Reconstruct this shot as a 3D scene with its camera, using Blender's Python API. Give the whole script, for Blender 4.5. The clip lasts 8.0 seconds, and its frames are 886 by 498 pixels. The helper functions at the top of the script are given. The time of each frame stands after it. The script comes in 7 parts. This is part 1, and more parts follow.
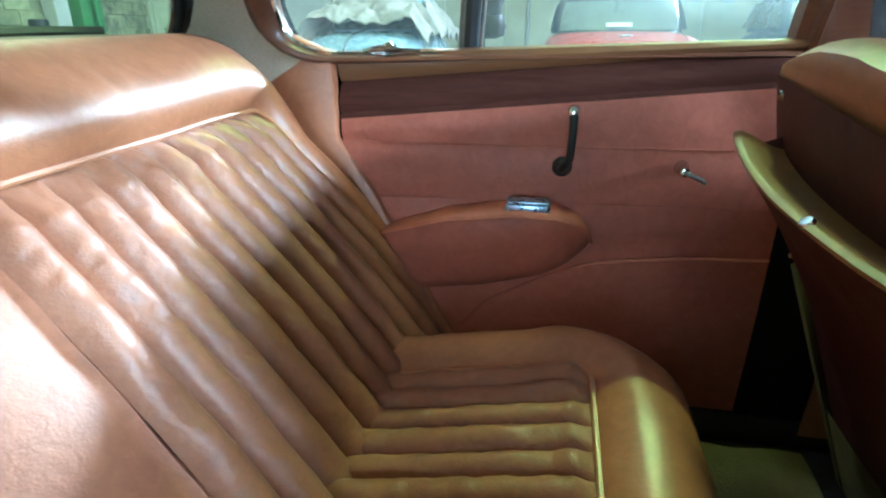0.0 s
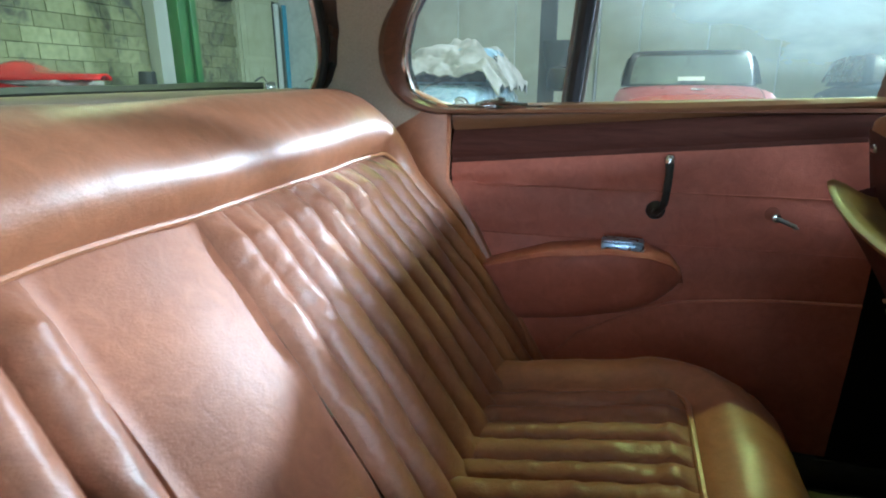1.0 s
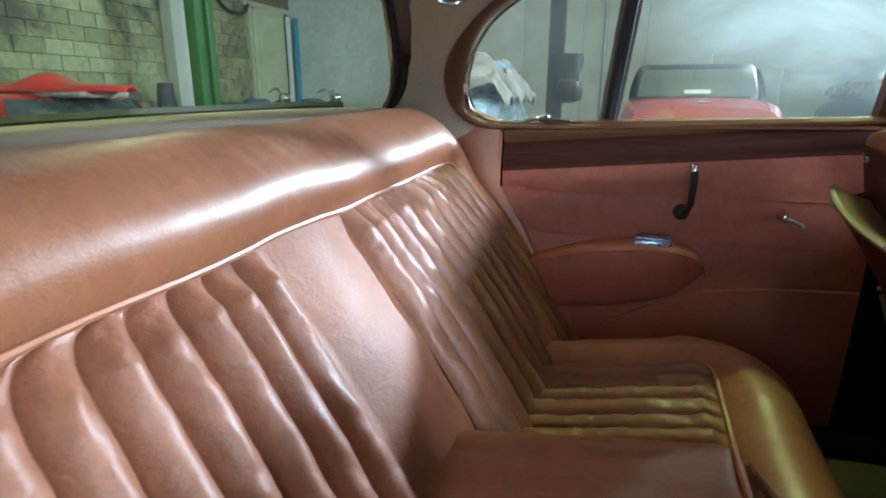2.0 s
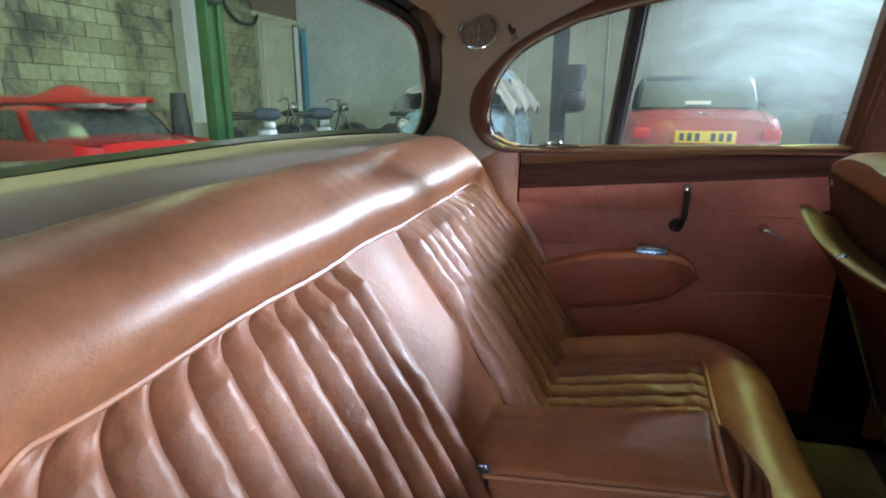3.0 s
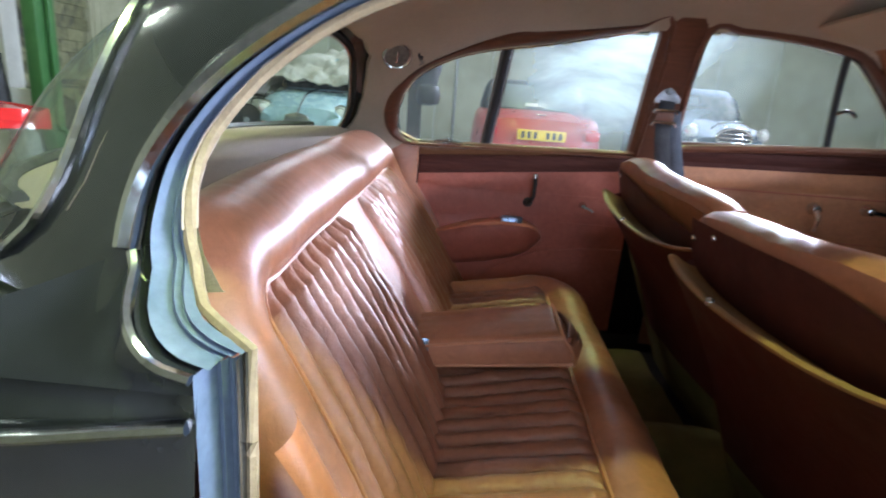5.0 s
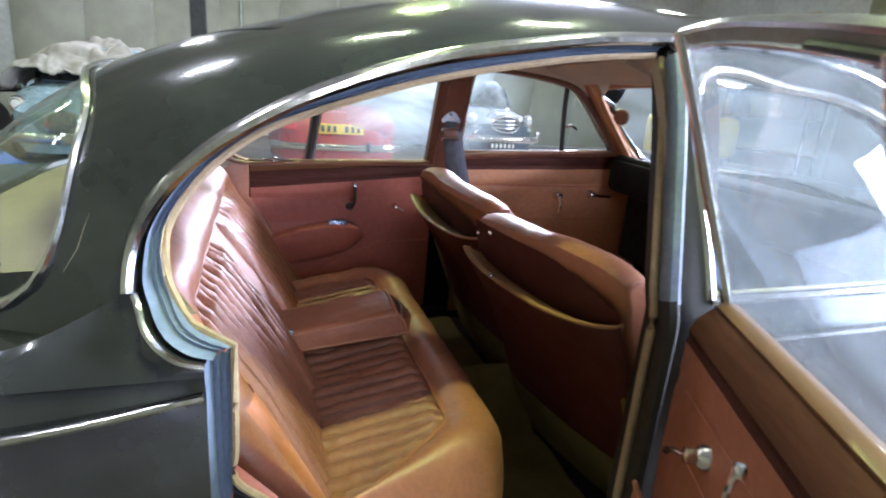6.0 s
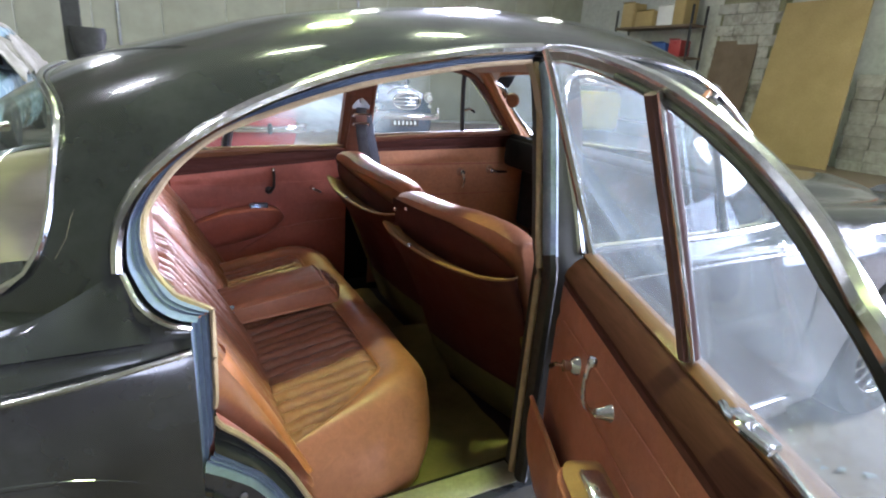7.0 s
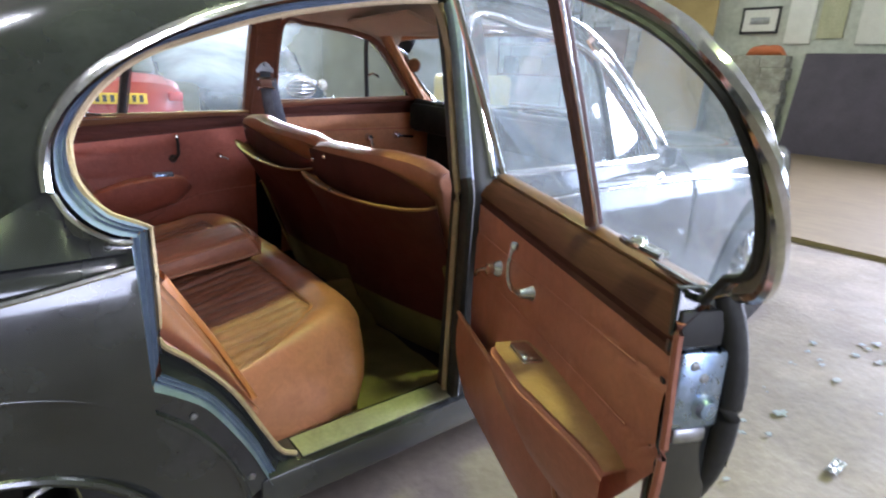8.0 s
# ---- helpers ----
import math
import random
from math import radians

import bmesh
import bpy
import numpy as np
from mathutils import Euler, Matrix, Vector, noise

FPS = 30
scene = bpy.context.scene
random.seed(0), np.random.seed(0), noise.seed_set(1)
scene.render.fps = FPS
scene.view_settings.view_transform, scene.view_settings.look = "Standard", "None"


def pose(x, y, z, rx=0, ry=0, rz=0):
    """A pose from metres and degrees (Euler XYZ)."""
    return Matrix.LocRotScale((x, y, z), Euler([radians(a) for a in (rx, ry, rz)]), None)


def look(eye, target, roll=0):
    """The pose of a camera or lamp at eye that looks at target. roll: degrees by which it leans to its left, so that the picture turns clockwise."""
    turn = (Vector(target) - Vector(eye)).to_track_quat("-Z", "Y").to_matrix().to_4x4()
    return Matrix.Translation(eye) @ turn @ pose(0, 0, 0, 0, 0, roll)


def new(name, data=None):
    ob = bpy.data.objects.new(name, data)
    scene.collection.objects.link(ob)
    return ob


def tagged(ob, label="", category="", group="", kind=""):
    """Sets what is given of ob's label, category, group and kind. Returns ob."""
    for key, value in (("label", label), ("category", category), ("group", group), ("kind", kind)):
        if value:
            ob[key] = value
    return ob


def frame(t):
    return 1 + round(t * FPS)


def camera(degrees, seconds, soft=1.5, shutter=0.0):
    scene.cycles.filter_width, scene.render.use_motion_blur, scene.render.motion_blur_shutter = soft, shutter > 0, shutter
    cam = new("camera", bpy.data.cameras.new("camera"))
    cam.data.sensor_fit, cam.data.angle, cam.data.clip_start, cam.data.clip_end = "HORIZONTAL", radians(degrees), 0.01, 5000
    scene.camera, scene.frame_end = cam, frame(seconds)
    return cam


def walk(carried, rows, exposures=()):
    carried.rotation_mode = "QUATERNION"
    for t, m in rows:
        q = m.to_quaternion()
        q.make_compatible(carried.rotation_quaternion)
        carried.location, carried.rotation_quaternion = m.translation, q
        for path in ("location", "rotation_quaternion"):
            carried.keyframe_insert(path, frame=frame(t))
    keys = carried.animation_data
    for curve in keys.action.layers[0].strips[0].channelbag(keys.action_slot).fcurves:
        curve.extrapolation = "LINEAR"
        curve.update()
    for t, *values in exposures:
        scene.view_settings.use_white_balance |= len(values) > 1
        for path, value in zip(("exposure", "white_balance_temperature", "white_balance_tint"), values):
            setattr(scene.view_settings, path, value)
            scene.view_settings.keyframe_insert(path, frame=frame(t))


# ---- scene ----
# The saloon leans a little to its right on the workshop floor.
GROUND = 0.09
CAR = Matrix.Translation((0, -0.75, GROUND)) @ pose(0, 0, 0, 1.5) @ Matrix.Translation((0, 0.75, -GROUND))
cam = camera(77.4, 8.0, soft=2.0, shutter=0.3)
PATH = [
    (0, (0.348, -0.207, 0.983), (-0.019, 1.602, 0.215), -0.7),
    (0.5, (0.33, -0.254, 1.0), (-0.181, 1.558, 0.326), -0.7),
    (1, (0.298, -0.318, 0.993), (-0.283, 1.496, 0.384), -0.5),
    (1.5, (0.258, -0.4, 1.001), (-0.327, 1.416, 0.4), -0.4),
    (2.8, (0.243, -0.639, 1.056), (-0.367, 1.189, 0.52), -0.3),
    (3, (0.245, -0.663, 1.067), (-0.361, 1.161, 0.512), -0.4),
    (3.5, (0.258, -0.744, 1.059), (-0.34, 1.083, 0.507), 0.0),
    (4, (0.291, -0.829, 1.035), (-0.285, 1.004, 0.48), 0.5),
    (4.2, (0.28, -0.871, 1.033), (-0.276, 0.969, 0.48), 0.5),
    (5.3, (0.129, -1.216, 1.175), (0.306, 0.689, 0.593), 5.0),
    (5.5, (0.112, -1.276, 1.203), (0.438, 0.609, 0.619), 4.6),
    (6, (0.04, -1.433, 1.264), (0.659, 0.376, 0.679), 4.6),
    (6.5, (-0.026, -1.551, 1.306), (0.778, 0.175, 0.694), 4.6),
    (7, (-0.074, -1.619, 1.32), (0.848, 0.035, 0.678), 4.5),
    (7.5, (-0.126, -1.664, 1.256), (0.915, -0.079, 0.624), 4.2),
    (8, (-0.18, -1.711, 1.197), (1.027, -0.251, 0.556), 3.7),
]
walk(cam, [(t, CAR @ look(eye, target, roll)) for t, eye, target, roll in PATH],
     [(0.0, 1.02, 4720, -12), (0.5, 0.62, 4860, -7), (1.0, 0.40, 5080, -2), (1.5, 0.25, 5250, 1), (2.8, 0.11, 5400, 6), (4.2, 0.24, 5360, 10), (5.5, 0.50, 5420, 22), (6.5, 0.50, 5540, 26), (8.0, 0.48, 5580, 26)])

# ---- world and large lights ----
world = bpy.data.worlds.new("world")
scene.world = world
world.use_nodes = True
wn = world.node_tree
sky = wn.nodes.new("ShaderNodeTexSky")
sky.sky_type, sky.sun_disc, sky.sun_elevation, sky.sun_rotation = "NISHITA", False, radians(35), radians(60)
wn.links.new(sky.outputs[0], wn.nodes["Background"].inputs[0])
wn.nodes["Background"].inputs[1].default_value = 0.08


def area_lamp(name, eye, target, w, h, watts, colour, spread=180):
    d = bpy.data.lights.new(name, "AREA")
    d.shape, d.size, d.size_y, d.energy, d.color = "RECTANGLE", w, h, watts, colour
    d.spread = radians(spread)
    ob = new(name, d)
    ob.matrix_world = look(eye, target)
    return ob


# Unseen key lamp, aimed by the sill's shadow on the backrest.
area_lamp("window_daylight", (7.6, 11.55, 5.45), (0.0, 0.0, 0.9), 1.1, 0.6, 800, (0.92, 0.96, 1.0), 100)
area_lamp("doorway_daylight", (11.2, -6.6, 1.8), (3, -3.0, 0.8), 3.0, 3.2, 170, (0.74, 0.87, 1.0))
# Unseen lamp, placed so its reflection falls on the near front glass.
area_lamp("front_window_daylight", (11.2, -3.0, 3.85), (0.0, -1.0, 0.9), 3.6, 1.5, 880, (0.92, 0.96, 1.0), 120)
# Unseen fill lamp added behind the camera to light the far door.
area_lamp("near_doorway_daylight", (0.55, -8.75, 1.45), (0.45, 0.0, 0.9), 2.1, 2.5, 105, (0.92, 0.95, 1.0))
# Tints chosen per lamp to give yellow pools and neutral walls.
YELLOW_TUBE, WHITE_TUBE, MILD_TUBE = (0.84, 1.0, 0.42), (1.0, 1.0, 0.90), (0.92, 1.0, 0.66)
GREEN_TUBE = (0.79, 1.0, 0.27)
# Unseen tubes, tuned in place; the one at y -6.4 is added fill.
TUBES = [(-1.6, 1.0, 20, WHITE_TUBE), (0.2, 0.6, 14, YELLOW_TUBE), (2.0, 1.0, 18, YELLOW_TUBE), (1.15, 3.2, 100, GREEN_TUBE), (1.15, -1.5, 100, GREEN_TUBE), (4.3, -2.6, 22, WHITE_TUBE), (0.9, -6.4, 60, WHITE_TUBE),
         (-4.8, 5.0, 32, YELLOW_TUBE), (-4.8, 1.4, 14, MILD_TUBE), (-1.8, 8.2, 72, WHITE_TUBE), (3.2, 7.8, 52, MILD_TUBE), (7.4, 7.6, 34, MILD_TUBE), (8.6, 2.6, 34, MILD_TUBE)]
CEIL = 4.6
for tx, ty, watts, colour in TUBES:
    area_lamp("tube_light", (tx, ty, CEIL - 0.32), (tx, ty, 0), 0.5, 0.10, watts, colour)

# ---- materials ----
def node_mat(name):
    m = bpy.data.materials.new(name)
    m.use_nodes = True
    nt = m.node_tree
    return m, nt, nt.nodes["Principled BSDF"]


def put(nt, kind, **kw):
    n = nt.nodes.new(kind)
    for k, v in kw.items():
        n.inputs[k].default_value = v
    return n


def coords(nt):
    return nt.nodes.new("ShaderNodeTexCoord").outputs["Object"]


def noise_tex(nt, vec, scale, detail=4.0, rough=0.55, dist=0.0):
    n = put(nt, "ShaderNodeTexNoise", Scale=scale, Detail=detail, Roughness=rough, Distortion=dist)
    nt.links.new(vec, n.inputs["Vector"])
    return n.outputs["Fac"]


def ramp(nt, fac, *stops):
    r = nt.nodes.new("ShaderNodeValToRGB")
    e = r.color_ramp.elements
    while len(e) < len(stops):
        e.new(0.5)
    for el, (p, c) in zip(e, stops):
        el.position, el.color = p, (*c, 1) if len(c) == 3 else c
    nt.links.new(fac, r.inputs[0])
    return r.outputs[0]


def mix(nt, a, b, fac, mode="MIX"):
    m = nt.nodes.new("ShaderNodeMix")
    m.data_type, m.blend_type = "RGBA", mode
    for sock, v in ((m.inputs[6], a), (m.inputs[7], b), (m.inputs[0], fac)):
        if isinstance(v, (int, float)):
            sock.default_value = v
        elif isinstance(v, tuple):
            sock.default_value = (*v, 1)
        else:
            nt.links.new(v, sock)
    return m.outputs[2]


def bump(nt, b, height, strength, dist=0.01):
    n = put(nt, "ShaderNodeBump", Strength=strength, Distance=dist)
    nt.links.new(height, n.inputs["Height"])
    nt.links.new(n.outputs[0], b.inputs["Normal"])


def surface(name, c1, c2, scale=6.0, rough=(0.5, 0.65), metal=0.0, fine=60.0, bumpy=0.15, coat=0.0, spec=0.5, dist=0.004):
    """A surface that varies at two scales in colour, roughness and relief."""
    m, nt, b = node_mat(name)
    v = coords(nt)
    big, small = noise_tex(nt, v, scale, 5.0, 0.6), noise_tex(nt, v, fine, 4.0)
    col = mix(nt, ramp(nt, big, (0.3, c1), (0.7, c2)), ramp(nt, small, (0.3, (0.75, 0.75, 0.75)), (0.7, (1.1, 1.1, 1.1))), 0.6, "MULTIPLY")
    nt.links.new(col, b.inputs["Base Color"])
    r = ramp(nt, noise_tex(nt, v, scale * 2.7, 5.0), (0.3, (rough[0],) * 3), (0.7, (rough[1],) * 3))
    nt.links.new(r, b.inputs["Roughness"])
    b.inputs["Metallic"].default_value, b.inputs["Coat Weight"].default_value = metal, coat
    b.inputs["Specular IOR Level"].default_value = spec
    if bumpy:
        bump(nt, b, small, bumpy, dist)
    return m


def leather(name, c1, c2, rough=(0.3, 0.45), crease=0.16, coat=0.2, spec=0.5, pleat=0.0):
    """Old hide: pebbled grain, soft creases, rubbed patches; pleat adds short puckers across the flutes."""
    m, nt, b = node_mat(name)
    v = coords(nt)
    big, mid = noise_tex(nt, v, 5.0, 5.0, 0.65), noise_tex(nt, v, 45.0, 8.0, 0.66, 1.0)
    vor = put(nt, "ShaderNodeTexVoronoi", Scale=420.0)
    nt.links.new(v, vor.inputs["Vector"])
    col = ramp(nt, big, (0.32, c1), (0.68, c2))
    col = mix(nt, col, ramp(nt, mid, (0.35, (0.78, 0.76, 0.74)), (0.65, (1.08, 1.06, 1.04))), 0.7, "MULTIPLY")
    nt.links.new(col, b.inputs["Base Color"])
    nt.links.new(ramp(nt, noise_tex(nt, v, 14.0, 6.0, 0.7), (0.3, (rough[0],) * 3), (0.7, (rough[1],) * 3)), b.inputs["Roughness"])
    h = nt.nodes.new("ShaderNodeMath")
    h.operation = "MULTIPLY_ADD"
    h.inputs[1].default_value = 0.18
    nt.links.new(vor.outputs["Distance"], h.inputs[0])
    nt.links.new(mid, h.inputs[2])
    bump(nt, b, h.outputs[0], crease, 0.006)
    if pleat:
        mp = nt.nodes.new("ShaderNodeMapping")
        mp.inputs["Scale"].default_value = (1.0, 0.45, 1.0)
        nt.links.new(v, mp.inputs[0])
        puck = put(nt, "ShaderNodeBump", Strength=pleat, Distance=0.012)
        nt.links.new(noise_tex(nt, mp.outputs[0], 48.0, 2.0, 0.5, 0.1), puck.inputs["Height"])
        nt.links.new(b.inputs["Normal"].links[0].from_socket, puck.inputs["Normal"])
        nt.links.new(puck.outputs[0], b.inputs["Normal"])
    b.inputs["Specular IOR Level"].default_value = spec
    b.inputs["Coat Weight"].default_value, b.inputs["Coat Roughness"].default_value = coat, 0.34
    return m


def wood(name, c1, c2, axis=(1.0, 9.0, 9.0), rough=0.28, scale=7.0, coat=0.3, spec=0.1):
    m, nt, b = node_mat(name)
    mp = nt.nodes.new("ShaderNodeMapping")
    nt.links.new(coords(nt), mp.inputs[0])
    mp.inputs["Scale"].default_value = axis
    g = noise_tex(nt, mp.outputs[0], scale, 8.0, 0.65, 1.2)
    nt.links.new(ramp(nt, g, (0.3, c1), (0.7, c2)), b.inputs["Base Color"])
    b.inputs["Roughness"].default_value = rough
    b.inputs["Specular IOR Level"].default_value = 0.5 if coat else spec
    b.inputs["Coat Weight"].default_value = coat
    bump(nt, b, g, 0.08, 0.002)
    return m


def dirty_glass(name, film, tint=(0.93, 0.96, 0.95), scale=4.0, glare=None):
    """A pane with a film of dust and wiping marks on it: clear glass that reflects, and a thin scattering film."""
    m = bpy.data.materials.new(name)
    m.use_nodes = True
    nt = m.node_tree
    nt.nodes.clear()
    out = nt.nodes.new("ShaderNodeOutputMaterial")
    v = coords(nt)
    clear = nt.nodes.new("ShaderNodeBsdfTransparent")
    clear.inputs[0].default_value = (*tint, 1)
    gloss = put(nt, "ShaderNodeBsdfGlossy", Roughness=0.02)
    face = put(nt, "ShaderNodeLayerWeight", Blend=0.5)
    power = nt.nodes.new("ShaderNodeMath")
    power.operation, power.inputs[1].default_value = "POWER", 5.0
    nt.links.new(face.outputs["Facing"], power.inputs[0])
    fres = nt.nodes.new("ShaderNodeMath")
    fres.operation, fres.inputs[1].default_value, fres.inputs[2].default_value = "MULTIPLY_ADD", 0.85, 0.05
    nt.links.new(power.outputs[0], fres.inputs[0])
    pane = nt.nodes.new("ShaderNodeMixShader")
    nt.links.new(fres.outputs[0], pane.inputs[0])
    nt.links.new(clear.outputs[0], pane.inputs[1])
    nt.links.new(gloss.outputs[0], pane.inputs[2])
    dif = nt.nodes.new("ShaderNodeBsdfDiffuse")
    tra = nt.nodes.new("ShaderNodeBsdfTranslucent")
    # Film tint is blued to put the daylight's cast into the haze.
    for n in (dif, tra):
        n.inputs[0].default_value = (0.68, 0.77, 0.90, 1)
    dust = nt.nodes.new("ShaderNodeMixShader")
    dust.inputs[0].default_value = 0.6
    nt.links.new(dif.outputs[0], dust.inputs[1])
    nt.links.new(tra.outputs[0], dust.inputs[2])
    mp = nt.nodes.new("ShaderNodeMapping")
    mp.inputs["Rotation"].default_value = (0.4, 0.7, 0.3)
    mp.inputs["Scale"].default_value = (1.0, 1.0, 2.6)
    nt.links.new(v, mp.inputs[0])
    f = ramp(nt, noise_tex(nt, mp.outputs[0], scale, 7.0, 0.55, 0.5), (0.28, (film * 0.4,) * 3), (0.76, (film * 1.7,) * 3))
    if glare:
        # film thickened round one spot to paint in the pane's glare, thinner beyond
        far = nt.nodes.new("ShaderNodeVectorMath")
        far.operation, far.inputs[1].default_value = "DISTANCE", glare[0]
        nt.links.new(v, far.inputs[0])
        rng = put(nt, "ShaderNodeMapRange", **{"From Min": glare[1], "From Max": glare[2], "To Min": glare[3], "To Max": glare[4]})
        nt.links.new(far.outputs["Value"], rng.inputs["Value"])
        f = mix(nt, f, rng.outputs[0], 1.0, "MULTIPLY")
    mixs = nt.nodes.new("ShaderNodeMixShader")
    nt.links.new(f, mixs.inputs[0])
    nt.links.new(pane.outputs[0], mixs.inputs[1])
    nt.links.new(dust.outputs[0], mixs.inputs[2])
    nt.links.new(mixs.outputs[0], out.inputs[0])
    return m


def glow(name, colour, strength):
    m, nt, b = node_mat(name)
    b.inputs["Base Color"].default_value = (*colour, 1)
    b.inputs["Emission Color"].default_value, b.inputs["Emission Strength"].default_value = (*colour, 1), strength
    return m


def blocks_mat(name, c1, c2, stain=(0.05, 0.05, 0.045)):
    """Old paint on concrete blocks, block by block a little different, with black mould."""
    m, nt, b = node_mat(name)
    v = nt.nodes.new("ShaderNodeNewGeometry").outputs["Position"]
    rnd = nt.nodes.new("ShaderNodeObjectInfo").outputs["Random"]
    col = ramp(nt, rnd, (0.0, c1), (1.0, c2))
    col = mix(nt, col, ramp(nt, noise_tex(nt, v, 9.0, 6.0), (0.35, (0.72, 0.72, 0.68)), (0.6, (1.05, 1.05, 1.05))), 0.8, "MULTIPLY")
    mould = ramp(nt, noise_tex(nt, v, 0.9, 10.0, 0.74, 0.8), (0.49, (0, 0, 0)), (0.60, (0.92, 0.92, 0.92)))
    col = mix(nt, col, stain, mould)
    nt.links.new(col, b.inputs["Base Color"])
    b.inputs["Roughness"].default_value = 0.85
    bump(nt, b, noise_tex(nt, v, 55.0, 5.0), 0.4, 0.01)
    return m


LEATHER = leather("tan_hide", (0.31, 0.119, 0.055), (0.41, 0.170, 0.082), (0.34, 0.5), 0.16, 0.3)
LEATHER_B = leather("tan_hide_worn", (0.265, 0.104, 0.056), (0.365, 0.155, 0.083), (0.38, 0.54), 0.26, pleat=0.30)
LEATHER_C = leather("smooth_tan_hide", (0.31, 0.115, 0.058), (0.39, 0.155, 0.080), (0.46, 0.6), 0.2, 0.08, 0.45)
# Tan hide reddened to orange to hold the warm light on the bolster.
LEATHER_O = leather("orange_lit_hide", (0.36, 0.125, 0.030), (0.44, 0.165, 0.045), (0.4, 0.55), 0.2)
LEATHER_R = leather("red_brown_door_hide", (0.31, 0.088, 0.056), (0.38, 0.114, 0.072), (0.46, 0.62), 0.2, 0.05, 0.35)
# Copy of LEATHER_R's hide, shifted to orange for light on the open door.
LEATHER_N = leather("lit_door_hide", (0.32, 0.108, 0.060), (0.39, 0.140, 0.080), (0.4, 0.55), 0.25)
# Tan hide with the yellow tube light put into its colour.
LEATHER_T = leather("yellow_lit_hide", (0.24, 0.122, 0.040), (0.30, 0.155, 0.054), (0.45, 0.6), 0.25)
PIPING = leather("piping_hide", (0.40, 0.17, 0.08), (0.48, 0.21, 0.1), (0.35, 0.5), 0.1)
WOOD = wood("walnut_trim", (0.044, 0.016, 0.012), (0.080, 0.030, 0.022), rough=0.7, coat=0.0, spec=0.06)
WOOD_M = wood("brown_window_wood", (0.10, 0.036, 0.018), (0.16, 0.060, 0.030), rough=0.4, coat=0.15)
WOOD_L = wood("light_varnished_wood", (0.115, 0.052, 0.023), (0.19, 0.085, 0.036), rough=0.4, coat=0.1)
# Red-brown hide darkened so its colour holds the shade behind the seats.
LEATHER_S = leather("shaded_seat_back_hide", (0.052, 0.011, 0.0085), (0.078, 0.017, 0.012), (0.55, 0.7), 0.25, 0.04, 0.3)
PAINT = surface("black_paint", (0.012, 0.0135, 0.0140), (0.043, 0.046, 0.047), 3.5, (0.08, 0.26), 0.0, 30.0, 0.02, 0.7)
CHROME = surface("aged_chrome", (0.72, 0.72, 0.72), (0.60, 0.60, 0.60), 30.0, (0.08, 0.25), 1.0, 150.0, 0.03)
DULL = surface("dull_steel", (0.45, 0.46, 0.48), (0.30, 0.31, 0.33), 20.0, (0.3, 0.45), 1.0, 120.0, 0.06)
BRONZE = surface("bronzed_frame", (0.19, 0.168, 0.152), (0.27, 0.24, 0.215), 12.0, (0.42, 0.58), 0.3, 120.0, 0.05)
BLUE_STEEL = surface("blued_zinc", (0.30, 0.42, 0.62), (0.45, 0.55, 0.70), 30.0, (0.22, 0.38), 1.0, 120.0, 0.05)
# Grey rubber made bluer to carry the daylight falling on the pillars.
SEAL = surface("blue_lit_grey_rubber", (0.125, 0.165, 0.235), (0.20, 0.245, 0.325), 14.0, (0.38, 0.55), 0.0, 90.0, 0.12)
WELT = surface("cream_welt", (0.33, 0.245, 0.14), (0.45, 0.34, 0.20), 40.0, (0.6, 0.8), 0.0, 200.0, 0.25)
RUBBER = surface("black_rubber", (0.007, 0.007, 0.007), (0.016, 0.016, 0.016), 20.0, (0.5, 0.7), 0.0, 120.0, 0.1)
CLOTH = surface("grey_beige_headcloth", (0.43, 0.355, 0.26), (0.53, 0.44, 0.33), 3.0, (0.9, 1.0), 0.0, 400.0, 0.3)
CARPET = surface("olive_carpet", (0.15, 0.122, 0.034), (0.25, 0.20, 0.060), 8.0, (0.95, 1.0), 0.0, 300.0, 0.8, dist=0.01)
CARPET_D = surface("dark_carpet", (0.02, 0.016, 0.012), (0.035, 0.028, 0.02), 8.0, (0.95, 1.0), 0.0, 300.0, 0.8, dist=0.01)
DASH = surface("black_crackle_trim", (0.006, 0.006, 0.006), (0.012, 0.011, 0.010), 8.0, (0.75, 0.9), 0.0, 150.0, 0.2, 0.0, 0.15)
SHELF = surface("dusty_shelf_cloth", (0.235, 0.175, 0.145), (0.31, 0.24, 0.20), 4.0, (0.9, 1.0), 0.0, 300.0, 0.3)
BLACK = surface("black_trim", (0.012, 0.011, 0.01), (0.022, 0.02, 0.018), 8.0, (0.45, 0.6), 0.0, 150.0, 0.1)
TAPE = surface("cream_tape", (0.25, 0.235, 0.15), (0.34, 0.32, 0.21), 20.0, (0.5, 0.65), 0.0, 90.0, 0.05)
GLASS = dirty_glass("dusty_side_glass", 0.085, (0.95, 0.95, 0.95), 2.6, ((0.62, 0.60, 1.26), 0.04, 0.42, 9.5, 0.62))
GLASS_R = dirty_glass("rear_glass", 0.025, (0.86, 0.95, 0.88))
GLASS_D = dirty_glass("door_glass", 0.13, (0.92, 0.95, 0.97))
LAMP_LENS = surface("dusty_lamp_lens", (0.16, 0.15, 0.13), (0.26, 0.25, 0.22), 40.0, (0.2, 0.35), 0.0, 200.0, 0.5)
WOOD_O = wood("orange_varnished_wood", (0.28, 0.115, 0.038), (0.40, 0.175, 0.06), rough=0.35, coat=0.2)
# Tan lightened so the colour holds daylight from the windscreen.
LEATHER_F = leather("front_lit_door_hide", (0.42, 0.185, 0.085), (0.50, 0.235, 0.11), (0.4, 0.55), 0.25)
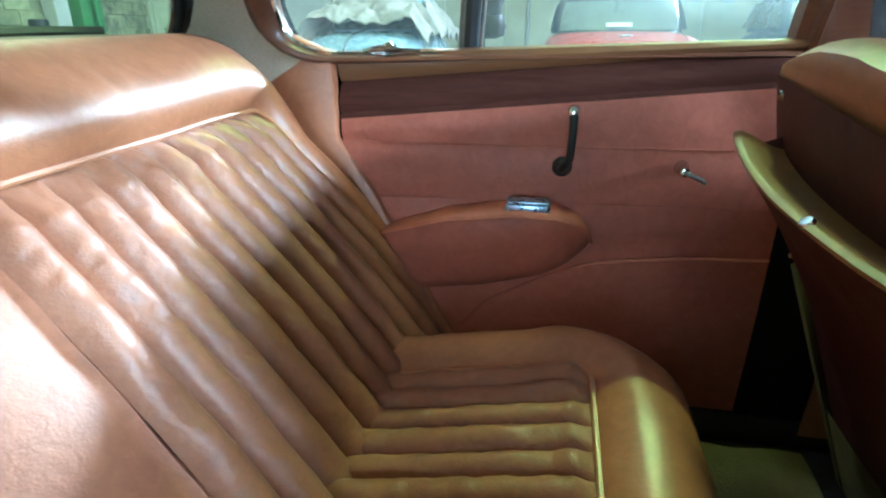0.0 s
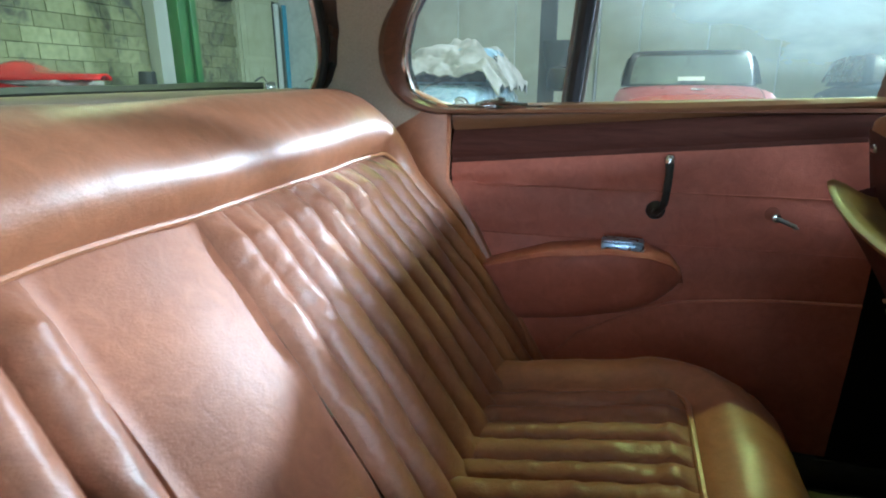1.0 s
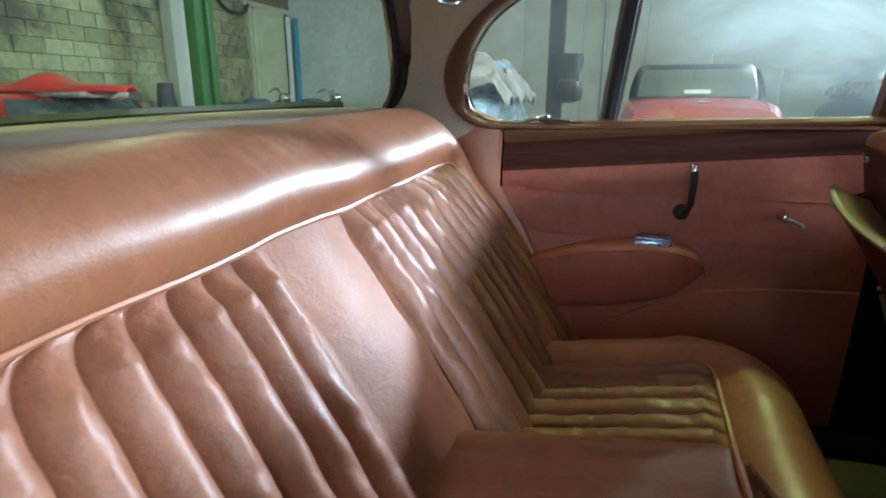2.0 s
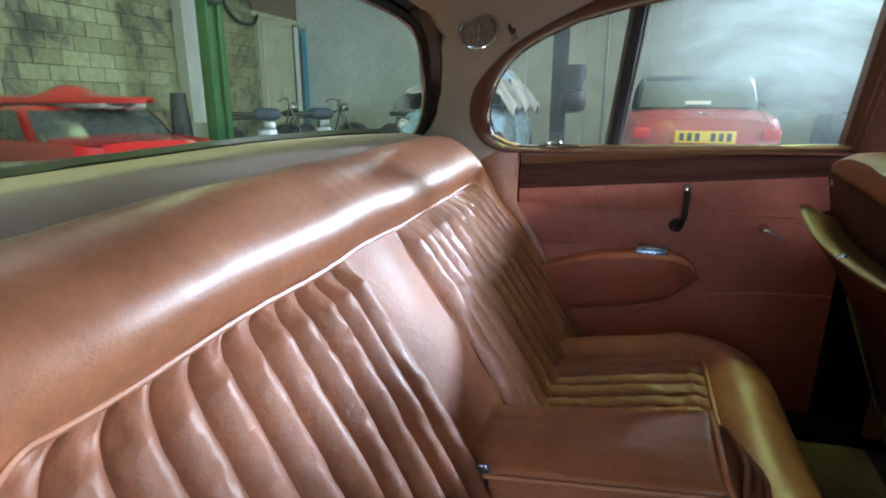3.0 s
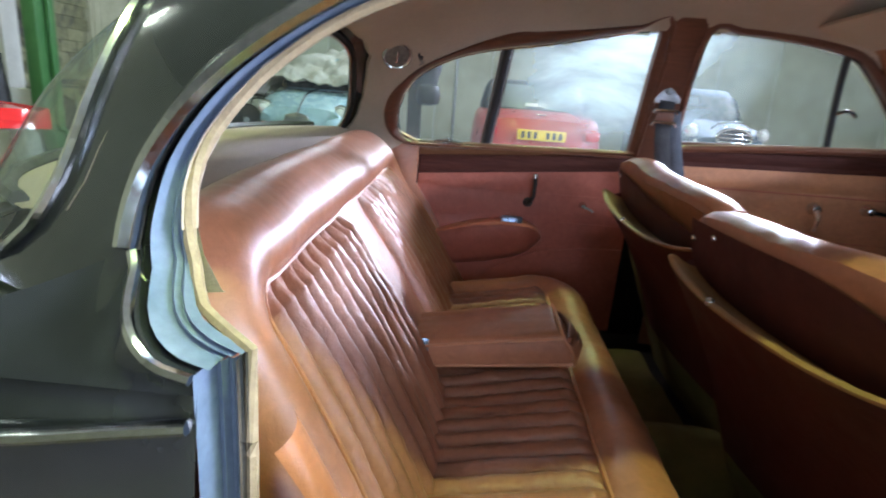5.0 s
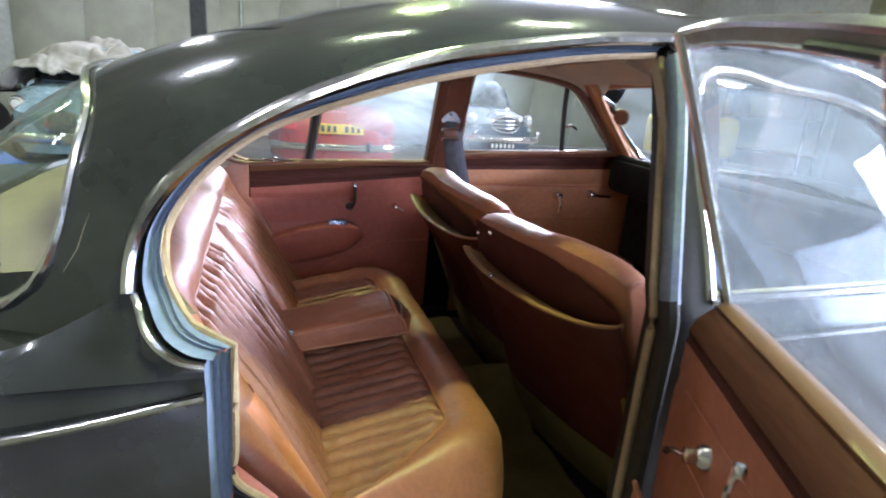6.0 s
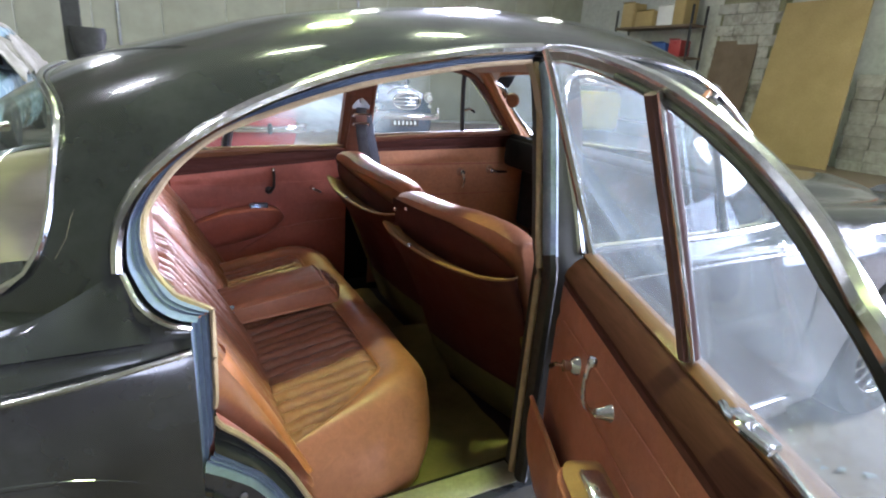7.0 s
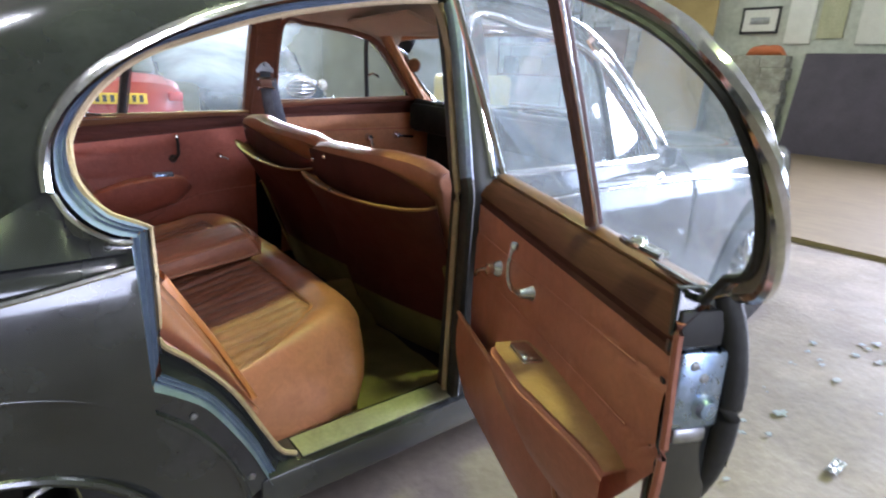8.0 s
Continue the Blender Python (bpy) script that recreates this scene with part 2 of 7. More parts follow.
LENS = surface("ribbed_lens", (0.55, 0.55, 0.52), (0.68, 0.68, 0.65), 60.0, (0.15, 0.3), 0.0, 200.0, 0.4)
CONCRETE = surface("worn_concrete", (0.112, 0.088, 0.066), (0.195, 0.157, 0.121), 2.2, (0.6, 0.85), 0.0, 30.0, 0.35, dist=0.01)
BLOCK_Y = blocks_mat("yellowed_block_paint", (0.20, 0.20, 0.105), (0.30, 0.30, 0.165))
BLOCK_W = blocks_mat("white_block_paint", (0.36, 0.355, 0.31), (0.48, 0.475, 0.42), (0.16, 0.15, 0.12))
BLOCK_G = blocks_mat("grey_concrete_block", (0.30, 0.29, 0.25), (0.44, 0.43, 0.38), (0.2, 0.19, 0.16))
WALL_W = surface("whitewashed_render", (0.46, 0.485, 0.44), (0.60, 0.62, 0.56), 0.7, (0.8, 0.95), 0.0, 12.0, 0.25, dist=0.01)
PANEL_G = surface("grey_green_panel", (0.31, 0.32, 0.235), (0.37, 0.38, 0.29), 0.5, (0.6, 0.8), 0.0, 2.5, 0.02)
MORTAR = surface("dirty_mortar", (0.17, 0.17, 0.095), (0.27, 0.27, 0.16), 3.0, (0.9, 1.0), 0.0, 50.0, 0.4)
ROOFING = surface("dull_roof_sheet", (0.34, 0.34, 0.31), (0.46, 0.46, 0.42), 1.0, (0.7, 0.9), 0.0, 20.0, 0.1)
GREEN = surface("green_lift_paint", (0.035, 0.115, 0.03), (0.055, 0.15, 0.04), 4.0, (0.35, 0.5), 0.0, 60.0, 0.08)
RED = surface("red_car_paint", (0.42, 0.012, 0.012), (0.50, 0.02, 0.018), 3.0, (0.12, 0.25), 0.0, 60.0, 0.02, 0.5)
RED_D = surface("faded_red_paint", (0.30, 0.03, 0.03), (0.37, 0.045, 0.04), 3.0, (0.25, 0.4), 0.0, 60.0, 0.03, 0.3)
PALE_BLUE = surface("pale_blue_paint", (0.22, 0.32, 0.38), (0.27, 0.375, 0.43), 3.0, (0.2, 0.35), 0.0, 60.0, 0.02, 0.4)
GREY_CAR = surface("slate_blue_paint", (0.05, 0.07, 0.10), (0.075, 0.10, 0.135), 3.0, (0.6, 0.75), 0.0, 60.0, 0.02, 0.0, 0.15)
BAR = surface("red_brown_enamel", (0.085, 0.040, 0.034), (0.14, 0.066, 0.056), 10.0, (0.3, 0.45), 0.0, 90.0, 0.06)
SHEET = surface("dust_sheet", (0.21, 0.20, 0.17), (0.38, 0.36, 0.32), 5.0, (0.9, 1.0), 0.0, 60.0, 0.3)
BLUE_CLOTH = surface("blue_tarpaulin", (0.03, 0.08, 0.30), (0.06, 0.14, 0.42), 4.0, (0.4, 0.6), 0.0, 60.0, 0.3)
CARD = surface("cardboard", (0.34, 0.25, 0.10), (0.42, 0.315, 0.135), 2.0, (0.8, 0.95), 0.0, 40.0, 0.08)
BROWN = surface("brown_board", (0.12, 0.085, 0.05), (0.17, 0.12, 0.075), 3.0, (0.6, 0.8), 0.0, 60.0, 0.1)
PURPLE = surface("dark_purple_board", (0.055, 0.045, 0.065), (0.075, 0.062, 0.085), 2.0, (0.6, 0.8), 0.0, 40.0, 0.08)
PLY = wood("dusty_plywood_floor", (0.105, 0.074, 0.034), (0.155, 0.112, 0.055), (2.0, 0.6, 2.0), 0.7, 4.0)
OLD_PAINT = surface("old_cream_door_paint", (0.40, 0.40, 0.26), (0.50, 0.50, 0.34), 4.0, (0.6, 0.8), 0.0, 50.0, 0.25)
SKY_BLUE = surface("blue_door_edge", (0.05, 0.25, 0.40), (0.08, 0.32, 0.47), 6.0, (0.5, 0.7), 0.0, 60.0, 0.1)
DARK = surface("dark_iron", (0.022, 0.022, 0.025), (0.04, 0.04, 0.042), 6.0, (0.5, 0.7), 0.0, 60.0, 0.15)
WHITE = surface("white_paint", (0.66, 0.66, 0.62), (0.76, 0.76, 0.72), 4.0, (0.5, 0.7), 0.0, 60.0, 0.08)
YELLOW = surface("yellow_plate", (0.62, 0.42, 0.02), (0.70, 0.48, 0.03), 12.0, (0.3, 0.45), 0.0, 90.0, 0.03)
YELLOW_P = surface("yellow_paint", (0.50, 0.40, 0.03), (0.58, 0.47, 0.05), 5.0, (0.3, 0.45), 0.0, 60.0, 0.05)
ORANGE = surface("orange_plastic", (0.50, 0.14, 0.05), (0.58, 0.18, 0.07), 5.0, (0.4, 0.6), 0.0, 60.0, 0.05)
FABRIC = surface("black_webbing", (0.02, 0.022, 0.025), (0.045, 0.047, 0.05), 30.0, (0.75, 0.9), 0.0, 500.0, 0.4)
WEB = surface("slate_blue_webbing", (0.055, 0.066, 0.085), (0.085, 0.10, 0.125), 30.0, (0.7, 0.85), 0.0, 500.0, 0.4)
DIM_GLASS = surface("car_window_glass", (0.035, 0.04, 0.04), (0.06, 0.065, 0.065), 3.0, (0.2, 0.35), 0.0, 60.0, 0.01)
# Opaque grey painted in for the pale wall behind a clear hood window.
HOOD_GLASS = surface("opaque_see_through_grey", (0.10, 0.108, 0.098), (0.15, 0.16, 0.145), 3.0, (0.25, 0.4), 0.0, 60.0, 0.01)
TUBE = glow("fluorescent_tube", (0.98, 1.0, 0.70), 28.0)
DAY = glow("daylight_backdrop", (0.85, 0.93, 1.0), 3.0)

# ---- mesh helpers ----
def thing(name, label, category, group="", kind=""):
    return tagged(new(name), label, category, group, kind)


def part(name, bm, material, parent=None, label="", smooth=True, sharp=38, recalc=True):
    if recalc:
        bmesh.ops.recalc_face_normals(bm, faces=bm.faces)
    for f in bm.faces:
        f.smooth = smooth
    me = bpy.data.meshes.new(name)
    bm.to_mesh(me)
    bm.free()
    if smooth:
        me.set_sharp_from_angle(angle=radians(sharp))
    me.materials.append(material)
    ob = new(name, me)
    if parent is not None:
        ob.parent = parent
    if label:
        ob["label"] = label
    return ob


def grid(rows, close_u=False, close_v=False):
    """A bmesh of quads over rows of points."""
    bm = bmesh.new()
    vs = [[bm.verts.new(p) for p in r] for r in rows]
    n, m = len(vs), len(vs[0])
    for i in range(n if close_u else n - 1):
        for j in range(m if close_v else m - 1):
            bm.faces.new((vs[i][j], vs[(i + 1) % n][j], vs[(i + 1) % n][(j + 1) % m], vs[i][(j + 1) % m]))
    return bm


def join_bm(*bms):
    out = bmesh.new()
    for b in bms:
        me = bpy.data.meshes.new("tmp")
        b.to_mesh(me)
        out.from_mesh(me)
        b.free()
        bpy.data.meshes.remove(me)
    return out


def box(c, s, bevel=0.0, m=None, seg=2):
    bm = bmesh.new()
    bmesh.ops.create_cube(bm, size=1.0)
    bmesh.ops.transform(bm, matrix=Matrix.Diagonal((*s, 1)), verts=bm.verts)
    if bevel:
        bmesh.ops.bevel(bm, geom=bm.edges[:], offset=bevel, segments=seg, profile=0.5, affect="EDGES")
    bmesh.ops.transform(bm, matrix=Matrix.Translation(c) @ (m or Matrix()), verts=bm.verts)
    return bm


def spline(pts, n):
    """n points spaced evenly along a smooth curve through pts."""
    p = np.array(pts, float)
    q = np.vstack([2 * p[0] - p[1], p, 2 * p[-1] - p[-2]])
    out = []
    for i in range(len(p) - 1):
        a, b, c, d = q[i:i + 4]
        for t in np.linspace(0, 1, 24, endpoint=False):
            out.append(0.5 * (2 * b + (c - a) * t + (2 * a - 5 * b + 4 * c - d) * t * t + (3 * b - a - 3 * c + d) * t ** 3))
    out.append(p[-1])
    out = np.array(out)
    return even(out, n)


def offset2(pts, d):
    """A two-coordinate curve moved sideways by d (to its left)."""
    p = np.array(pts, float)
    t = np.gradient(p, axis=0)
    t /= np.linalg.norm(t, axis=1)[:, None] + 1e-9
    return p + d * np.stack([-t[:, 1], t[:, 0]], 1)


def even(out, n):
    out = np.array(out, float)
    s = np.concatenate([[0], np.cumsum(np.linalg.norm(np.diff(out, axis=0), axis=1))])
    return np.stack([np.interp(np.linspace(0, s[-1], n), s, out[:, k]) for k in range(out.shape[1])], 1)


def tube(pts, r, seg=8, cap=True, closed=False, flat=(1.0, 1.0), ref=(0.0, 0.0, 1.0)):
    """A tube along pts; flat squashes its section across and along ref."""
    pts = [Vector(p) for p in pts]
    rows, n = [], len(pts)
    for i, p in enumerate(pts):
        d = (pts[(i + 1) % n] - pts[i - 1]) if closed else (pts[min(i + 1, n - 1)] - pts[max(i - 1, 0)])
        d.normalize()
        a = d.cross(Vector(ref))
        if a.length < 1e-4:
            a = d.cross(Vector((0.3, 1, 0.2)))
        a.normalize()
        b = a.cross(d)
        rr = r[i] if isinstance(r, (list, tuple, np.ndarray)) else r
        rows.append([p + rr * (a * math.cos(t) * flat[0] + b * math.sin(t) * flat[1]) for t in (2 * math.pi * k / seg for k in range(seg))])
    bm = grid(rows, closed, True)
    if cap and not closed:
        bm.verts.ensure_lookup_table()
        bm.faces.new([bm.verts[k] for k in range(seg)])
        bm.faces.new([bm.verts[(n - 1) * seg + k] for k in range(seg)][::-1])
    return bm


def lathe(profile, seg=24, m=None):
    """A turned form: profile of (radius, height) round z."""
    rows = [[(r * math.cos(2 * math.pi * k / seg), r * math.sin(2 * math.pi * k / seg), h) for k in range(seg)] for r, h in profile]
    bm = grid(rows, False, True)
    bm.verts.ensure_lookup_table()
    bm.faces.new([bm.verts[k] for k in range(seg)])
    bm.faces.new([bm.verts[(len(rows) - 1) * seg + k] for k in range(seg)][::-1])
    bmesh.ops.remove_doubles(bm, verts=bm.verts, dist=1e-5)
    if m is not None:
        bmesh.ops.transform(bm, matrix=m, verts=bm.verts)
    return bm


def slab(outline, thick, axis="y", at=0.0, bevel=0.0):
    """A plate with the given outline (two coordinates), thick along the axis from at."""
    bm = bmesh.new()
    mk = {"x": lambda a, b, d: (d, a, b), "y": lambda a, b, d: (a, d, b), "z": lambda a, b, d: (a, b, d)}[axis]
    v1 = [bm.verts.new(mk(a, b, at)) for a, b in outline]
    v2 = [bm.verts.new(mk(a, b, at + thick)) for a, b in outline]
    n = len(outline)
    bm.faces.new(v1)
    bm.faces.new(v2[::-1])
    for i in range(n):
        bm.faces.new((v1[i], v2[i], v2[(i + 1) % n], v1[(i + 1) % n]))
    bmesh.ops.recalc_face_normals(bm, faces=bm.faces)
    if bevel:
        ed = [e for e in bm.edges if any(len(f.verts) > 4 for f in e.link_faces)] or bm.edges[:]
        bmesh.ops.bevel(bm, geom=ed, offset=bevel, segments=2, profile=0.5, affect="EDGES")
    return bm


def inside(p, poly):
    x, y, r = p[0], p[1], False
    for (x1, y1), (x2, y2) in zip(poly, np.roll(poly, -1, axis=0)):
        if (y1 > y) != (y2 > y) and x < (x2 - x1) * (y - y1) / (y2 - y1) + x1:
            r = not r
    return r


def nearest(p, poly):
    best = None
    for a, b in zip(poly, np.roll(poly, -1, axis=0)):
        d = b - a
        k = min(1, max(0, float((p - a) @ d) / (float(d @ d) + 1e-12)))
        q = a + k * d
        e = float((q - p) @ (q - p))
        if best is None or e < best[0]:
            best = (e, q)
    return best[1]


def thicken(ob, t, offset=-1):
    m = ob.modifiers.new("thickness", "SOLIDIFY")
    m.thickness, m.offset = t, offset
    return ob


def wob(x, y, z=0.0, s=1.0):
    return noise.noise(Vector((x * s, y * s, z * s)))

# ---- the saloon: shell ----
LEVELS = [(0.88, 0.747, -0.57, 2.10), (0.90, 0.742, -0.56, 2.08), (1.0, 0.708, -0.50, 1.99), (1.1, 0.672, -0.43, 1.88), (1.2, 0.635, -0.31, 1.74), (1.28, 0.600, -0.15, 1.62),
          (1.34, 0.562, 0.03, 1.52), (1.39, 0.49, 0.20, 1.42), (1.43, 0.385, 0.42, 1.31), (1.46, 0.24, 0.68, 1.16), (1.474, 0.10, 0.88, 1.03)]
LZ = spline(np.array(LEVELS), 160)
POWER = 3.6


def level(z):
    """Half width, middle and half length of the cabin at height z."""
    w, a, b = (float(np.interp(z, LZ[:, 0], LZ[:, k])) for k in (1, 2, 3))
    return w, (a + b) / 2, (b - a) / 2


def side_y(x, z, inset=0.0):
    """Half width of the cabin's skin at x, z."""
    w, c, l = level(z)
    return max(0.0, w * max(0.0, 1 - abs((x - c) / l) ** POWER) ** (1 / POWER) - inset)


def end_x(y, z, front, inset=0.0):
    w, c, l = level(z)
    d = l * max(0.0, 1 - abs(y / w) ** POWER) ** (1 / POWER) - inset
    return c + d if front else c - d


def smooth_levels():
    """The levels joined by a smooth curve, crown last."""
    return spline(np.array(LEVELS), 46)


def dome(inset=0.0, seg=200):
    rows = []
    for z, w, a, b in smooth_levels():
        c, l, r = (a + b) / 2, (b - a) / 2 - inset, []
        w = w - inset
        for k in range(seg):
            u = 2 * math.pi * k / seg
            al = math.atan2(max(w, 0.02) * math.sin(u), l * math.cos(u))
            q = (abs(math.cos(al) / l) ** POWER + abs(math.sin(al) / max(w, 0.02)) ** POWER) ** (-1 / POWER)
            r.append((c + q * math.cos(al), q * math.sin(al), z - inset * 0.9))
        rows.append(r)
    bm = grid(rows, False, True)
    bm.verts.ensure_lookup_table()
    bm.faces.new([bm.verts[(len(rows) - 1) * seg + k] for k in range(seg)])
    return bm


def cut(bm, poly, pick, plane, inset=0.0):
    """Open a hole along poly: plane "xz" for the sides, "yz" for the ends; the rim is drawn onto the outline."""
    poly = np.array(poly, float)
    get = (lambda v: np.array((v.co.x, v.co.z))) if plane == "xz" else (lambda v: np.array((v.co.y, v.co.z)))
    old = {v for e in bm.edges if e.is_boundary for v in e.verts}
    gone = [f for f in bm.faces if pick(f.calc_center_median()) and inside(sum(get(v) for v in f.verts) / len(f.verts), poly)]
    bmesh.ops.delete(bm, geom=gone, context="FACES")
    rim = {v for e in bm.edges if e.is_boundary for v in e.verts if v not in old and pick(v.co)}
    for v in rim:
        p = get(v)
        q = nearest(p, poly)
        if np.linalg.norm(q - p) < 0.045:
            z = float(q[1]) + inset * 0.9
            if plane == "xz":
                v.co = (q[0], math.copysign(side_y(q[0], z, inset), v.co.y), q[1])
            else:
                v.co = (end_x(q[0], z, v.co.x > 0.7, inset), q[0], q[1])
    return bm


# openings: near rear door (with its metal edge), the glass of the other windows, the two screens
ARC = [(-0.033, 0.893), (-0.066, 0.902), (-0.104, 0.928), (-0.123, 0.963), (-0.122, 1.0), (-0.110, 1.046), (-0.071, 1.104), (-0.004, 1.160), (0.093, 1.215),
       (0.206, 1.261), (0.329, 1.297), (0.479, 1.326), (0.60, 1.345), (0.745, 1.359)]
ARC_IN = [(0.0, 0.905), (-0.030, 0.917), (-0.058, 0.931), (-0.082, 0.966), (-0.088, 1.008), (-0.083, 1.042), (-0.065, 1.075), (-0.026, 1.122), (0.038, 1.170), (0.127, 1.208),
          (0.293, 1.262), (0.486, 1.303), (0.60, 1.321), (0.715, 1.334)]
REAR_APERTURE = ARC + [(0.735, 0.5), (0.735, 0.2), (-0.033, 0.2)]
FAR_REAR = [(0.675, 0.940), (0.677, 1.300), (0.59, 1.291), (0.46, 1.264), (0.335, 1.240), (0.235, 1.224), (0.128, 1.200), (0.042, 1.164), (-0.011, 1.129), (-0.046, 1.085), (-0.067, 1.034), (-0.072, 0.992), (-0.061, 0.955), (-0.019, 0.936), (0.05, 0.932)]
FRONT_SIDE = [(0.775, 0.935), (0.775, 1.288), (1.0, 1.295), (1.18, 1.275), (1.34, 1.215), (1.47, 1.10), (1.58, 0.96), (1.585, 0.935)]
FAR_FRONT = [(0.79, 0.972), (0.785, 1.300), (0.88, 1.313), (0.98, 1.308), (1.10, 1.294), (1.19, 1.276), (1.235, 1.255), (1.338, 1.168), (1.482, 1.030), (1.485, 1.016), (1.10, 0.994)]
RG = [(0.30, 0.905), (0.57, 0.912), (0.610, 0.925), (0.621, 0.955), (0.612, 1.0), (0.588, 1.062), (0.555, 1.120), (0.510, 1.175), (0.45, 1.208), (0.36, 1.227), (0.20, 1.240)]
REAR_GLASS = RG + [(0.0, 1.245)] + [(-y, z) for y, z in RG[::-1]]
SCREEN = [(-0.645, 0.985), (-0.62, 1.10), (-0.58, 1.21), (-0.51, 1.295), (0.0, 1.322), (0.51, 1.295), (0.58, 1.21), (0.62, 1.10), (0.645, 0.985)]


def shell(inset):
    bm = dome(inset)
    cut(bm, REAR_APERTURE if not inset else ARC_IN + [(0.705, 0.2), (0.0, 0.2)], lambda p: p.y < -0.25, "xz", inset)
    cut(bm, FAR_REAR, lambda p: p.y > 0.25, "xz", inset)
    for s in (-1, 1):
        cut(bm, FRONT_SIDE if s < 0 else FAR_FRONT, lambda p: p.y * s > 0.25 and p.x > 0.7, "xz", inset)
    cut(bm, [(y * (0.985 if inset else 1), z) for y, z in REAR_GLASS], lambda p: p.x < 0.1, "yz", inset)
    cut(bm, SCREEN, lambda p: p.x > 1.2, "yz", inset)
    if inset:
        low = [f for f in bm.faces if f.calc_center_median().z < 0.925 and f.calc_center_median().y < -0.3 and -0.25 < f.calc_center_median().x < 0.75]
        low += [f for f in bm.faces if f.calc_center_median().z < 0.935 and f.calc_center_median().y > 0.3 and -0.01 < f.calc_center_median().x < 1.6]
        low += [f for f in bm.faces if 0.935 <= f.calc_center_median().z < 1.0 and f.calc_center_median().y > 0.3 and 0.80 < f.calc_center_median().x < 1.6]
        bmesh.ops.delete(bm, geom=low, context="FACES")
    return bm


saloon = thing("saloon_car", "black classic saloon car with worn chrome and a rear door open", "car")
roof = part("roof_shell", shell(0.0), PAINT, saloon)
def rim_out(bm, d):
    """Turn the lining's cut edges outwards to the skin."""
    ed = [e for e in bm.edges if e.is_boundary and min(v.co.z for v in e.verts) > (0.96 if e.verts[0].co.y < -0.3 and -0.3 < e.verts[0].co.x < 0.75 else 0.89)]
    new_v = [g for g in bmesh.ops.extrude_edge_only(bm, edges=ed)["geom"] if isinstance(g, bmesh.types.BMVert)]
    for v in new_v:
        w, c, l = level(v.co.z)
        n = Vector(((v.co.x - c) / l * abs((v.co.x - c) / l) ** 2 / l, v.co.y / w * abs(v.co.y / w) ** 2 / w, 0.15))
        v.co += n.normalized() * d
    return bm


lining = part("headlining", rim_out(shell(0.028), 0.022), CLOTH, saloon, "grey-beige cloth headlining, stained at the rear")


def flank_profile(x):
    """Outline of the body at x, from the sill up over the shoulder to the deck: (half width, height)."""
    wz = [(0.725, 0.24), (0.745, 0.34), (0.765, 0.48), (0.772, 0.62), (0.766, 0.75), (0.752, 0.84)]
    fade = 1.0
    if x < -0.9:
        fade = (1 - ((-0.9 - x) / 0.9) ** 2.8) ** 0.5
    if x > 2.3:
        fade = (1 - ((x - 2.3) / 0.9) ** 3.0) ** 0.5
    if x > 1.75:
        bulge = min(1, (x - 1.75) / 0.3)
        wz += [(0.70 + 0.02 * bulge, 0.905), (0.62, 0.945 - 0.03 * (x - 1.75)), (0.50, 0.935 - 0.05 * (x - 1.75)), (0.40, 0.945 - 0.05 * (x - 1.75)), (0.30, 1.0 - 0.08 * (x - 1.75)), (0.0, 1.03 - 0.09 * (x - 1.75))]
    elif x < -0.45:
        d = (-0.45 - x)
        wz += [(0.715, 0.895 - 0.03 * d), (0.62, 0.918 - 0.05 * d), (0.45, 0.925 - 0.06 * d), (0.2, 0.93 - 0.07 * d), (0.0, 0.93 - 0.07 * d)]
    else:
        y = max(side_y(x, 0.90), 0.55) - 0.006
        wz += [(0.742 if y > 0.70 else 0.725, 0.885), (y + 0.3 * (0.735 - y), 0.9), (y, 0.905), (y - 0.004, 0.9055), (y - 0.008, 0.906), (y - 0.012, 0.9065)]
    return [(w * fade, z) for w, z in wz]


def flank(x0, x1, n, sign):
    rows = []
    for x in np.linspace(x0, x1, n):
        p = spline(flank_profile(x), 44)
        rows.append([(x, sign * w, z) for w, z in p])
    return grid(rows)


RIDGE = [(-0.335 + 0.463 * math.cos(a), 0.22 + 0.463 * math.sin(a)) for a in np.linspace(0.86, 0.12, 16)]
LOWER = [(-0.033, 1.0)] + RIDGE + [(0.13, 0.25), (0.72, 0.25), (0.72, 1.0)]


def cut_flank(bm, poly):
    poly = np.array(poly, float)
    gone = [f for f in bm.faces if inside((f.calc_center_median().x, f.calc_center_median().z), poly)]
    bmesh.ops.delete(bm, geom=gone, context="FACES")
    for v in {v for e in bm.edges if e.is_boundary for v in e.verts}:
        p = np.array((v.co.x, v.co.z))
        q = nearest(p, poly)
        if np.linalg.norm(q - p) < 0.03:
            v.co.x, v.co.z = q
    return bm


def arch(cx, cz, r):
    return [(cx + r * math.cos(a), cz + r * math.sin(a)) for a in np.linspace(-0.6, math.pi + 0.6, 40)]


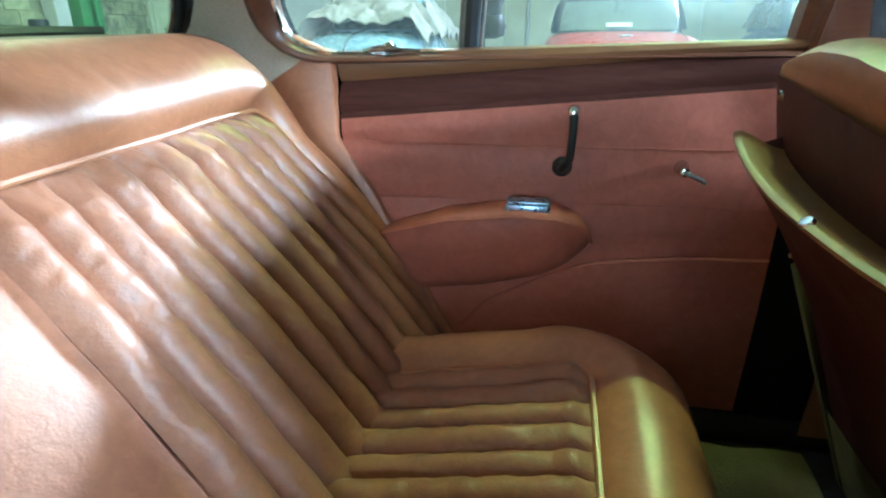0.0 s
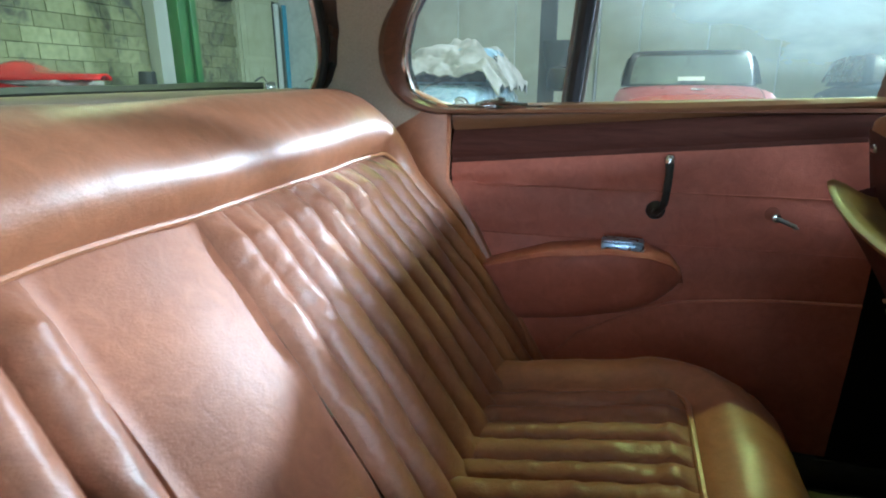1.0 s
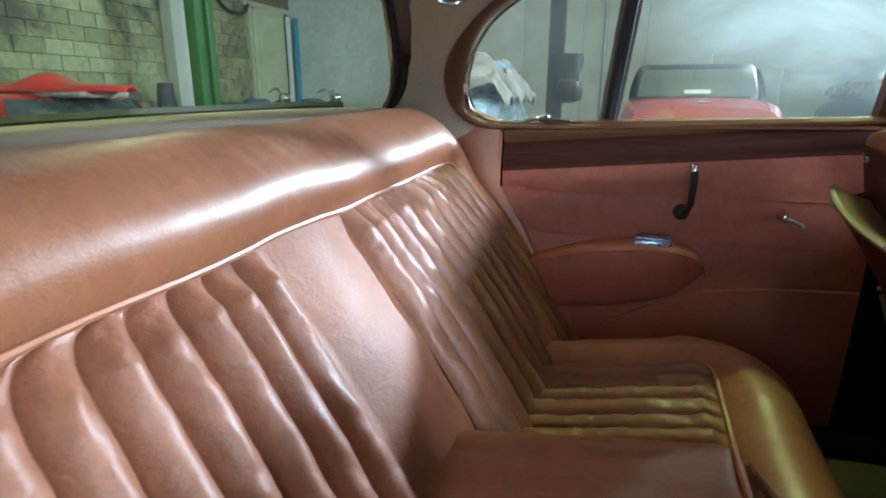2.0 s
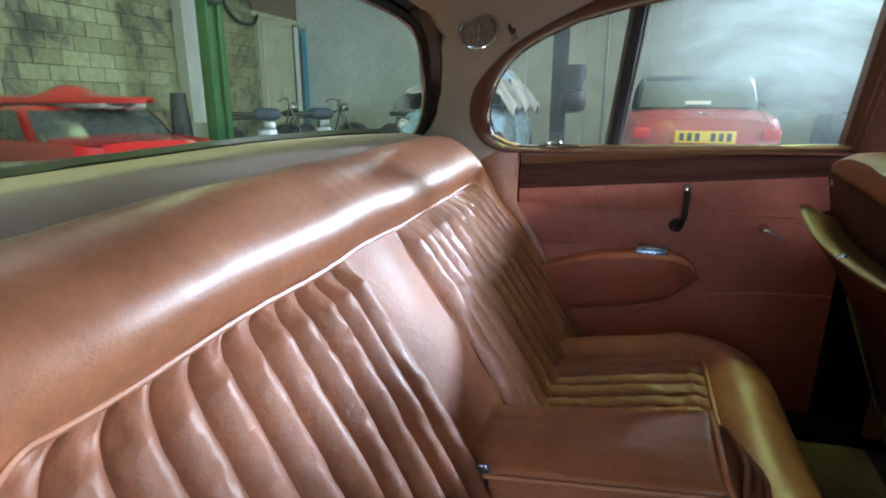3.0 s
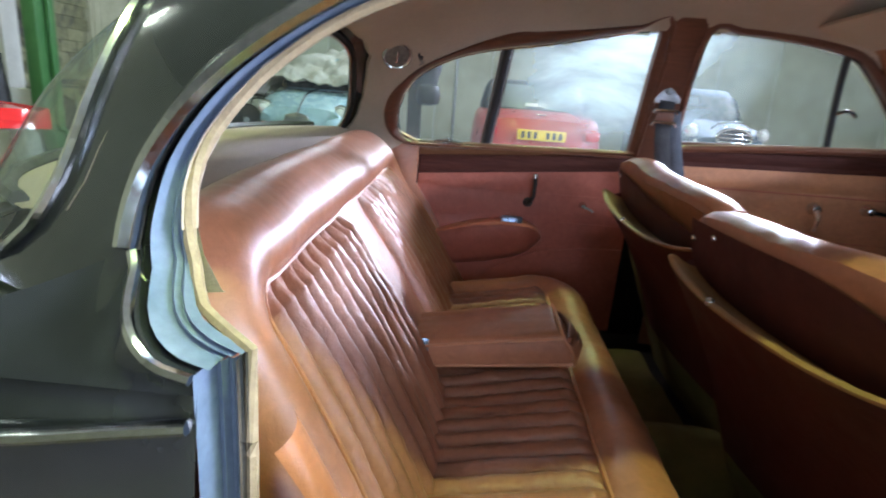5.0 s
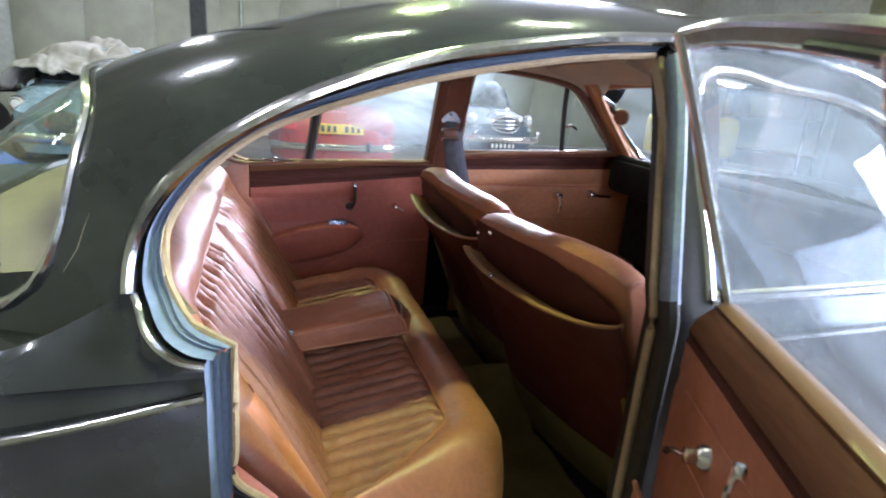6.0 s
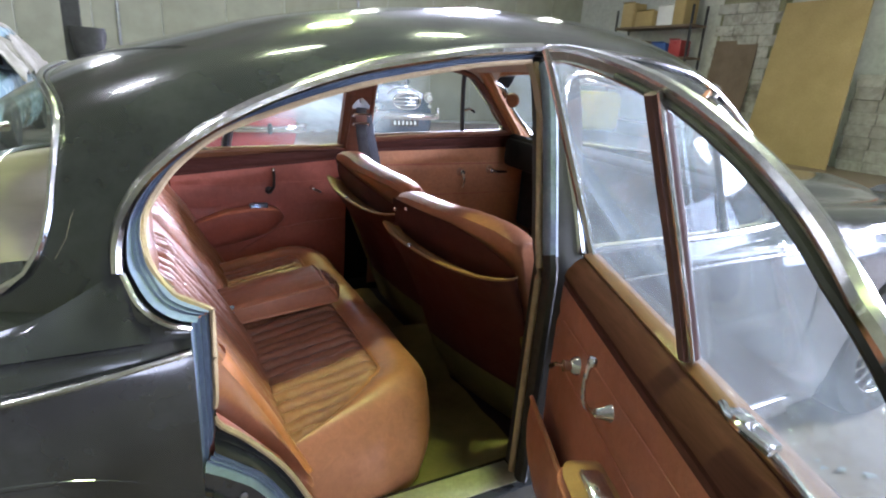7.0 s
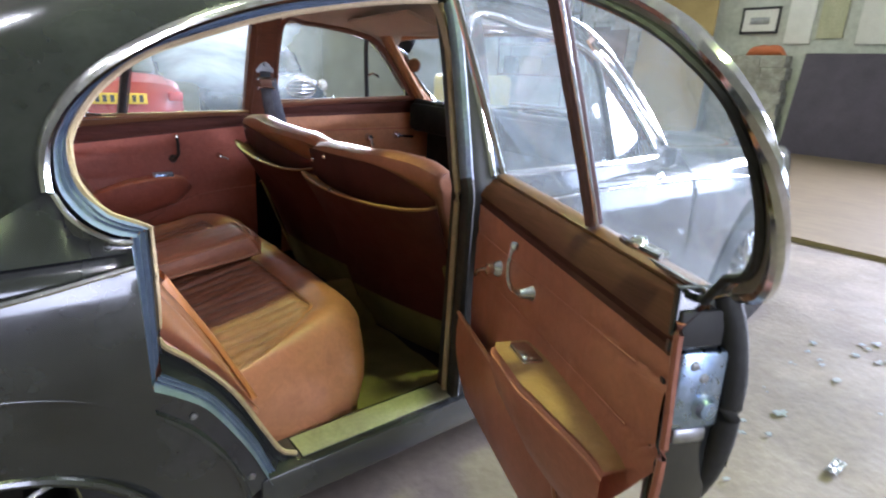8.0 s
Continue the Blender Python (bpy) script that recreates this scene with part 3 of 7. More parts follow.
REAR_WHEEL, FRONT_WHEEL, HUB = -0.36, 2.40, GROUND + 0.325
for s in (-1, 1):
    bm = flank(-1.75, 0.73, 170, s)
    if s < 0:
        cut_flank(bm, LOWER)
    cut_flank(bm, arch(-0.335, 0.22, 0.322))
    part("rear_wing", bm, PAINT, saloon)
    bm = flank(0.735, 3.15, 120, s)
    cut_flank(bm, arch(FRONT_WHEEL, HUB, 0.36))
    part("front_wing", bm, PAINT, saloon)
    # raised edge round the rear wheel arch
    pts = [(-0.335 + 0.465 * math.cos(a), s * (0.7695 - 0.02 * max(0, 0.5 - a)), 0.22 + 0.465 * math.sin(a)) for a in np.linspace(0.14, 2.9, 50)]
    part("arch_ridge", tube(pts, 0.005, 8, flat=(1.0, 0.7), ref=(0, 1, 0)), PAINT, saloon)
    part("wheel_arch_lip", tube([(-0.335 + 0.325 * math.cos(a), s * 0.768, 0.22 + 0.325 * math.sin(a)) for a in np.linspace(0.0, math.pi, 40)], 0.009, 8), PAINT, saloon)
    part("waist_bead", tube(spline([(-1.6, s * 0.70, 0.745), (-0.8, s * 0.762, 0.795), (-0.28, s * 0.772, 0.826), (-0.036, s * 0.758, 0.853)], 30), 0.0085, 8, flat=(0.7, 1.0), ref=(0, 1, 0)), CHROME, saloon, "thin chrome waist bead")
    part("front_waist_bead", tube(spline([(0.76, s * 0.757, 0.862), (1.7, s * 0.757, 0.862), (2.6, s * 0.74, 0.80)], 24), 0.0085, 8, flat=(0.7, 1.0), ref=(0, 1, 0)), CHROME, saloon, "thin chrome waist bead")
for name, x in (("nose", 3.15), ("tail", -1.75)):
    pr = spline(flank_profile(x), 44)
    bm = bmesh.new()
    bm.faces.new([bm.verts.new((x, w, z)) for w, z in pr] + [bm.verts.new((x, -w, z)) for w, z in pr[::-1] if w > 1e-4])
    part(name, bm, PAINT, saloon)


def arc_skin(x, z):
    """Half width round the aperture: the flank's below, drawn in to the cabin's above."""
    f = min(1.0, max(0.0, (z - 0.890) / 0.065))
    f = f * f * (3 - 2 * f)
    return 0.748 * (1 - f) + side_y(x, max(z, 0.905)) * f


def arc3(pts, n, out=0.0):
    """Points on the near side's skin along a two-coordinate outline."""
    return [(x, -(arc_skin(x, z) + out), z) for x, z in spline(pts, n)]


# near aperture: drip moulding, rubber channel, welt
drip = [(x, -(arc_skin(x, z) + 0.006), z) for x, z in offset2(spline(ARC[3:], 60), 0.006)]
part("drip_moulding", tube(drip, 0.0135, 8, flat=(0.75, 1.2), ref=(0, 1, 0.4)), CHROME, saloon, "worn chrome drip moulding")
part("front_drip_moulding", tube([(x, -(side_y(x, z) + 0.006), z) for x, z in spline([(0.745, 1.359), (0.914, 1.367), (1.103, 1.358), (1.262, 1.335), (1.386, 1.291), (1.484, 1.231), (1.60, 1.10), (1.69, 0.965)], 40)], 0.011, 8, flat=(0.75, 1.2), ref=(0, 1, 0.4)), CHROME, saloon, "worn chrome drip moulding")
FILLET = [(-0.36, 0.906), (-0.30, 0.909), (-0.24, 0.918), (-0.19, 0.934), (-0.15, 0.952)] + ARC[3::-1]
part("lower_quarter", grid([[(x, -((arc_skin(x, z) + 0.0015) * (1 - f) + 0.7475 * f - 0.006 * math.sin(math.pi * f)), z * (1 - f) + 0.874 * f) for f in np.linspace(0, 1, 8)] for x, z in spline(FILLET, 40)]), PAINT, saloon)
part("arc_tail_edge", tube(arc3(ARC[:4], 16, 0.008), 0.005, 6), CHROME, saloon)


def channel(outer, inner, n, y_of, lo=0.0, hi=1.0):
    """A hollow-backed rubber channel between two outlines, or a share of its width."""
    a, b = spline(outer, n), spline(inner, n)
    rows = []
    for (x1, z1), (x2, z2) in zip(a, b):
        r = []
        for k, (f, d) in enumerate(((0.0, 0.0), (0.12, 0.012), (0.3, 0.020), (0.5, 0.012), (0.62, 0.018), (0.8, 0.010), (1.0, 0.016))):
            f = lo + (hi - lo) * f
            x, z = x1 + (x2 - x1) * f, z1 + (z2 - z1) * f
            y = y_of(x, z) if z1 > 0.985 else max(y_of(x1, z1), y_of(x, z))
            r.append((x, -(y - d - 0.012 * f), z))
        rows.append(r)
    return grid(rows)


part("aperture_lip", channel(ARC, ARC_IN, 90, arc_skin, 0.0, 0.28), PAINT, saloon)
part("door_seal", channel(ARC, ARC_IN, 90, arc_skin, 0.28, 1.0), SEAL, saloon, "grey rubber door seal, blue daylight in its colour")
POST_O = [(-0.034, 0.893), (-0.034, 0.80), (-0.034, 0.70), (-0.034, 0.575)]
POST_I = [(0.0, 0.905), (0.0, 0.82), (-0.002, 0.74), (-0.004, 0.69)]
part("post_jamb", channel(POST_O, POST_I, 24, lambda x, z: 0.750, 0.88, 1.0), PAINT, saloon)
part("door_seal", channel(POST_O, POST_I, 24, lambda x, z: 0.750, 0.0, 0.88), SEAL, saloon, "grey rubber door seal, blue daylight in its colour")
DOG_O = [(-0.030, 0.620), (0.012, 0.590), (0.061, 0.542), (0.127, 0.425), (0.172, 0.315)]
DOG_I = [(-0.010, 0.640), (0.030, 0.605), (0.080, 0.555), (0.148, 0.435), (0.192, 0.325)]
flange = spline([p for p in RIDGE if p[1] > 0.29], 30)
part("jamb_flange", grid([[(a[0] * (1 - f) + b[0] * f, -(0.764 - 0.007 * (f > 0.15) - 0.006 * f), a[1] * (1 - f) + b[1] * f) for f in (0, 0.08, 0.2, 0.5, 0.8, 1.0)] for a, b in zip(flange, spline(DOG_O, 30))]), PAINT, saloon)
for k in (7, 25):
    p = 0.5 * (flange[k] + spline(DOG_O, 30)[k])
    part("screw", lathe([(0.0, 0.004), (0.006, 0.003), (0.008, 0.0)], 12, pose(p[0], -0.756, p[1], 90)), DULL, saloon)
part("lower_door_seal", channel(DOG_O, DOG_I, 30, lambda x, z: 0.764), SEAL, saloon, "grey rubber door seal, blue daylight in its colour")
DOG_T = [(-0.006, 0.68), (0.048, 0.635), (0.115, 0.548), (0.172, 0.435), (0.210, 0.362), (0.245, 0.338)]
part("dogleg_jamb", channel([(x, z) for x, z in DOG_I] + [(0.235, 0.30)], DOG_T, 30, lambda x, z: 0.744), PAINT, saloon)
welt = [(x, -(arc_skin(x, z) - 0.024), z) for x, z in spline(ARC_IN[::-1], 60)] + [(x, -0.722, z) for x, z in spline(POST_I[1:] + DOG_T[1:], 40)]
part("door_welt", tube(welt, 0.0058, 6), WELT, saloon, "frayed cream cloth welt round the door opening")

# centre post on the near side, sill, floor
part("centre_post", join_bm(grid([[(x + 0.115 * max(0.0, z - 0.95), -(side_y(0.73, max(z, 0.9)) if z > 0.9 else 0.745 - 0.012 * (0.9 - z)) + d, z) for x, d in ((0.705, 0.085), (0.692, 0.03), (0.695, 0.012), (0.71, 0.0), (0.735, -0.004), (0.78, -0.004))] for z in np.linspace(0.26, 1.345, 30)])), BLACK, saloon)
part("centre_post_seal", tube([(0.695 + 0.115 * max(0.0, z - 0.95), -(side_y(0.7, z) - 0.004) if z > 0.9 else -0.738, z) for z in np.linspace(0.93, 1.33, 26)], 0.015, 8, flat=(1.0, 1.3), ref=(0, 1, 0)), SEAL, saloon, "grey rubber door seal, blue daylight in its colour")
part("lower_post_seal", tube([(0.693, -0.738 if z < 0.9 else -(side_y(0.7, z) - 0.004), z) for z in np.linspace(0.34, 0.935, 24)], 0.015, 8, flat=(1.0, 1.3), ref=(0, 1, 0)), RUBBER, saloon, "black rubber seal on the lower centre post")
part("centre_post_welt", tube([(0.687 + 0.125 * max(0.0, z - 0.95), -(side_y(0.7, z) - 0.035) if z > 0.9 else -0.705, z) for z in np.linspace(0.34, 1.33, 40)], 0.0085, 8), WELT, saloon, "ochre cloth welt on the centre post")
part("sill", box((0.46, -0.70, 0.285), (0.62, 0.12, 0.09), 0.012), PAINT, saloon)
part("sill_tape", box((0.475, -0.70, 0.334), (0.44, 0.075, 0.004), 0.001), TAPE, saloon, "cream tape laid along the door sill")
part("sill_front", box((1.3, -0.70, 0.27), (1.1, 0.10, 0.08), 0.012), PAINT, saloon)
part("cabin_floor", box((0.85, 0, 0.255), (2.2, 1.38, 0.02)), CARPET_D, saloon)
part("rear_carpet", grid([[(x, y, 0.285 + 0.012 * wob(x, y, 0, 9) + (0.10 * max(0, 1 - (y / 0.17) ** 2))) for y in np.linspace(-0.655, 0.64, 50)] for x in np.linspace(0.42, 0.80, 18)]), CARPET, saloon, "worn olive carpet on the rear floor")
part("bulkhead", box((-0.50, 0, 0.55), (0.03, 1.30, 0.70)), BLACK, saloon)
part("firewall", box((1.75, 0, 0.60), (0.03, 1.36, 0.70)), BLACK, saloon)

# rear screen with its bright edge
bm = grid([[(end_x(y, z, False, 0.010), y, z) for z in np.linspace(0.895, 1.255, 26)] for y in np.linspace(-0.63, 0.63, 80)])
cut_poly = np.array(REAR_GLASS)
bmesh.ops.delete(bm, geom=[f for f in bm.faces if not inside((f.calc_center_median().y, f.calc_center_median().z), cut_poly * 1.0 + [0, 0])], context="FACES")
rear_pane = part("rear_window", bm, GLASS_R, saloon, "large curved rear window with streaks")
rear_pane.visible_shadow = False
edge = [(end_x(y, z, False, -0.004), y, z) for y, z in even(np.vstack([spline(REAR_GLASS, 120), [REAR_GLASS[0]]]), 120)]
part("rear_window_moulding", tube(edge, 0.0085, 8, closed=True, flat=(1.3, 0.8), ref=(1, 0, 0)), CHROME, saloon, "chrome rear window moulding")
part("rear_window_rubber", tube([(p[0] + 0.012, p[1] * 0.992, p[2]) for p in edge], 0.006, 8, closed=True), RUBBER, saloon)
bm = grid([[(end_x(y, z, True, 0.012), y, z) for z in np.linspace(0.985, 1.325, 30)] for y in np.linspace(-0.65, 0.65, 80)])
bmesh.ops.delete(bm, geom=[f for f in bm.faces if not inside((f.calc_center_median().y, f.calc_center_median().z), np.array(SCREEN))], context="FACES")
screen = part("windscreen", bm, GLASS_D, saloon)
screen.visible_shadow = False
part("windscreen_moulding", tube([(end_x(y, z, True, -0.004), y, z) for y, z in even(np.vstack([spline(SCREEN, 100), [SCREEN[0]]]), 110)], 0.012, 8, closed=True), CHROME, saloon)
part("windscreen_surround", tube([(end_x(y, z, True, 0.030), y, z) for y, z in spline(SCREEN, 70)], 0.012, 8, flat=(1, 1)), WOOD_O, saloon, "varnished wooden windscreen surround")
for s in (-1, 1):
    hole = FRONT_SIDE if s < 0 else FAR_FRONT
    bm = grid([[(x, s * side_y(x, z, 0.012), z) for z in np.linspace(0.93, 1.315, 26)] for x in np.linspace(0.78, 1.60, 50)])
    bmesh.ops.delete(bm, geom=[f for f in bm.faces if not inside((f.calc_center_median().x, f.calc_center_median().z), np.array(hole))], context="FACES")
    part("front_side_window", bm, GLASS if s > 0 else GLASS_D, saloon, "dusty front side window").visible_shadow = False
    bar_x, bar_lean, bar_z = (1.30, 0.02, (0.93, 1.24)) if s < 0 else (1.267, -0.30, (1.0, 1.285))
    part("front_window_bar", tube([(bar_x + bar_lean * (z - bar_z[0]), s * side_y(1.25, z, 0.010), z) for z in np.linspace(*bar_z, 12)], 0.010, 8), DARK, saloon)
    part("front_window_moulding", tube([(x, s * (side_y(x, z) + 0.003), z) for x, z in even(np.vstack([spline(hole, 70), [hole[0]]]), 80)], 0.009, 6, closed=True), CHROME, saloon)
    post = [(1.24, 1.325), (1.36, 1.275), (1.47, 1.18), (1.58, 1.04), (1.63, 0.95)] if s < 0 else [(1.17, 1.322), (1.25, 1.292), (1.375, 1.170), (1.515, 1.030), (1.57, 0.97)]
    part("windscreen_pillar", tube([(x, s * (side_y(x, z) - 0.045), z) for x, z in spline(post, 24)], 0.022, 8, flat=(1.0, 1.6), ref=(0, 1, 0)), WOOD_O, saloon, "varnished wooden windscreen pillar")


def wheel(cx, cy, s, steer=0.0):
    def ring(profile, seg):
        return grid([[(cx + r * math.cos(a), cy + h, HUB + r * math.sin(a)) for r, h in profile] for a in np.linspace(0, 2 * math.pi, seg, endpoint=False)], True, True)
    w = part("wheel", ring([(0.205, -0.08), (0.25, -0.086), (0.30, -0.08), (0.322, -0.05), (0.325, 0.0), (0.322, 0.05), (0.30, 0.08), (0.25, 0.086), (0.205, 0.08)], 44), RUBBER, saloon)
    part("rim", ring([(0.212, -0.078), (0.20, -0.07), (0.19, -0.03), (0.188, 0.0), (0.19, 0.03), (0.20, 0.07), (0.212, 0.078), (0.205, 0.06), (0.205, -0.06)], 40), CHROME, w)
    for layer, (r0, d0, d1) in enumerate(((0.035, 0.05, 0.01), (0.04, 0.085, 0.03))):
        bms = []
        for k in range(24):
            a, b = 2 * math.pi * (k + 0.5 * layer) / 24, 2 * math.pi * (k + 0.5 * layer + (1.6 if k % 2 else -1.6)) / 24
            bms.append(tube([(cx + r0 * math.cos(a), cy + s * d0, HUB + r0 * math.sin(a)), (cx + 0.193 * math.cos(b), cy + s * d1, HUB + 0.193 * math.sin(b))], 0.0032, 5))
        part("spokes", join_bm(*bms), CHROME, w, "wire spokes")
    part("hub_nut", lathe([(0.0, 0.10), (0.03, 0.095), (0.045, 0.06), (0.045, 0.0)], 16, pose(cx, cy, HUB, -90 * s)), CHROME, w)
    w.matrix_basis = Matrix.Translation((cx, cy, HUB)) @ Matrix.Rotation(radians(steer), 4, "Z") @ Matrix.Translation((-cx, -cy, -HUB))


for s in (-1, 1):
    wheel(REAR_WHEEL, s * 0.66, s)
    wheel(FRONT_WHEEL, s * 0.70, s, -4)
# parcel shelf behind the seat, rear corner lamp
part("parcel_shelf", grid([[(end_x(y, 0.96, False, 0.03) * (1 - f) + (-0.19) * f, y, 0.966 - 0.010 * f + 0.006 * math.sin(f * 3.1)) for f in np.linspace(0, 1, 8)] for y in np.linspace(-0.58, 0.58, 40)]), SHELF, saloon, "grey-beige cloth parcel shelf")
part("parcel_shelf_edge", tube([(end_x(y, 0.96, False, 0.04), y, 0.970 + 0.004 * wob(y, 3, 0, 9)) for y in np.linspace(-0.56, 0.56, 40)], 0.010, 6), RUBBER, saloon)
for s in (-1, 1):
    px_, pz_ = -0.066, 1.185
    ym = side_y(px_, pz_ + 0.026, 0.030)
    base = Vector((px_, s * ym, pz_))
    gx = (side_y(px_ + 0.02, pz_) - side_y(px_ - 0.02, pz_)) / 0.04
    gz = (side_y(px_, pz_ + 0.02) - side_y(px_, pz_ - 0.02)) / 0.04
    lm = Matrix.Translation(base) @ Vector((gx, -s, gz)).to_track_quat("Z", "Y").to_matrix().to_4x4()
    lamp = part("courtesy_lamp", lathe([(0.0, 0.004), (0.033, 0.006), (0.039, 0.011), (0.043, 0.006), (0.045, -0.006), (0.0, -0.008)], 36, lm), CHROME, saloon, "round chrome courtesy lamp on the rear pillar")
    part("lens", lathe([(0.0, 0.012), (0.02, 0.0115), (0.034, 0.0095)], 36, lm), LAMP_LENS, lamp)
    part("lens_bar", box((0, 0, 0), (0.004, 0.036, 0.003), 0.001, lm @ Matrix.Translation((0, 0, 0.0125))), CHROME, lamp)
# a torn spot in the lining beside the far lamp, its wadding hanging out
def torn(outline, inset):
    bm = bmesh.new()
    bm.faces.new([bm.verts.new((x - 0.013, side_y(x - 0.013, z + 0.027, inset), z - 0.008)) for x, z in outline])
    bmesh.ops.triangulate(bm, faces=bm.faces)
    return bm


tear = part("lining_tear", torn([(0.004, 1.196), (0.010, 1.204), (0.013, 1.196), (0.020, 1.193), (0.019, 1.184), (0.010, 1.181), (0.007, 1.188)], 0.0315), DARK, saloon, "small black tear in the headlining")
part("wadding", torn([(0.010, 1.183), (0.019, 1.185), (0.024, 1.177), (0.017, 1.170), (0.008, 1.168), (0.011, 1.176)], 0.0335), SHEET, tear, "frayed pale wadding")
# far pillar, belt
part("far_centre_post", grid([[(x, side_y(0.73, max(z, 0.905)) - d, z) for x, d in ((0.66, 0.02), (0.665, 0.04), (0.70, 0.055), (0.76, 0.055), (0.795, 0.04), (0.80, 0.02))] for z in np.linspace(0.91, 1.335, 15)]), WOOD_M, saloon, "dark wooden centre post")
part("far_sill", box((0.80, 0.708, 0.262), (1.60, 0.066, 0.13), 0.010), BLACK, saloon, "black trim along the far sill")
part("far_post_lower", box((0.742, 0.70, 0.60), (0.13, 0.04, 0.66), 0.01), DASH, saloon)
belt = part("seat_belt", tube(spline([(0.728, 0.598, 1.115), (0.726, 0.596, 1.06), (0.735, 0.600, 0.99), (0.75, 0.606, 0.93), (0.79, 0.615, 0.84), (0.82, 0.62, 0.74)], 26), 0.023, 8, flat=(1.0, 0.10), ref=(0, 1, 0.2)), FABRIC, saloon, "black seat belt hanging from the centre post")
anchor = part("anchor", slab([(0.692, 1.108), (0.690, 1.118), (0.716, 1.152), (0.727, 1.161), (0.738, 1.153), (0.765, 1.120), (0.764, 1.109)], 0.006, "y", 0.600, 0.002), DULL, belt, "grey steel anchor plate")
part("bolt", lathe([(0.0, 0.009), (0.008, 0.008), (0.010, 0.004), (0.010, 0.0)], 12, Matrix.Translation((0.728, 0.598, 1.142)) @ pose(0, 0, 0, 90, 0, 0)), DULL, anchor)
for z in (1.088, 1.052):
    bar = part("buckle_bar", tube([(0.692, 0.592, z - 0.009), (0.694, 0.588, z), (0.710, 0.587, z + 0.001), (0.740, 0.587, z + 0.001), (0.757, 0.588, z), (0.759, 0.592, z - 0.009)], 0.0042, 8), CHROME, belt)
part("buckle", box((0.726, 0.593, 1.070), (0.052, 0.006, 0.026), 0.002), WOOD_M, belt, "dull brown buckle plate")
part("second_strap", tube(spline([(0.752, 0.598, 1.085), (0.766, 0.600, 1.02), (0.784, 0.604, 0.95), (0.806, 0.612, 0.88), (0.825, 0.62, 0.76)], 22), 0.020, 8, flat=(1.0, 0.10), ref=(0, 1, 0.2)), WEB, belt, "slate-blue strap hanging from the buckle")
for s in (-1, 1):
    visor = part("sun_visor", box((1.14, s * 0.30, 1.325), (0.17, 0.44, 0.014), 0.006, pose(0, 0, 0, -4 * s, 16, 0)), CLOTH, saloon, "beige sun visor")
part("tax_disc_holder", lathe([(0.024, 0.0), (0.030, 0.002), (0.033, 0.006), (0.030, 0.009), (0.024, 0.009)], 28, look((1.44, 0.555, 1.172), (0.4, -0.3, 1.2))), WOOD_L, saloon, "round brass-coloured holder on the windscreen")
part("dashboard", join_bm(box((1.60, 0.0, 0.93), (0.28, 1.24, 0.14), 0.03), box((1.66, 0, 0.74), (0.2, 1.2, 0.36), 0.03)), DASH, saloon, "dark dashboard")
part("dash_top_roll", tube([(1.50, y, 0.995) for y in np.linspace(-0.60, 0.60, 12)], 0.02, 10), DASH, saloon)
saloon.matrix_world = CAR

# ---- rear bench seat ----
UP, OUT = Vector((-0.520, 0, 0.854)), Vector((0.854, 0, 0.520))
JOIN = Vector((0.158, 0, 0.470))
SLOPE = 0.461


def back_at(y, s, h=0.0):
    """A point on the backrest: across, height share along the slope, lift off it."""
    p = JOIN + UP * (SLOPE * s) + OUT * (h + 0.012 * math.sin(math.pi * min(1, max(0, s))))
    return Vector((p.x, y, p.z))


def edge_y(s, sign):
    base = 0.555 if sign > 0 else 0.518
    return sign * (base + (0.145 if sign > 0 else 0.10) * (1 - s) ** 1.2)


def corner_y(s, sign, r):
    """The fluted panel's edge, drawn in round the upper corner."""
    u = min(1.0, max(0.0, (s - 0.86) / 0.14))
    return edge_y(min(s, 0.86), sign) - sign * r * (1 - math.sqrt(1 - u * u)) + sign * 0.004


def flutes(v, n, s, seed, depth):
    """Height of the stuffed rolls, pinched and creased here and there."""
    k = v * n
    i = math.floor(k)
    a = abs(math.sin(math.pi * k)) ** 0.62
    amp = depth * (0.85 + 0.35 * wob(i * 3.7, seed, 0.0, 1.0))
    fold = max(0.0, 1.0 - abs(wob(i * 1.7 + seed, s * 9.0 + k * 1.6, 5.0)) / 0.22)
    pinch = max(0.0, 1.0 - abs(wob(k * 1.3 + seed, (1 - s) * 9.0 + 0.8 * (k - i), 2.0)) / 0.16) * min(1.0, max(0.0, (s - 0.55) / 0.3))
    crease = (0.0040 * wob(i * 2.1 + seed, s * 5.0, k * 0.6) + 0.0009 * wob(i * 5.3 + seed, s * 30.0, k * 3.0) - 0.0042 * fold * (0.4 + wob(i + seed, s * 5.0, 9.0)) - 0.0018 * pinch) * a
    ends = min(1.0, (1.02 - s) / 0.10) if s > 0.9 else 1.0
    return amp * a * max(0.0, ends) + crease - 0.004


def fluted_panel(ya, yb, n, seed, depth):
    rows = []
    for j in range(131):
        s = -0.06 + 1.06 * j / 130
        r = []
        for i in range(n * 10 + 1):
            v = i / (n * 10)
            a, b = (ya(s), yb(s))
            y = a + (b - a) * v + 0.0006 * wob(v * n * 1.3, s * 4 + seed, 2.0)
            r.append(back_at(y, s, flutes(v, n, s, seed, depth)))
        rows.append(r)
    return grid(rows)


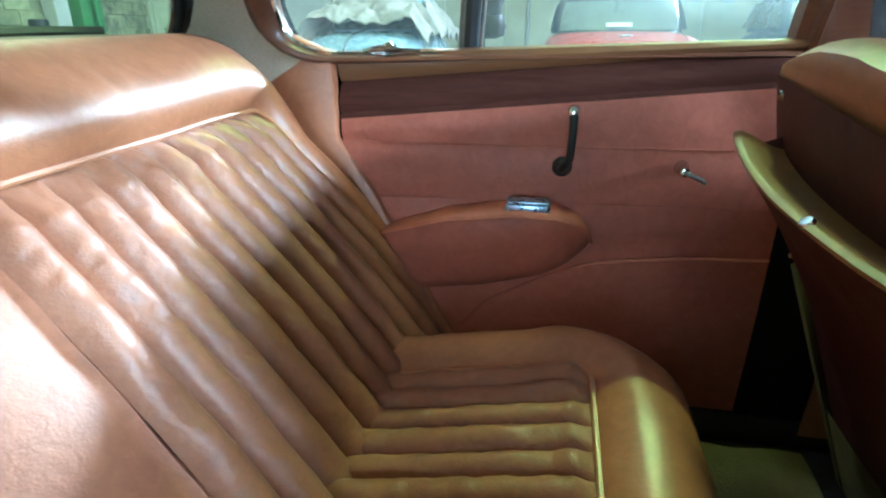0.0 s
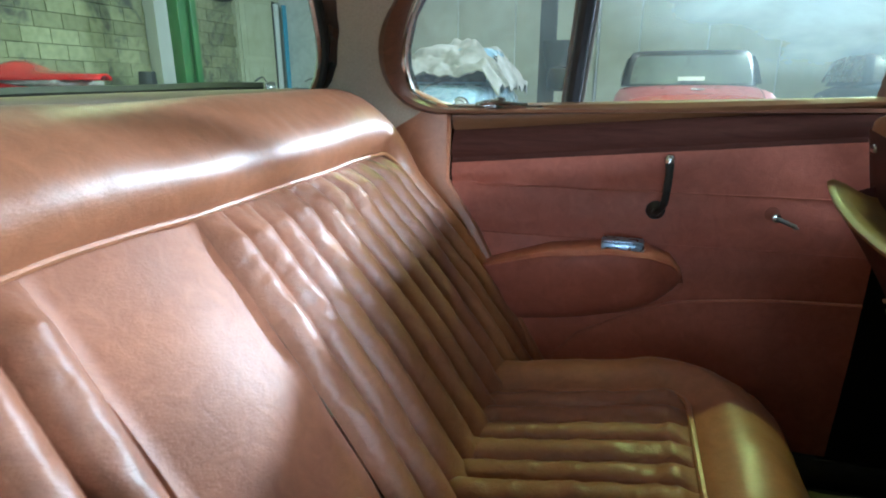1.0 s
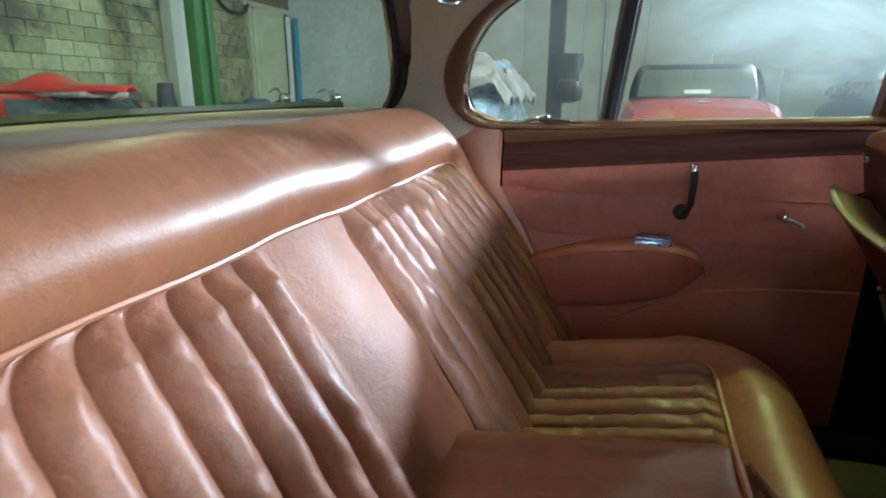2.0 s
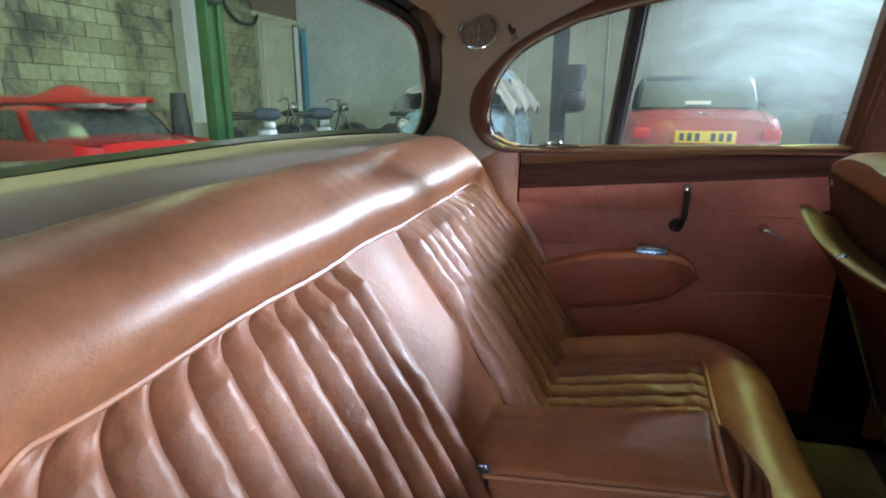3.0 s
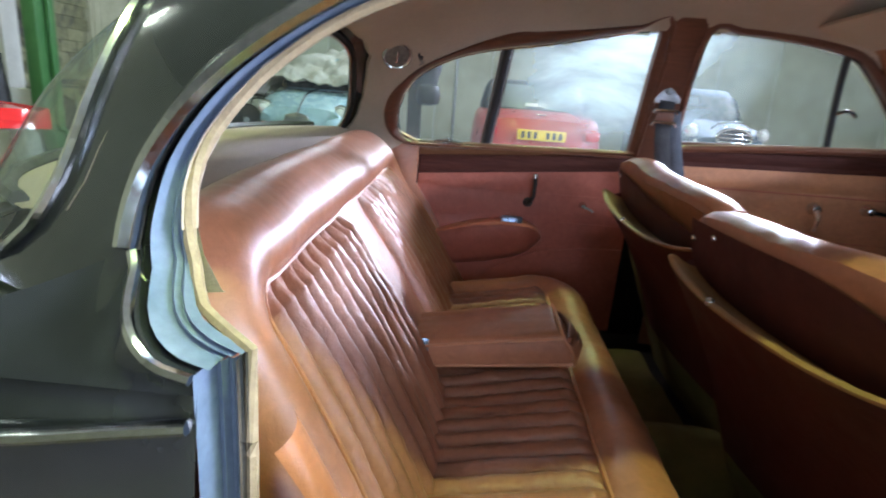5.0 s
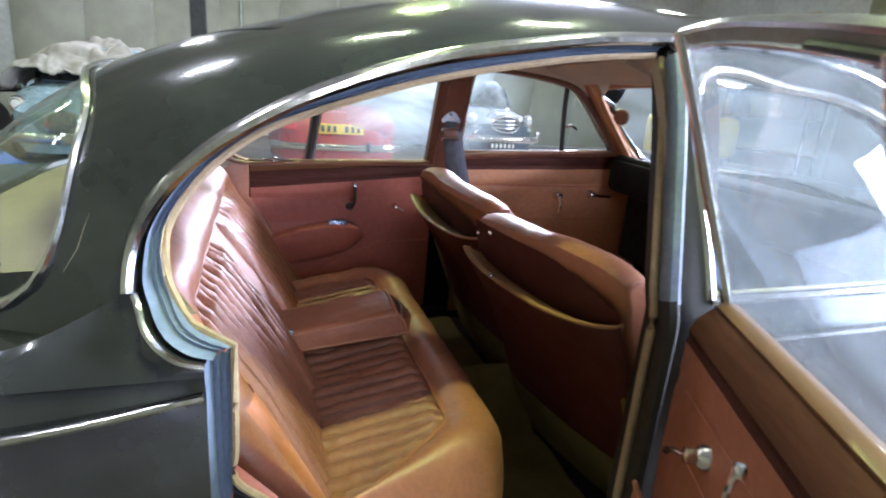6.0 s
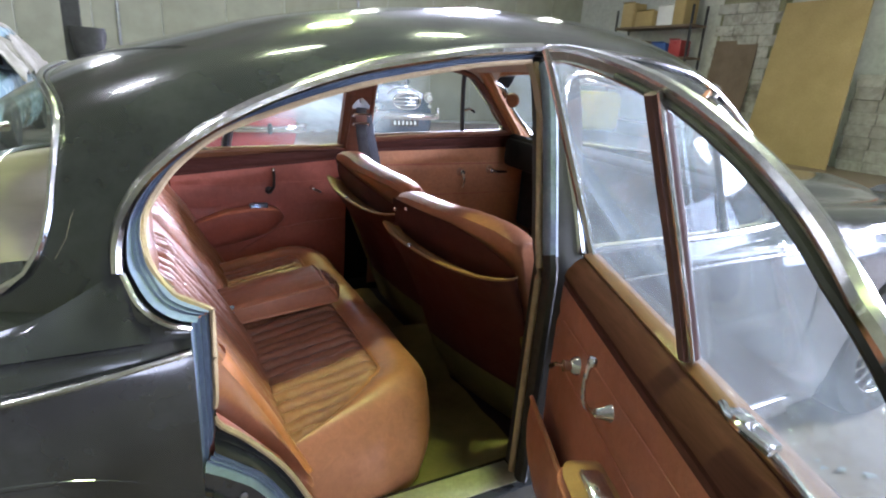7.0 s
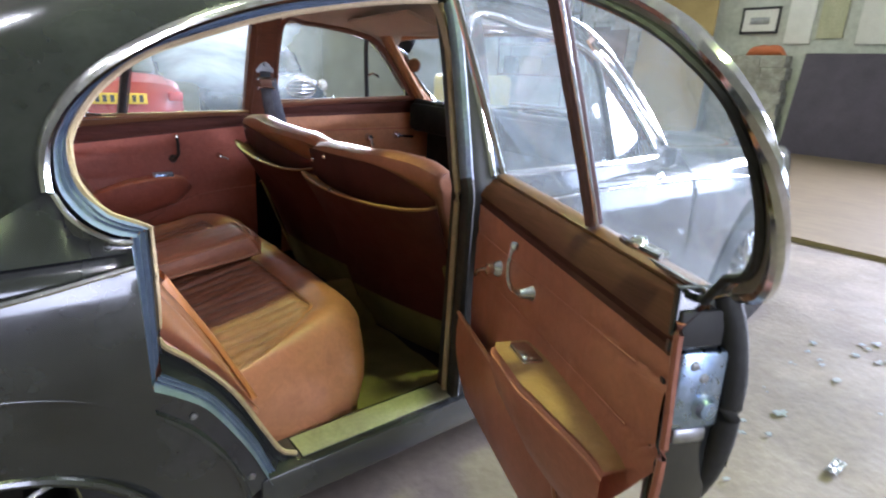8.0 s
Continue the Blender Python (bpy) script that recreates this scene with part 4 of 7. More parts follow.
bench = thing("rear_bench_seat", "tan leather rear bench seat with fluted, creased panels", "car seat")
part("near_back_panel", fluted_panel(lambda s: corner_y(s, -1, 0.065), lambda s: -0.070 - 0.02 * (1 - s), 11, 3.0, 0.026), LEATHER_B, bench, "fluted tan leather backrest panel")
part("far_back_panel", fluted_panel(lambda s: 0.096 + 0.01 * (1 - s), lambda s: corner_y(s, 1, 0.045), 11, 7.0, 0.020), LEATHER_B, bench, "fluted tan leather backrest panel")
rows = []
for j in range(40):
    s = -0.05 + 1.07 * j / 39
    rows.append([back_at(y, s, -0.009 + 0.010 * math.sin(math.pi * (i / 23)) + 0.012 * max(0, 1 - min(i, 23 - i) / 1.5) - 0.012 * max(0, 1 - min(i, 23 - i) / 0.6) + 0.003 * wob(y, s, 1, 7)) for i, y in enumerate(np.linspace(-0.080, 0.106, 24))])
part("centre_back_panel", grid(rows), LEATHER_C, bench, "plain tan leather centre panel behind the armrest")

# the border: over the top as a thick roll, down the sides as bolsters
TOP_ROLL = [(0, 0), (0.006, 0.012), (0.022, 0.027), (0.050, 0.031), (0.085, 0.020), (0.118, 0.0), (0.140, -0.030), (0.145, -0.075), (0.125, -0.13), (0.09, -0.18)]
SIDE_ROLL = [(0, 0), (0.010, 0.008), (0.026, 0.012), (0.045, 0.008), (0.062, -0.004), (0.076, -0.024), (0.085, -0.05), (0.088, -0.085), (0.086, -0.12), (0.08, -0.17)]
top_r, side_r = spline(TOP_ROLL, 26), spline(SIDE_ROLL, 26)
path = []
for s in np.linspace(-0.08, 0.86, 24):
    path.append((edge_y(s, -1), s, -1.0, 0.0, 0.0))
for k in range(1, 12):
    a = math.pi / 2 * k / 12
    path.append((edge_y(0.86, -1) + 0.065 * (1 - math.cos(a)), 0.86 + 0.14 * math.sin(a), -math.cos(a), math.sin(a), math.sin(a) ** 1.5))
for y in np.linspace(edge_y(0.86, -1) + 0.065, edge_y(0.86, 1) - 0.045, 180):
    dip = -0.022 * math.exp(-((y - 0.0) / 0.075) ** 4) * (1 if -0.2 < y < 0.2 else 0)
    path.append((y, 1.0 + 0.010 * wob(y, 1, 0, 6) - dip * 0.3, 0.0, 1.0, 1.0))
for k in range(1, 12):
    a = math.pi / 2 * (1 - k / 12)
    path.append((edge_y(0.86, 1) - 0.045 * (1 - math.cos(a)), 0.86 + 0.14 * math.sin(a), math.cos(a), math.sin(a), math.sin(a) ** 1.5))
for s in np.linspace(0.86, -0.08, 24):
    path.append((edge_y(s, 1), s, 1.0, 0.0, 0.0))
rows, pipe = [], []
for y, s, oy, os_, top in path:
    p = back_at(y, s, 0.0)
    o = Vector((0, oy, 0)) + UP * os_
    r = []
    for (a1, n1), (a2, n2) in zip(side_r, top_r):
        a, n = a1 + (a2 - a1) * top, n1 + (n2 - n1) * top
        q = p + o * a + OUT * n
        q += OUT * (0.0035 * wob(q.y, q.x, q.z, 9)) + o * (0.004 * wob(q.y, q.x + 5, q.z, 6))
        pinch = math.exp(-((a - 0.05) / 0.04) ** 2)
        q += (OUT + o) * (0.0016 * pinch * (abs(wob(q.y * 34 + 3 * a, a * 16, 7.0)) - 0.2) + 0.0003 * wob(q.y * 60, a * 30, s * 30))
        if q.z > 0.98 and abs(q.y) > 0.45:
            q.z -= 0.25 * (abs(q.y) - 0.45) ** 1.5
        lim = (side_y(q.x, max(q.z, 0.905)) if q.z > 0.88 else min(0.72, side_y(q.x, 0.905) + 0.02)) - 0.045
        q.y = max(-lim, min(lim, q.y))
        r.append(q)
    rows.append(r)
    pipe.append(p + OUT * 0.004)
part("top_roll", grid(rows), LEATHER, bench, "thick smooth tan leather roll round the backrest")
part("piping", tube(pipe, 0.0032, 6), PIPING, bench)

# seat cushion
def cushion_z(x, y):
    return 0.498 + 0.058 * min(1, max(0, (x - 0.12) / 0.29)) + 0.004 * wob(x, y, 4, 6)


def near_edge(x):
    """Near edge of the fluted cushion panel: the border narrows to the rear."""
    return -0.472 - 0.155 * min(1.0, max(0.0, (0.40 - x) / 0.24)) ** 0.85


rows = []
PITCH = 0.0405
ys = np.arange(-0.64, 0.4401, PITCH / 9)
for j in range(67):
    x = 0.10 + 0.315 * j / 66
    r = []
    for y0 in ys:
        y = max(y0, near_edge(x) - 0.0002 * (y0 + 0.64)) + 0.003 * wob(y0 * 24, x * 6, 9.0)
        u = (0.44 - y0) / PITCH
        k = math.floor(u)
        a = abs(math.sin(math.pi * u)) ** 0.42
        e = min(1.0, (0.418 - x) / 0.03) * min(1.0, max(0.0, (y0 - near_edge(x)) / 0.02))
        r.append((x, y, cushion_z(x, y) - 0.004 + a * e * (0.020 * (0.85 + 0.4 * wob(k * 3.3, 5, 0)) + 0.0035 * wob(k * 2.0, x * 26, u) + 0.0030 * wob(k * 4.0, x * 70, u * 1.5))))
    rows.append(r)
cushion = part("cushion_panel", grid(rows), LEATHER_B, bench, "fluted tan leather seat cushion")
FRONT_R = spline([(0, 0), (0.012, 0.013), (0.045, 0.026), (0.080, 0.018), (0.110, -0.008), (0.126, -0.042), (0.128, -0.066), (0.133, -0.090), (0.132, -0.14), (0.118, -0.19), (0.09, -0.26)], 34)
SIDE_C = spline([(0, 0), (0.015, 0.014), (0.048, 0.024), (0.080, 0.016), (0.104, -0.010), (0.120, -0.045), (0.128, -0.072), (0.142, -0.098), (0.158, -0.135), (0.168, -0.185), (0.160, -0.25)], 34)
path = []
for x in np.linspace(0.10, 0.37, 24):
    path.append((x, near_edge(x), 0.0, -1.0))
for k in range(1, 10):
    a = math.pi / 2 * k / 10
    path.append((0.37 + 0.045 * math.sin(a), -0.487 + 0.045 * (1 - math.cos(a)), math.sin(a), -math.cos(a)))
for y in np.linspace(-0.442, 0.395, 60):
    path.append((0.415, y, 1.0, 0.0))
for k in range(1, 10):
    a = math.pi / 2 * (1 - k / 10)
    path.append((0.37 + 0.045 * math.sin(a), 0.44 - 0.045 * (1 - math.cos(a)), math.sin(a), math.cos(a)))
for x in np.linspace(0.37, 0.10, 18):
    path.append((x, 0.44, 0.0, 1.0))
rows, pipe = [], []
for x, y, ox, oy in path:
    w = ox ** 2
    r = []
    for (a1, n1), (a2, n2) in zip(SIDE_C, FRONT_R):
        a1 *= (0.652 - abs(near_edge(x))) / 0.172 if y < -0.4 else 1.0
        a, n = a1 + (a2 - a1) * w, n1 + (n2 - n1) * w
        qx, qy = x + ox * a, y + oy * a
        fold = 0.0022 * (abs(wob(qx * 42 * (1 - w) + qx * 5 * w, qy * 42 * w + qy * 5 * (1 - w), n * 9)) - 0.2) * min(1.0, a / 0.02) * (n > -0.1)
        r.append((qx + ox * fold, qy + oy * fold, cushion_z(x, y) + n + fold + 0.004 * wob(qx, qy, n * 3, 11) + 0.002 * wob(qx, qy, n, 40)))
    rows.append(r)
    pipe.append((x, y, cushion_z(x, y) + 0.003))
part("cushion_border", grid(rows), LEATHER, bench, "smooth tan leather cushion border, rolled over the front")
part("cushion_piping", tube(pipe, 0.004, 6), PIPING, bench)
bol_o = spline([(0.010, -0.702, 0.792), (0.044, -0.700, 0.734), (0.089, -0.700, 0.652), (0.129, -0.698, 0.568), (0.165, -0.690, 0.490)], 30)
bol_i = spline([(0.013, -0.644, 0.806), (0.050, -0.642, 0.727), (0.098, -0.642, 0.632), (0.138, -0.642, 0.545), (0.176, -0.640, 0.462)], 30)
part("side_bolster", grid([[Vector(a) * (1 - f) + Vector(b) * f + Vector((0.012, -0.004, 0.004)) * math.sin(math.pi * min(1.0, f * 1.1 + 0.02)) ** 0.7 for f in np.linspace(0.0, 0.9, 12)] for a, b in zip(bol_o, bol_i)], ), LEATHER_O, bench, "tan leather bolster beside the backrest, orange light in its colour")
part("seat_base", box((0.30, 0.0, 0.33), (0.38, 1.18, 0.12), 0.02), LEATHER_T, bench)
bench.matrix_world = CAR

arm = thing("armrest", "tan leather centre armrest folded down over the bench", "armrest")
ARM_SEC = spline([(0.06, 0.0), (0.012, 0.04), (0.0, 0.12), (-0.012, 0.45), (-0.006, 0.80), (0.004, 0.90), (0.035, 0.97), (0.12, 1.03), (0.35, 1.10), (0.60, 1.11), (0.85, 1.06), (0.96, 0.97), (0.995, 0.85), (1.0, 0.45), (0.985, 0.10), (0.93, 0.0)], 54)
arm_near = lambda x: -0.090 - 0.115 * (x - 0.10)
arm_far = lambda x: 0.072 - 0.115 * (x - 0.10)
arm_top = lambda x: 0.612 + 0.225 * (x - 0.11)
arm_low = lambda x: 0.552 + 0.165 * (x - 0.115)


def arm_point(x, u, w):
    """On the armrest's section at x: u across from the near side, w up from its underside."""
    return (x, arm_near(x) + (arm_far(x) - arm_near(x)) * u, arm_low(x) + (arm_top(x) - arm_low(x)) * w)


rows = []
for f in [*np.linspace(0, 0.93, 24), 0.955, 0.975, 0.99, 1.0, 1.0]:
    k = 1.0 if f < 0.95 else math.sqrt(max(0.0, 1 - ((f - 0.93) / 0.0701) ** 2))
    if len(rows) == 28:
        k = 0.0
    r = []
    for u, w in ARM_SEC:
        w2 = 0.5 + (w - 0.5) * (0.72 + 0.28 * k if len(rows) < 28 else 0.3)
        u2 = 0.5 + (u - 0.5) * (0.90 + 0.10 * k if len(rows) < 28 else 0.4)
        x = 0.060 + (0.318 + 0.036 * (1 - w)) * f + (0.014 if len(rows) == 28 else 0.0)
        p = arm_point(x, u2, w2)
        r.append((p[0], p[1], p[2] + 0.0025 * wob(x, u, w, 9)))
    rows.append(r)
bm = grid(rows, False, True)
bm.verts.ensure_lookup_table()
bm.faces.new([bm.verts[k] for k in range(54)])
bm.faces.new([bm.verts[28 * 54 + k] for k in range(54)])
part("pad", bm, LEATHER, arm, "smooth tan leather armrest pad")
for u, w in ((-0.012, 0.86), (-0.004, 0.10)):
    part("piping", tube([arm_point(x, u, w) for x in np.linspace(0.075, 0.372 + 0.035 * (1 - w), 16)], 0.0036, 6), PIPING, arm)
part("front_piping", tube(spline([arm_point(0.405, 0.0, 0.06), arm_point(0.398, -0.012, 0.45), arm_point(0.379, -0.006, 0.84), arm_point(0.372, 0.10, 1.03), arm_point(0.371, 0.5, 1.10), arm_point(0.372, 0.92, 1.0)], 24), 0.0036, 6), PIPING, arm)
for k in range(3):
    part("front_fold", tube(spline([arm_point(0.402 - 0.006 * k, 0.06, 0.30 + 0.22 * k), arm_point(0.424 - 0.012 * k, 0.45, 0.40 + 0.2 * k), arm_point(0.408 - 0.010 * k, 0.9, 0.34 + 0.2 * k)], 14), 0.0065, 8, flat=(0.6, 1.0)), LEATHER_B, arm)
hinge = part("hinge_plate", box((0.090, -0.0915, 0.603), (0.046, 0.004, 0.030), 0.0012), BLUE_STEEL, arm, "blued steel hinge plate")
part("screw", lathe([(0.0, 0.003), (0.005, 0.002), (0.006, 0.0)], 12, pose(0.096, -0.094, 0.603, 90)), DARK, hinge)
arm.matrix_world = CAR

# side trim beside the bench, near side
side = thing("side_trim_panel", "pale red-brown leather trim panel beside the rear bench", "trim panel")
part("panel", slab([(-0.012, 0.70), (-0.012, 0.885), (-0.06, 0.885), (-0.06, 0.70), (0.02, 0.55), (0.12, 0.36), (0.22, 0.35), (0.17, 0.44), (0.11, 0.555), (0.035, 0.645)], 0.03, "y", -0.715, 0.004), LEATHER_R, side)
side.matrix_world = CAR
side2 = thing("side_trim_panel", "tan leather trim panel between the bench and the far door", "trim panel")
part("panel", slab([(-0.005, 0.80), (-0.002, 0.935), (-0.05, 0.955), (-0.13, 0.99), (-0.2, 0.93), (-0.08, 0.78), (0.05, 0.55), (0.16, 0.40), (0.22, 0.40), (0.15, 0.52), (0.05, 0.72)], 0.03, "y", 0.655, 0.006), LEATHER, side2)
side2.matrix_world = CAR

# ---- front seats ----
def front_seat(x0, yc, half, yaw, bulge, dip, outer, reach, crest, hump, studs, label):
    """A front seat seen from behind; outer is the side (+1 or -1) that faces its door."""
    seat = thing("front_seat", label, "car seat", "front seats")

    def at(v, x, z):
        return (x + 0.018 * v * v, half * v, z)

    def back_x(z):
        """The rear face: nearly upright under the roll, leaning forward below."""
        return 0.014 + 0.20 * max(0.0, 0.925 - max(z, 0.84)) + 0.40 * max(0.0, 0.84 - z)
    mid = lambda z: back_x(z) + 0.060
    prof = spline([(0.26, 0.30), (0.205, 0.42), (0.136, 0.60), (0.078, 0.75), (0.046, 0.83), (0.028, 0.89), (0.012, 0.918), (0.014, 0.936), (0.030, 0.947), (0.052, 0.950), (0.085, 0.944), (0.115, 0.915), (0.150, 0.84), (0.25, 0.65), (0.35, 0.42)], 60)
    end = lambda v: (1 - abs(v) ** 8) ** 0.5
    fall = lambda v, z: 0.026 * abs(v) ** 7 * max(0.0, (z - 0.70) / 0.24)
    rows = []
    for v in np.sin(np.linspace(-math.pi / 2, math.pi / 2, 48)):
        e = 0.62 + 0.38 * end(v)
        rows.append([at(v, mid(z) + (x - mid(z)) * e, z - fall(v, z) + hump(v) * max(0.0, min(1.0, (z - 0.90) / 0.04)) + 0.002 * wob(v * 3, z, x, 5)) for x, z in prof])
    part("squab", grid(rows), LEATHER, seat, "tan leather squab with a rounded top roll")
    for vv in (-1, 1):
        part("squab_side", grid([[at(vv * (1.0 + 0.02 * (1 - f)), mid(z) + (x - mid(z)) * 0.62 * f, z - fall(1, z)) for x, z in prof] for f in (1.0, 0.8, 0.4, 0.0)]), LEATHER, seat)
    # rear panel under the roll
    part("back_panel", grid([[at(v, back_x(z) - 0.004, z) for z in np.linspace(0.33, crest(v), 30)] for v in np.linspace(-0.98 if outer < 0 else -0.96, 0.86 if outer > 0 else 0.96, 40)]), LEATHER_S, seat, "dark red leather back panel, deepened for shade")
    # map pocket that gapes, its lip curved out from the back
    rows, lip, inner = [], [], []
    for k in np.sin(np.linspace(-math.pi / 2, math.pi / 2, 44)):
        v = reach[0] * k + reach[1]
        b = max(0.0, 1 - abs(k) ** 2.4) ** 0.55
        zt = 0.842 - dip * b + 0.006 * v
        b = b if k < 0 else 1 - 0.22 * k ** 3
        r = []
        for f in np.linspace(0, 1, 16):
            z = 0.56 + (zt - 0.56) * f
            r.append(at(v, back_x(z) - 0.007 - bulge * b * f ** 1.7, z))
        rows.append(r)
        lip.append(r[-1])
        inner.append(at(v, back_x(zt) - 0.003, zt))
    # gusset at the inner end, from the lip back to the panel
    rows.append([at(v + 0.012, back_x(0.56 + (zt - 0.56) * f) - 0.004 - (bulge * b * f ** 1.7 + 0.003) * 0.55, 0.56 + (zt - 0.56) * f - 0.012 * f) for f in np.linspace(0, 1, 16)])
    rows.append([at(v + 0.006, back_x(0.56 + (zt - 0.56) * f) - 0.004, 0.56 + (zt - 0.56) * f) for f in np.linspace(0, 1, 16)])
    pocket = part("map_pocket", grid(rows), LEATHER_S, seat, "dark red leather map pocket, gaping open, deepened for shade")
    part("pocket_edge", grid([[p, (p[0] - 0.002, p[1], p[2] + 0.005), (p[0] + 0.003, p[1], p[2] + 0.008), (p[0] + 0.007, p[1], p[2] + 0.008), (p[0] + min(0.022, 0.36 * (q[0] - p[0]) + 0.002), p[1], p[2] + 0.002)] for p, q in zip(lip, inner)]), LEATHER_T, pocket, "leather pocket edge, yellow light in its colour")
    part("pocket_lining", grid([[(p[0] + 0.002 + min(0.020, 0.34 * (q[0] - p[0])) + g_ * (q[0] - p[0]) * 0.80, p[1], p[2] + 0.002 - 0.022 * math.sin(math.pi / 2 * g_) * (q[0] - p[0]) / (bulge + 0.004)) for g_ in np.linspace(0, 1, 8)] for p, q in zip(lip, inner)]), LEATHER_T, pocket, "lining inside the pocket, yellow light in its colour")
    part("seat_cushion", box((0.55, 0, 0.45), (0.50, half * 1.85, 0.16), 0.05, None, 4), LEATHER, seat)
    part("seat_base", box((0.52, 0, 0.32), (0.5, half * 1.6, 0.12), 0.01), DARK, seat)
    # carpet low on the back and round the outer side
    part("lower_carpet", grid([[at(v, back_x(z) - 0.009, z) for z in np.linspace(0.27, 0.43, 6)] for v in np.linspace(-0.9, 0.9, 12)]), CARPET, seat, "olive carpet on the lower seat back")
    part("side_carpet", join_bm(grid([[at(outer * 1.035, back_x(z) + d, z + 0.10 * d) for z in np.linspace(0.27, 0.655, 8)] for d in np.linspace(0.010, 0.20, 6)]),
                                grid([[at(outer * (1.035 - 0.13 * k), back_x(z) + 0.010 - 0.021 * min(1.0, 2 * k), z) for z in np.linspace(0.27, 0.655, 8)] for k in np.linspace(0, 1, 5)])), CARPET, seat, "olive carpet on the seat's outer side")
    part("side_piping", tube([at(outer * 1.038, back_x(0.66) + d, 0.66 + 0.10 * d) for d in np.linspace(-0.005, 0.16, 8)], 0.0035, 6), PIPING, seat)
    for v, z in studs:
        part("stud", lathe([(0.0, 0.006), (0.005, 0.004), (0.007, 0.0)], 12, Matrix.Translation(at(v, back_x(z) - 0.003, z)) @ pose(0, 0, 0, 0, -90, 0)), CHROME, seat)
    k = 24 if outer > 0 else 27
    part("lip_stud", lathe([(0.0, 0.005), (0.006, 0.004), (0.008, 0.0)], 12, Matrix.Translation((lip[k][0] + 0.004, lip[k][1], lip[k][2] + 0.006)) @ pose(0, 0, 0, 0, -35, 0)), CHROME, pocket)
    seat.matrix_world = CAR @ pose(x0, yc, 0, 0, 0, yaw)
    return seat


front_seat(0.600, 0.285, 0.310, 4, 0.068, 0.036, 1, (0.87, -0.09), lambda v: 0.922 - 0.084 * ((1 - v) / 2) ** 1.15, lambda v: 0.012 * math.exp(-((v - 0.45) / 0.3) ** 2) - 0.006 * max(0.0, min(1.0, 0.5 - v)), ((0.80, 0.895),), "tan leather front passenger seat, its map pocket gaping open")
front_seat(0.598, -0.370, 0.262, 11.5, 0.064, 0.026, -1, (0.955, -0.05), lambda v: 0.921 - 0.072 * max(0.0, -v) ** 2.1, lambda v: 0.008 * math.exp(-((v + 0.4) / 0.4) ** 2), ((0.93, 0.885), (0.66, 0.905)), "tan leather front driver's seat, lit along its top roll")

# ---- rear doors ----
FRAME_OUT = [(-0.075, 0.930), (-0.118, 0.948), (-0.153, 0.985), (-0.174, 1.035), (-0.177, 1.085), (-0.155, 1.130), (-0.105, 1.163), (-0.035, 1.193), (0.07, 1.229), (0.19, 1.263), (0.33, 1.293), (0.479, 1.318), (0.60, 1.334), (0.74, 1.345)]
FRAME_IN = [tuple(p) for p in offset2(spline(FRAME_OUT, 40), -0.022)]
GLASS_IN = [(0.725, 0.908), (0.725, 1.330)] + FRAME_IN[::-1][1:-1:3] + [(-0.04, 0.920), (0.02, 0.908)]


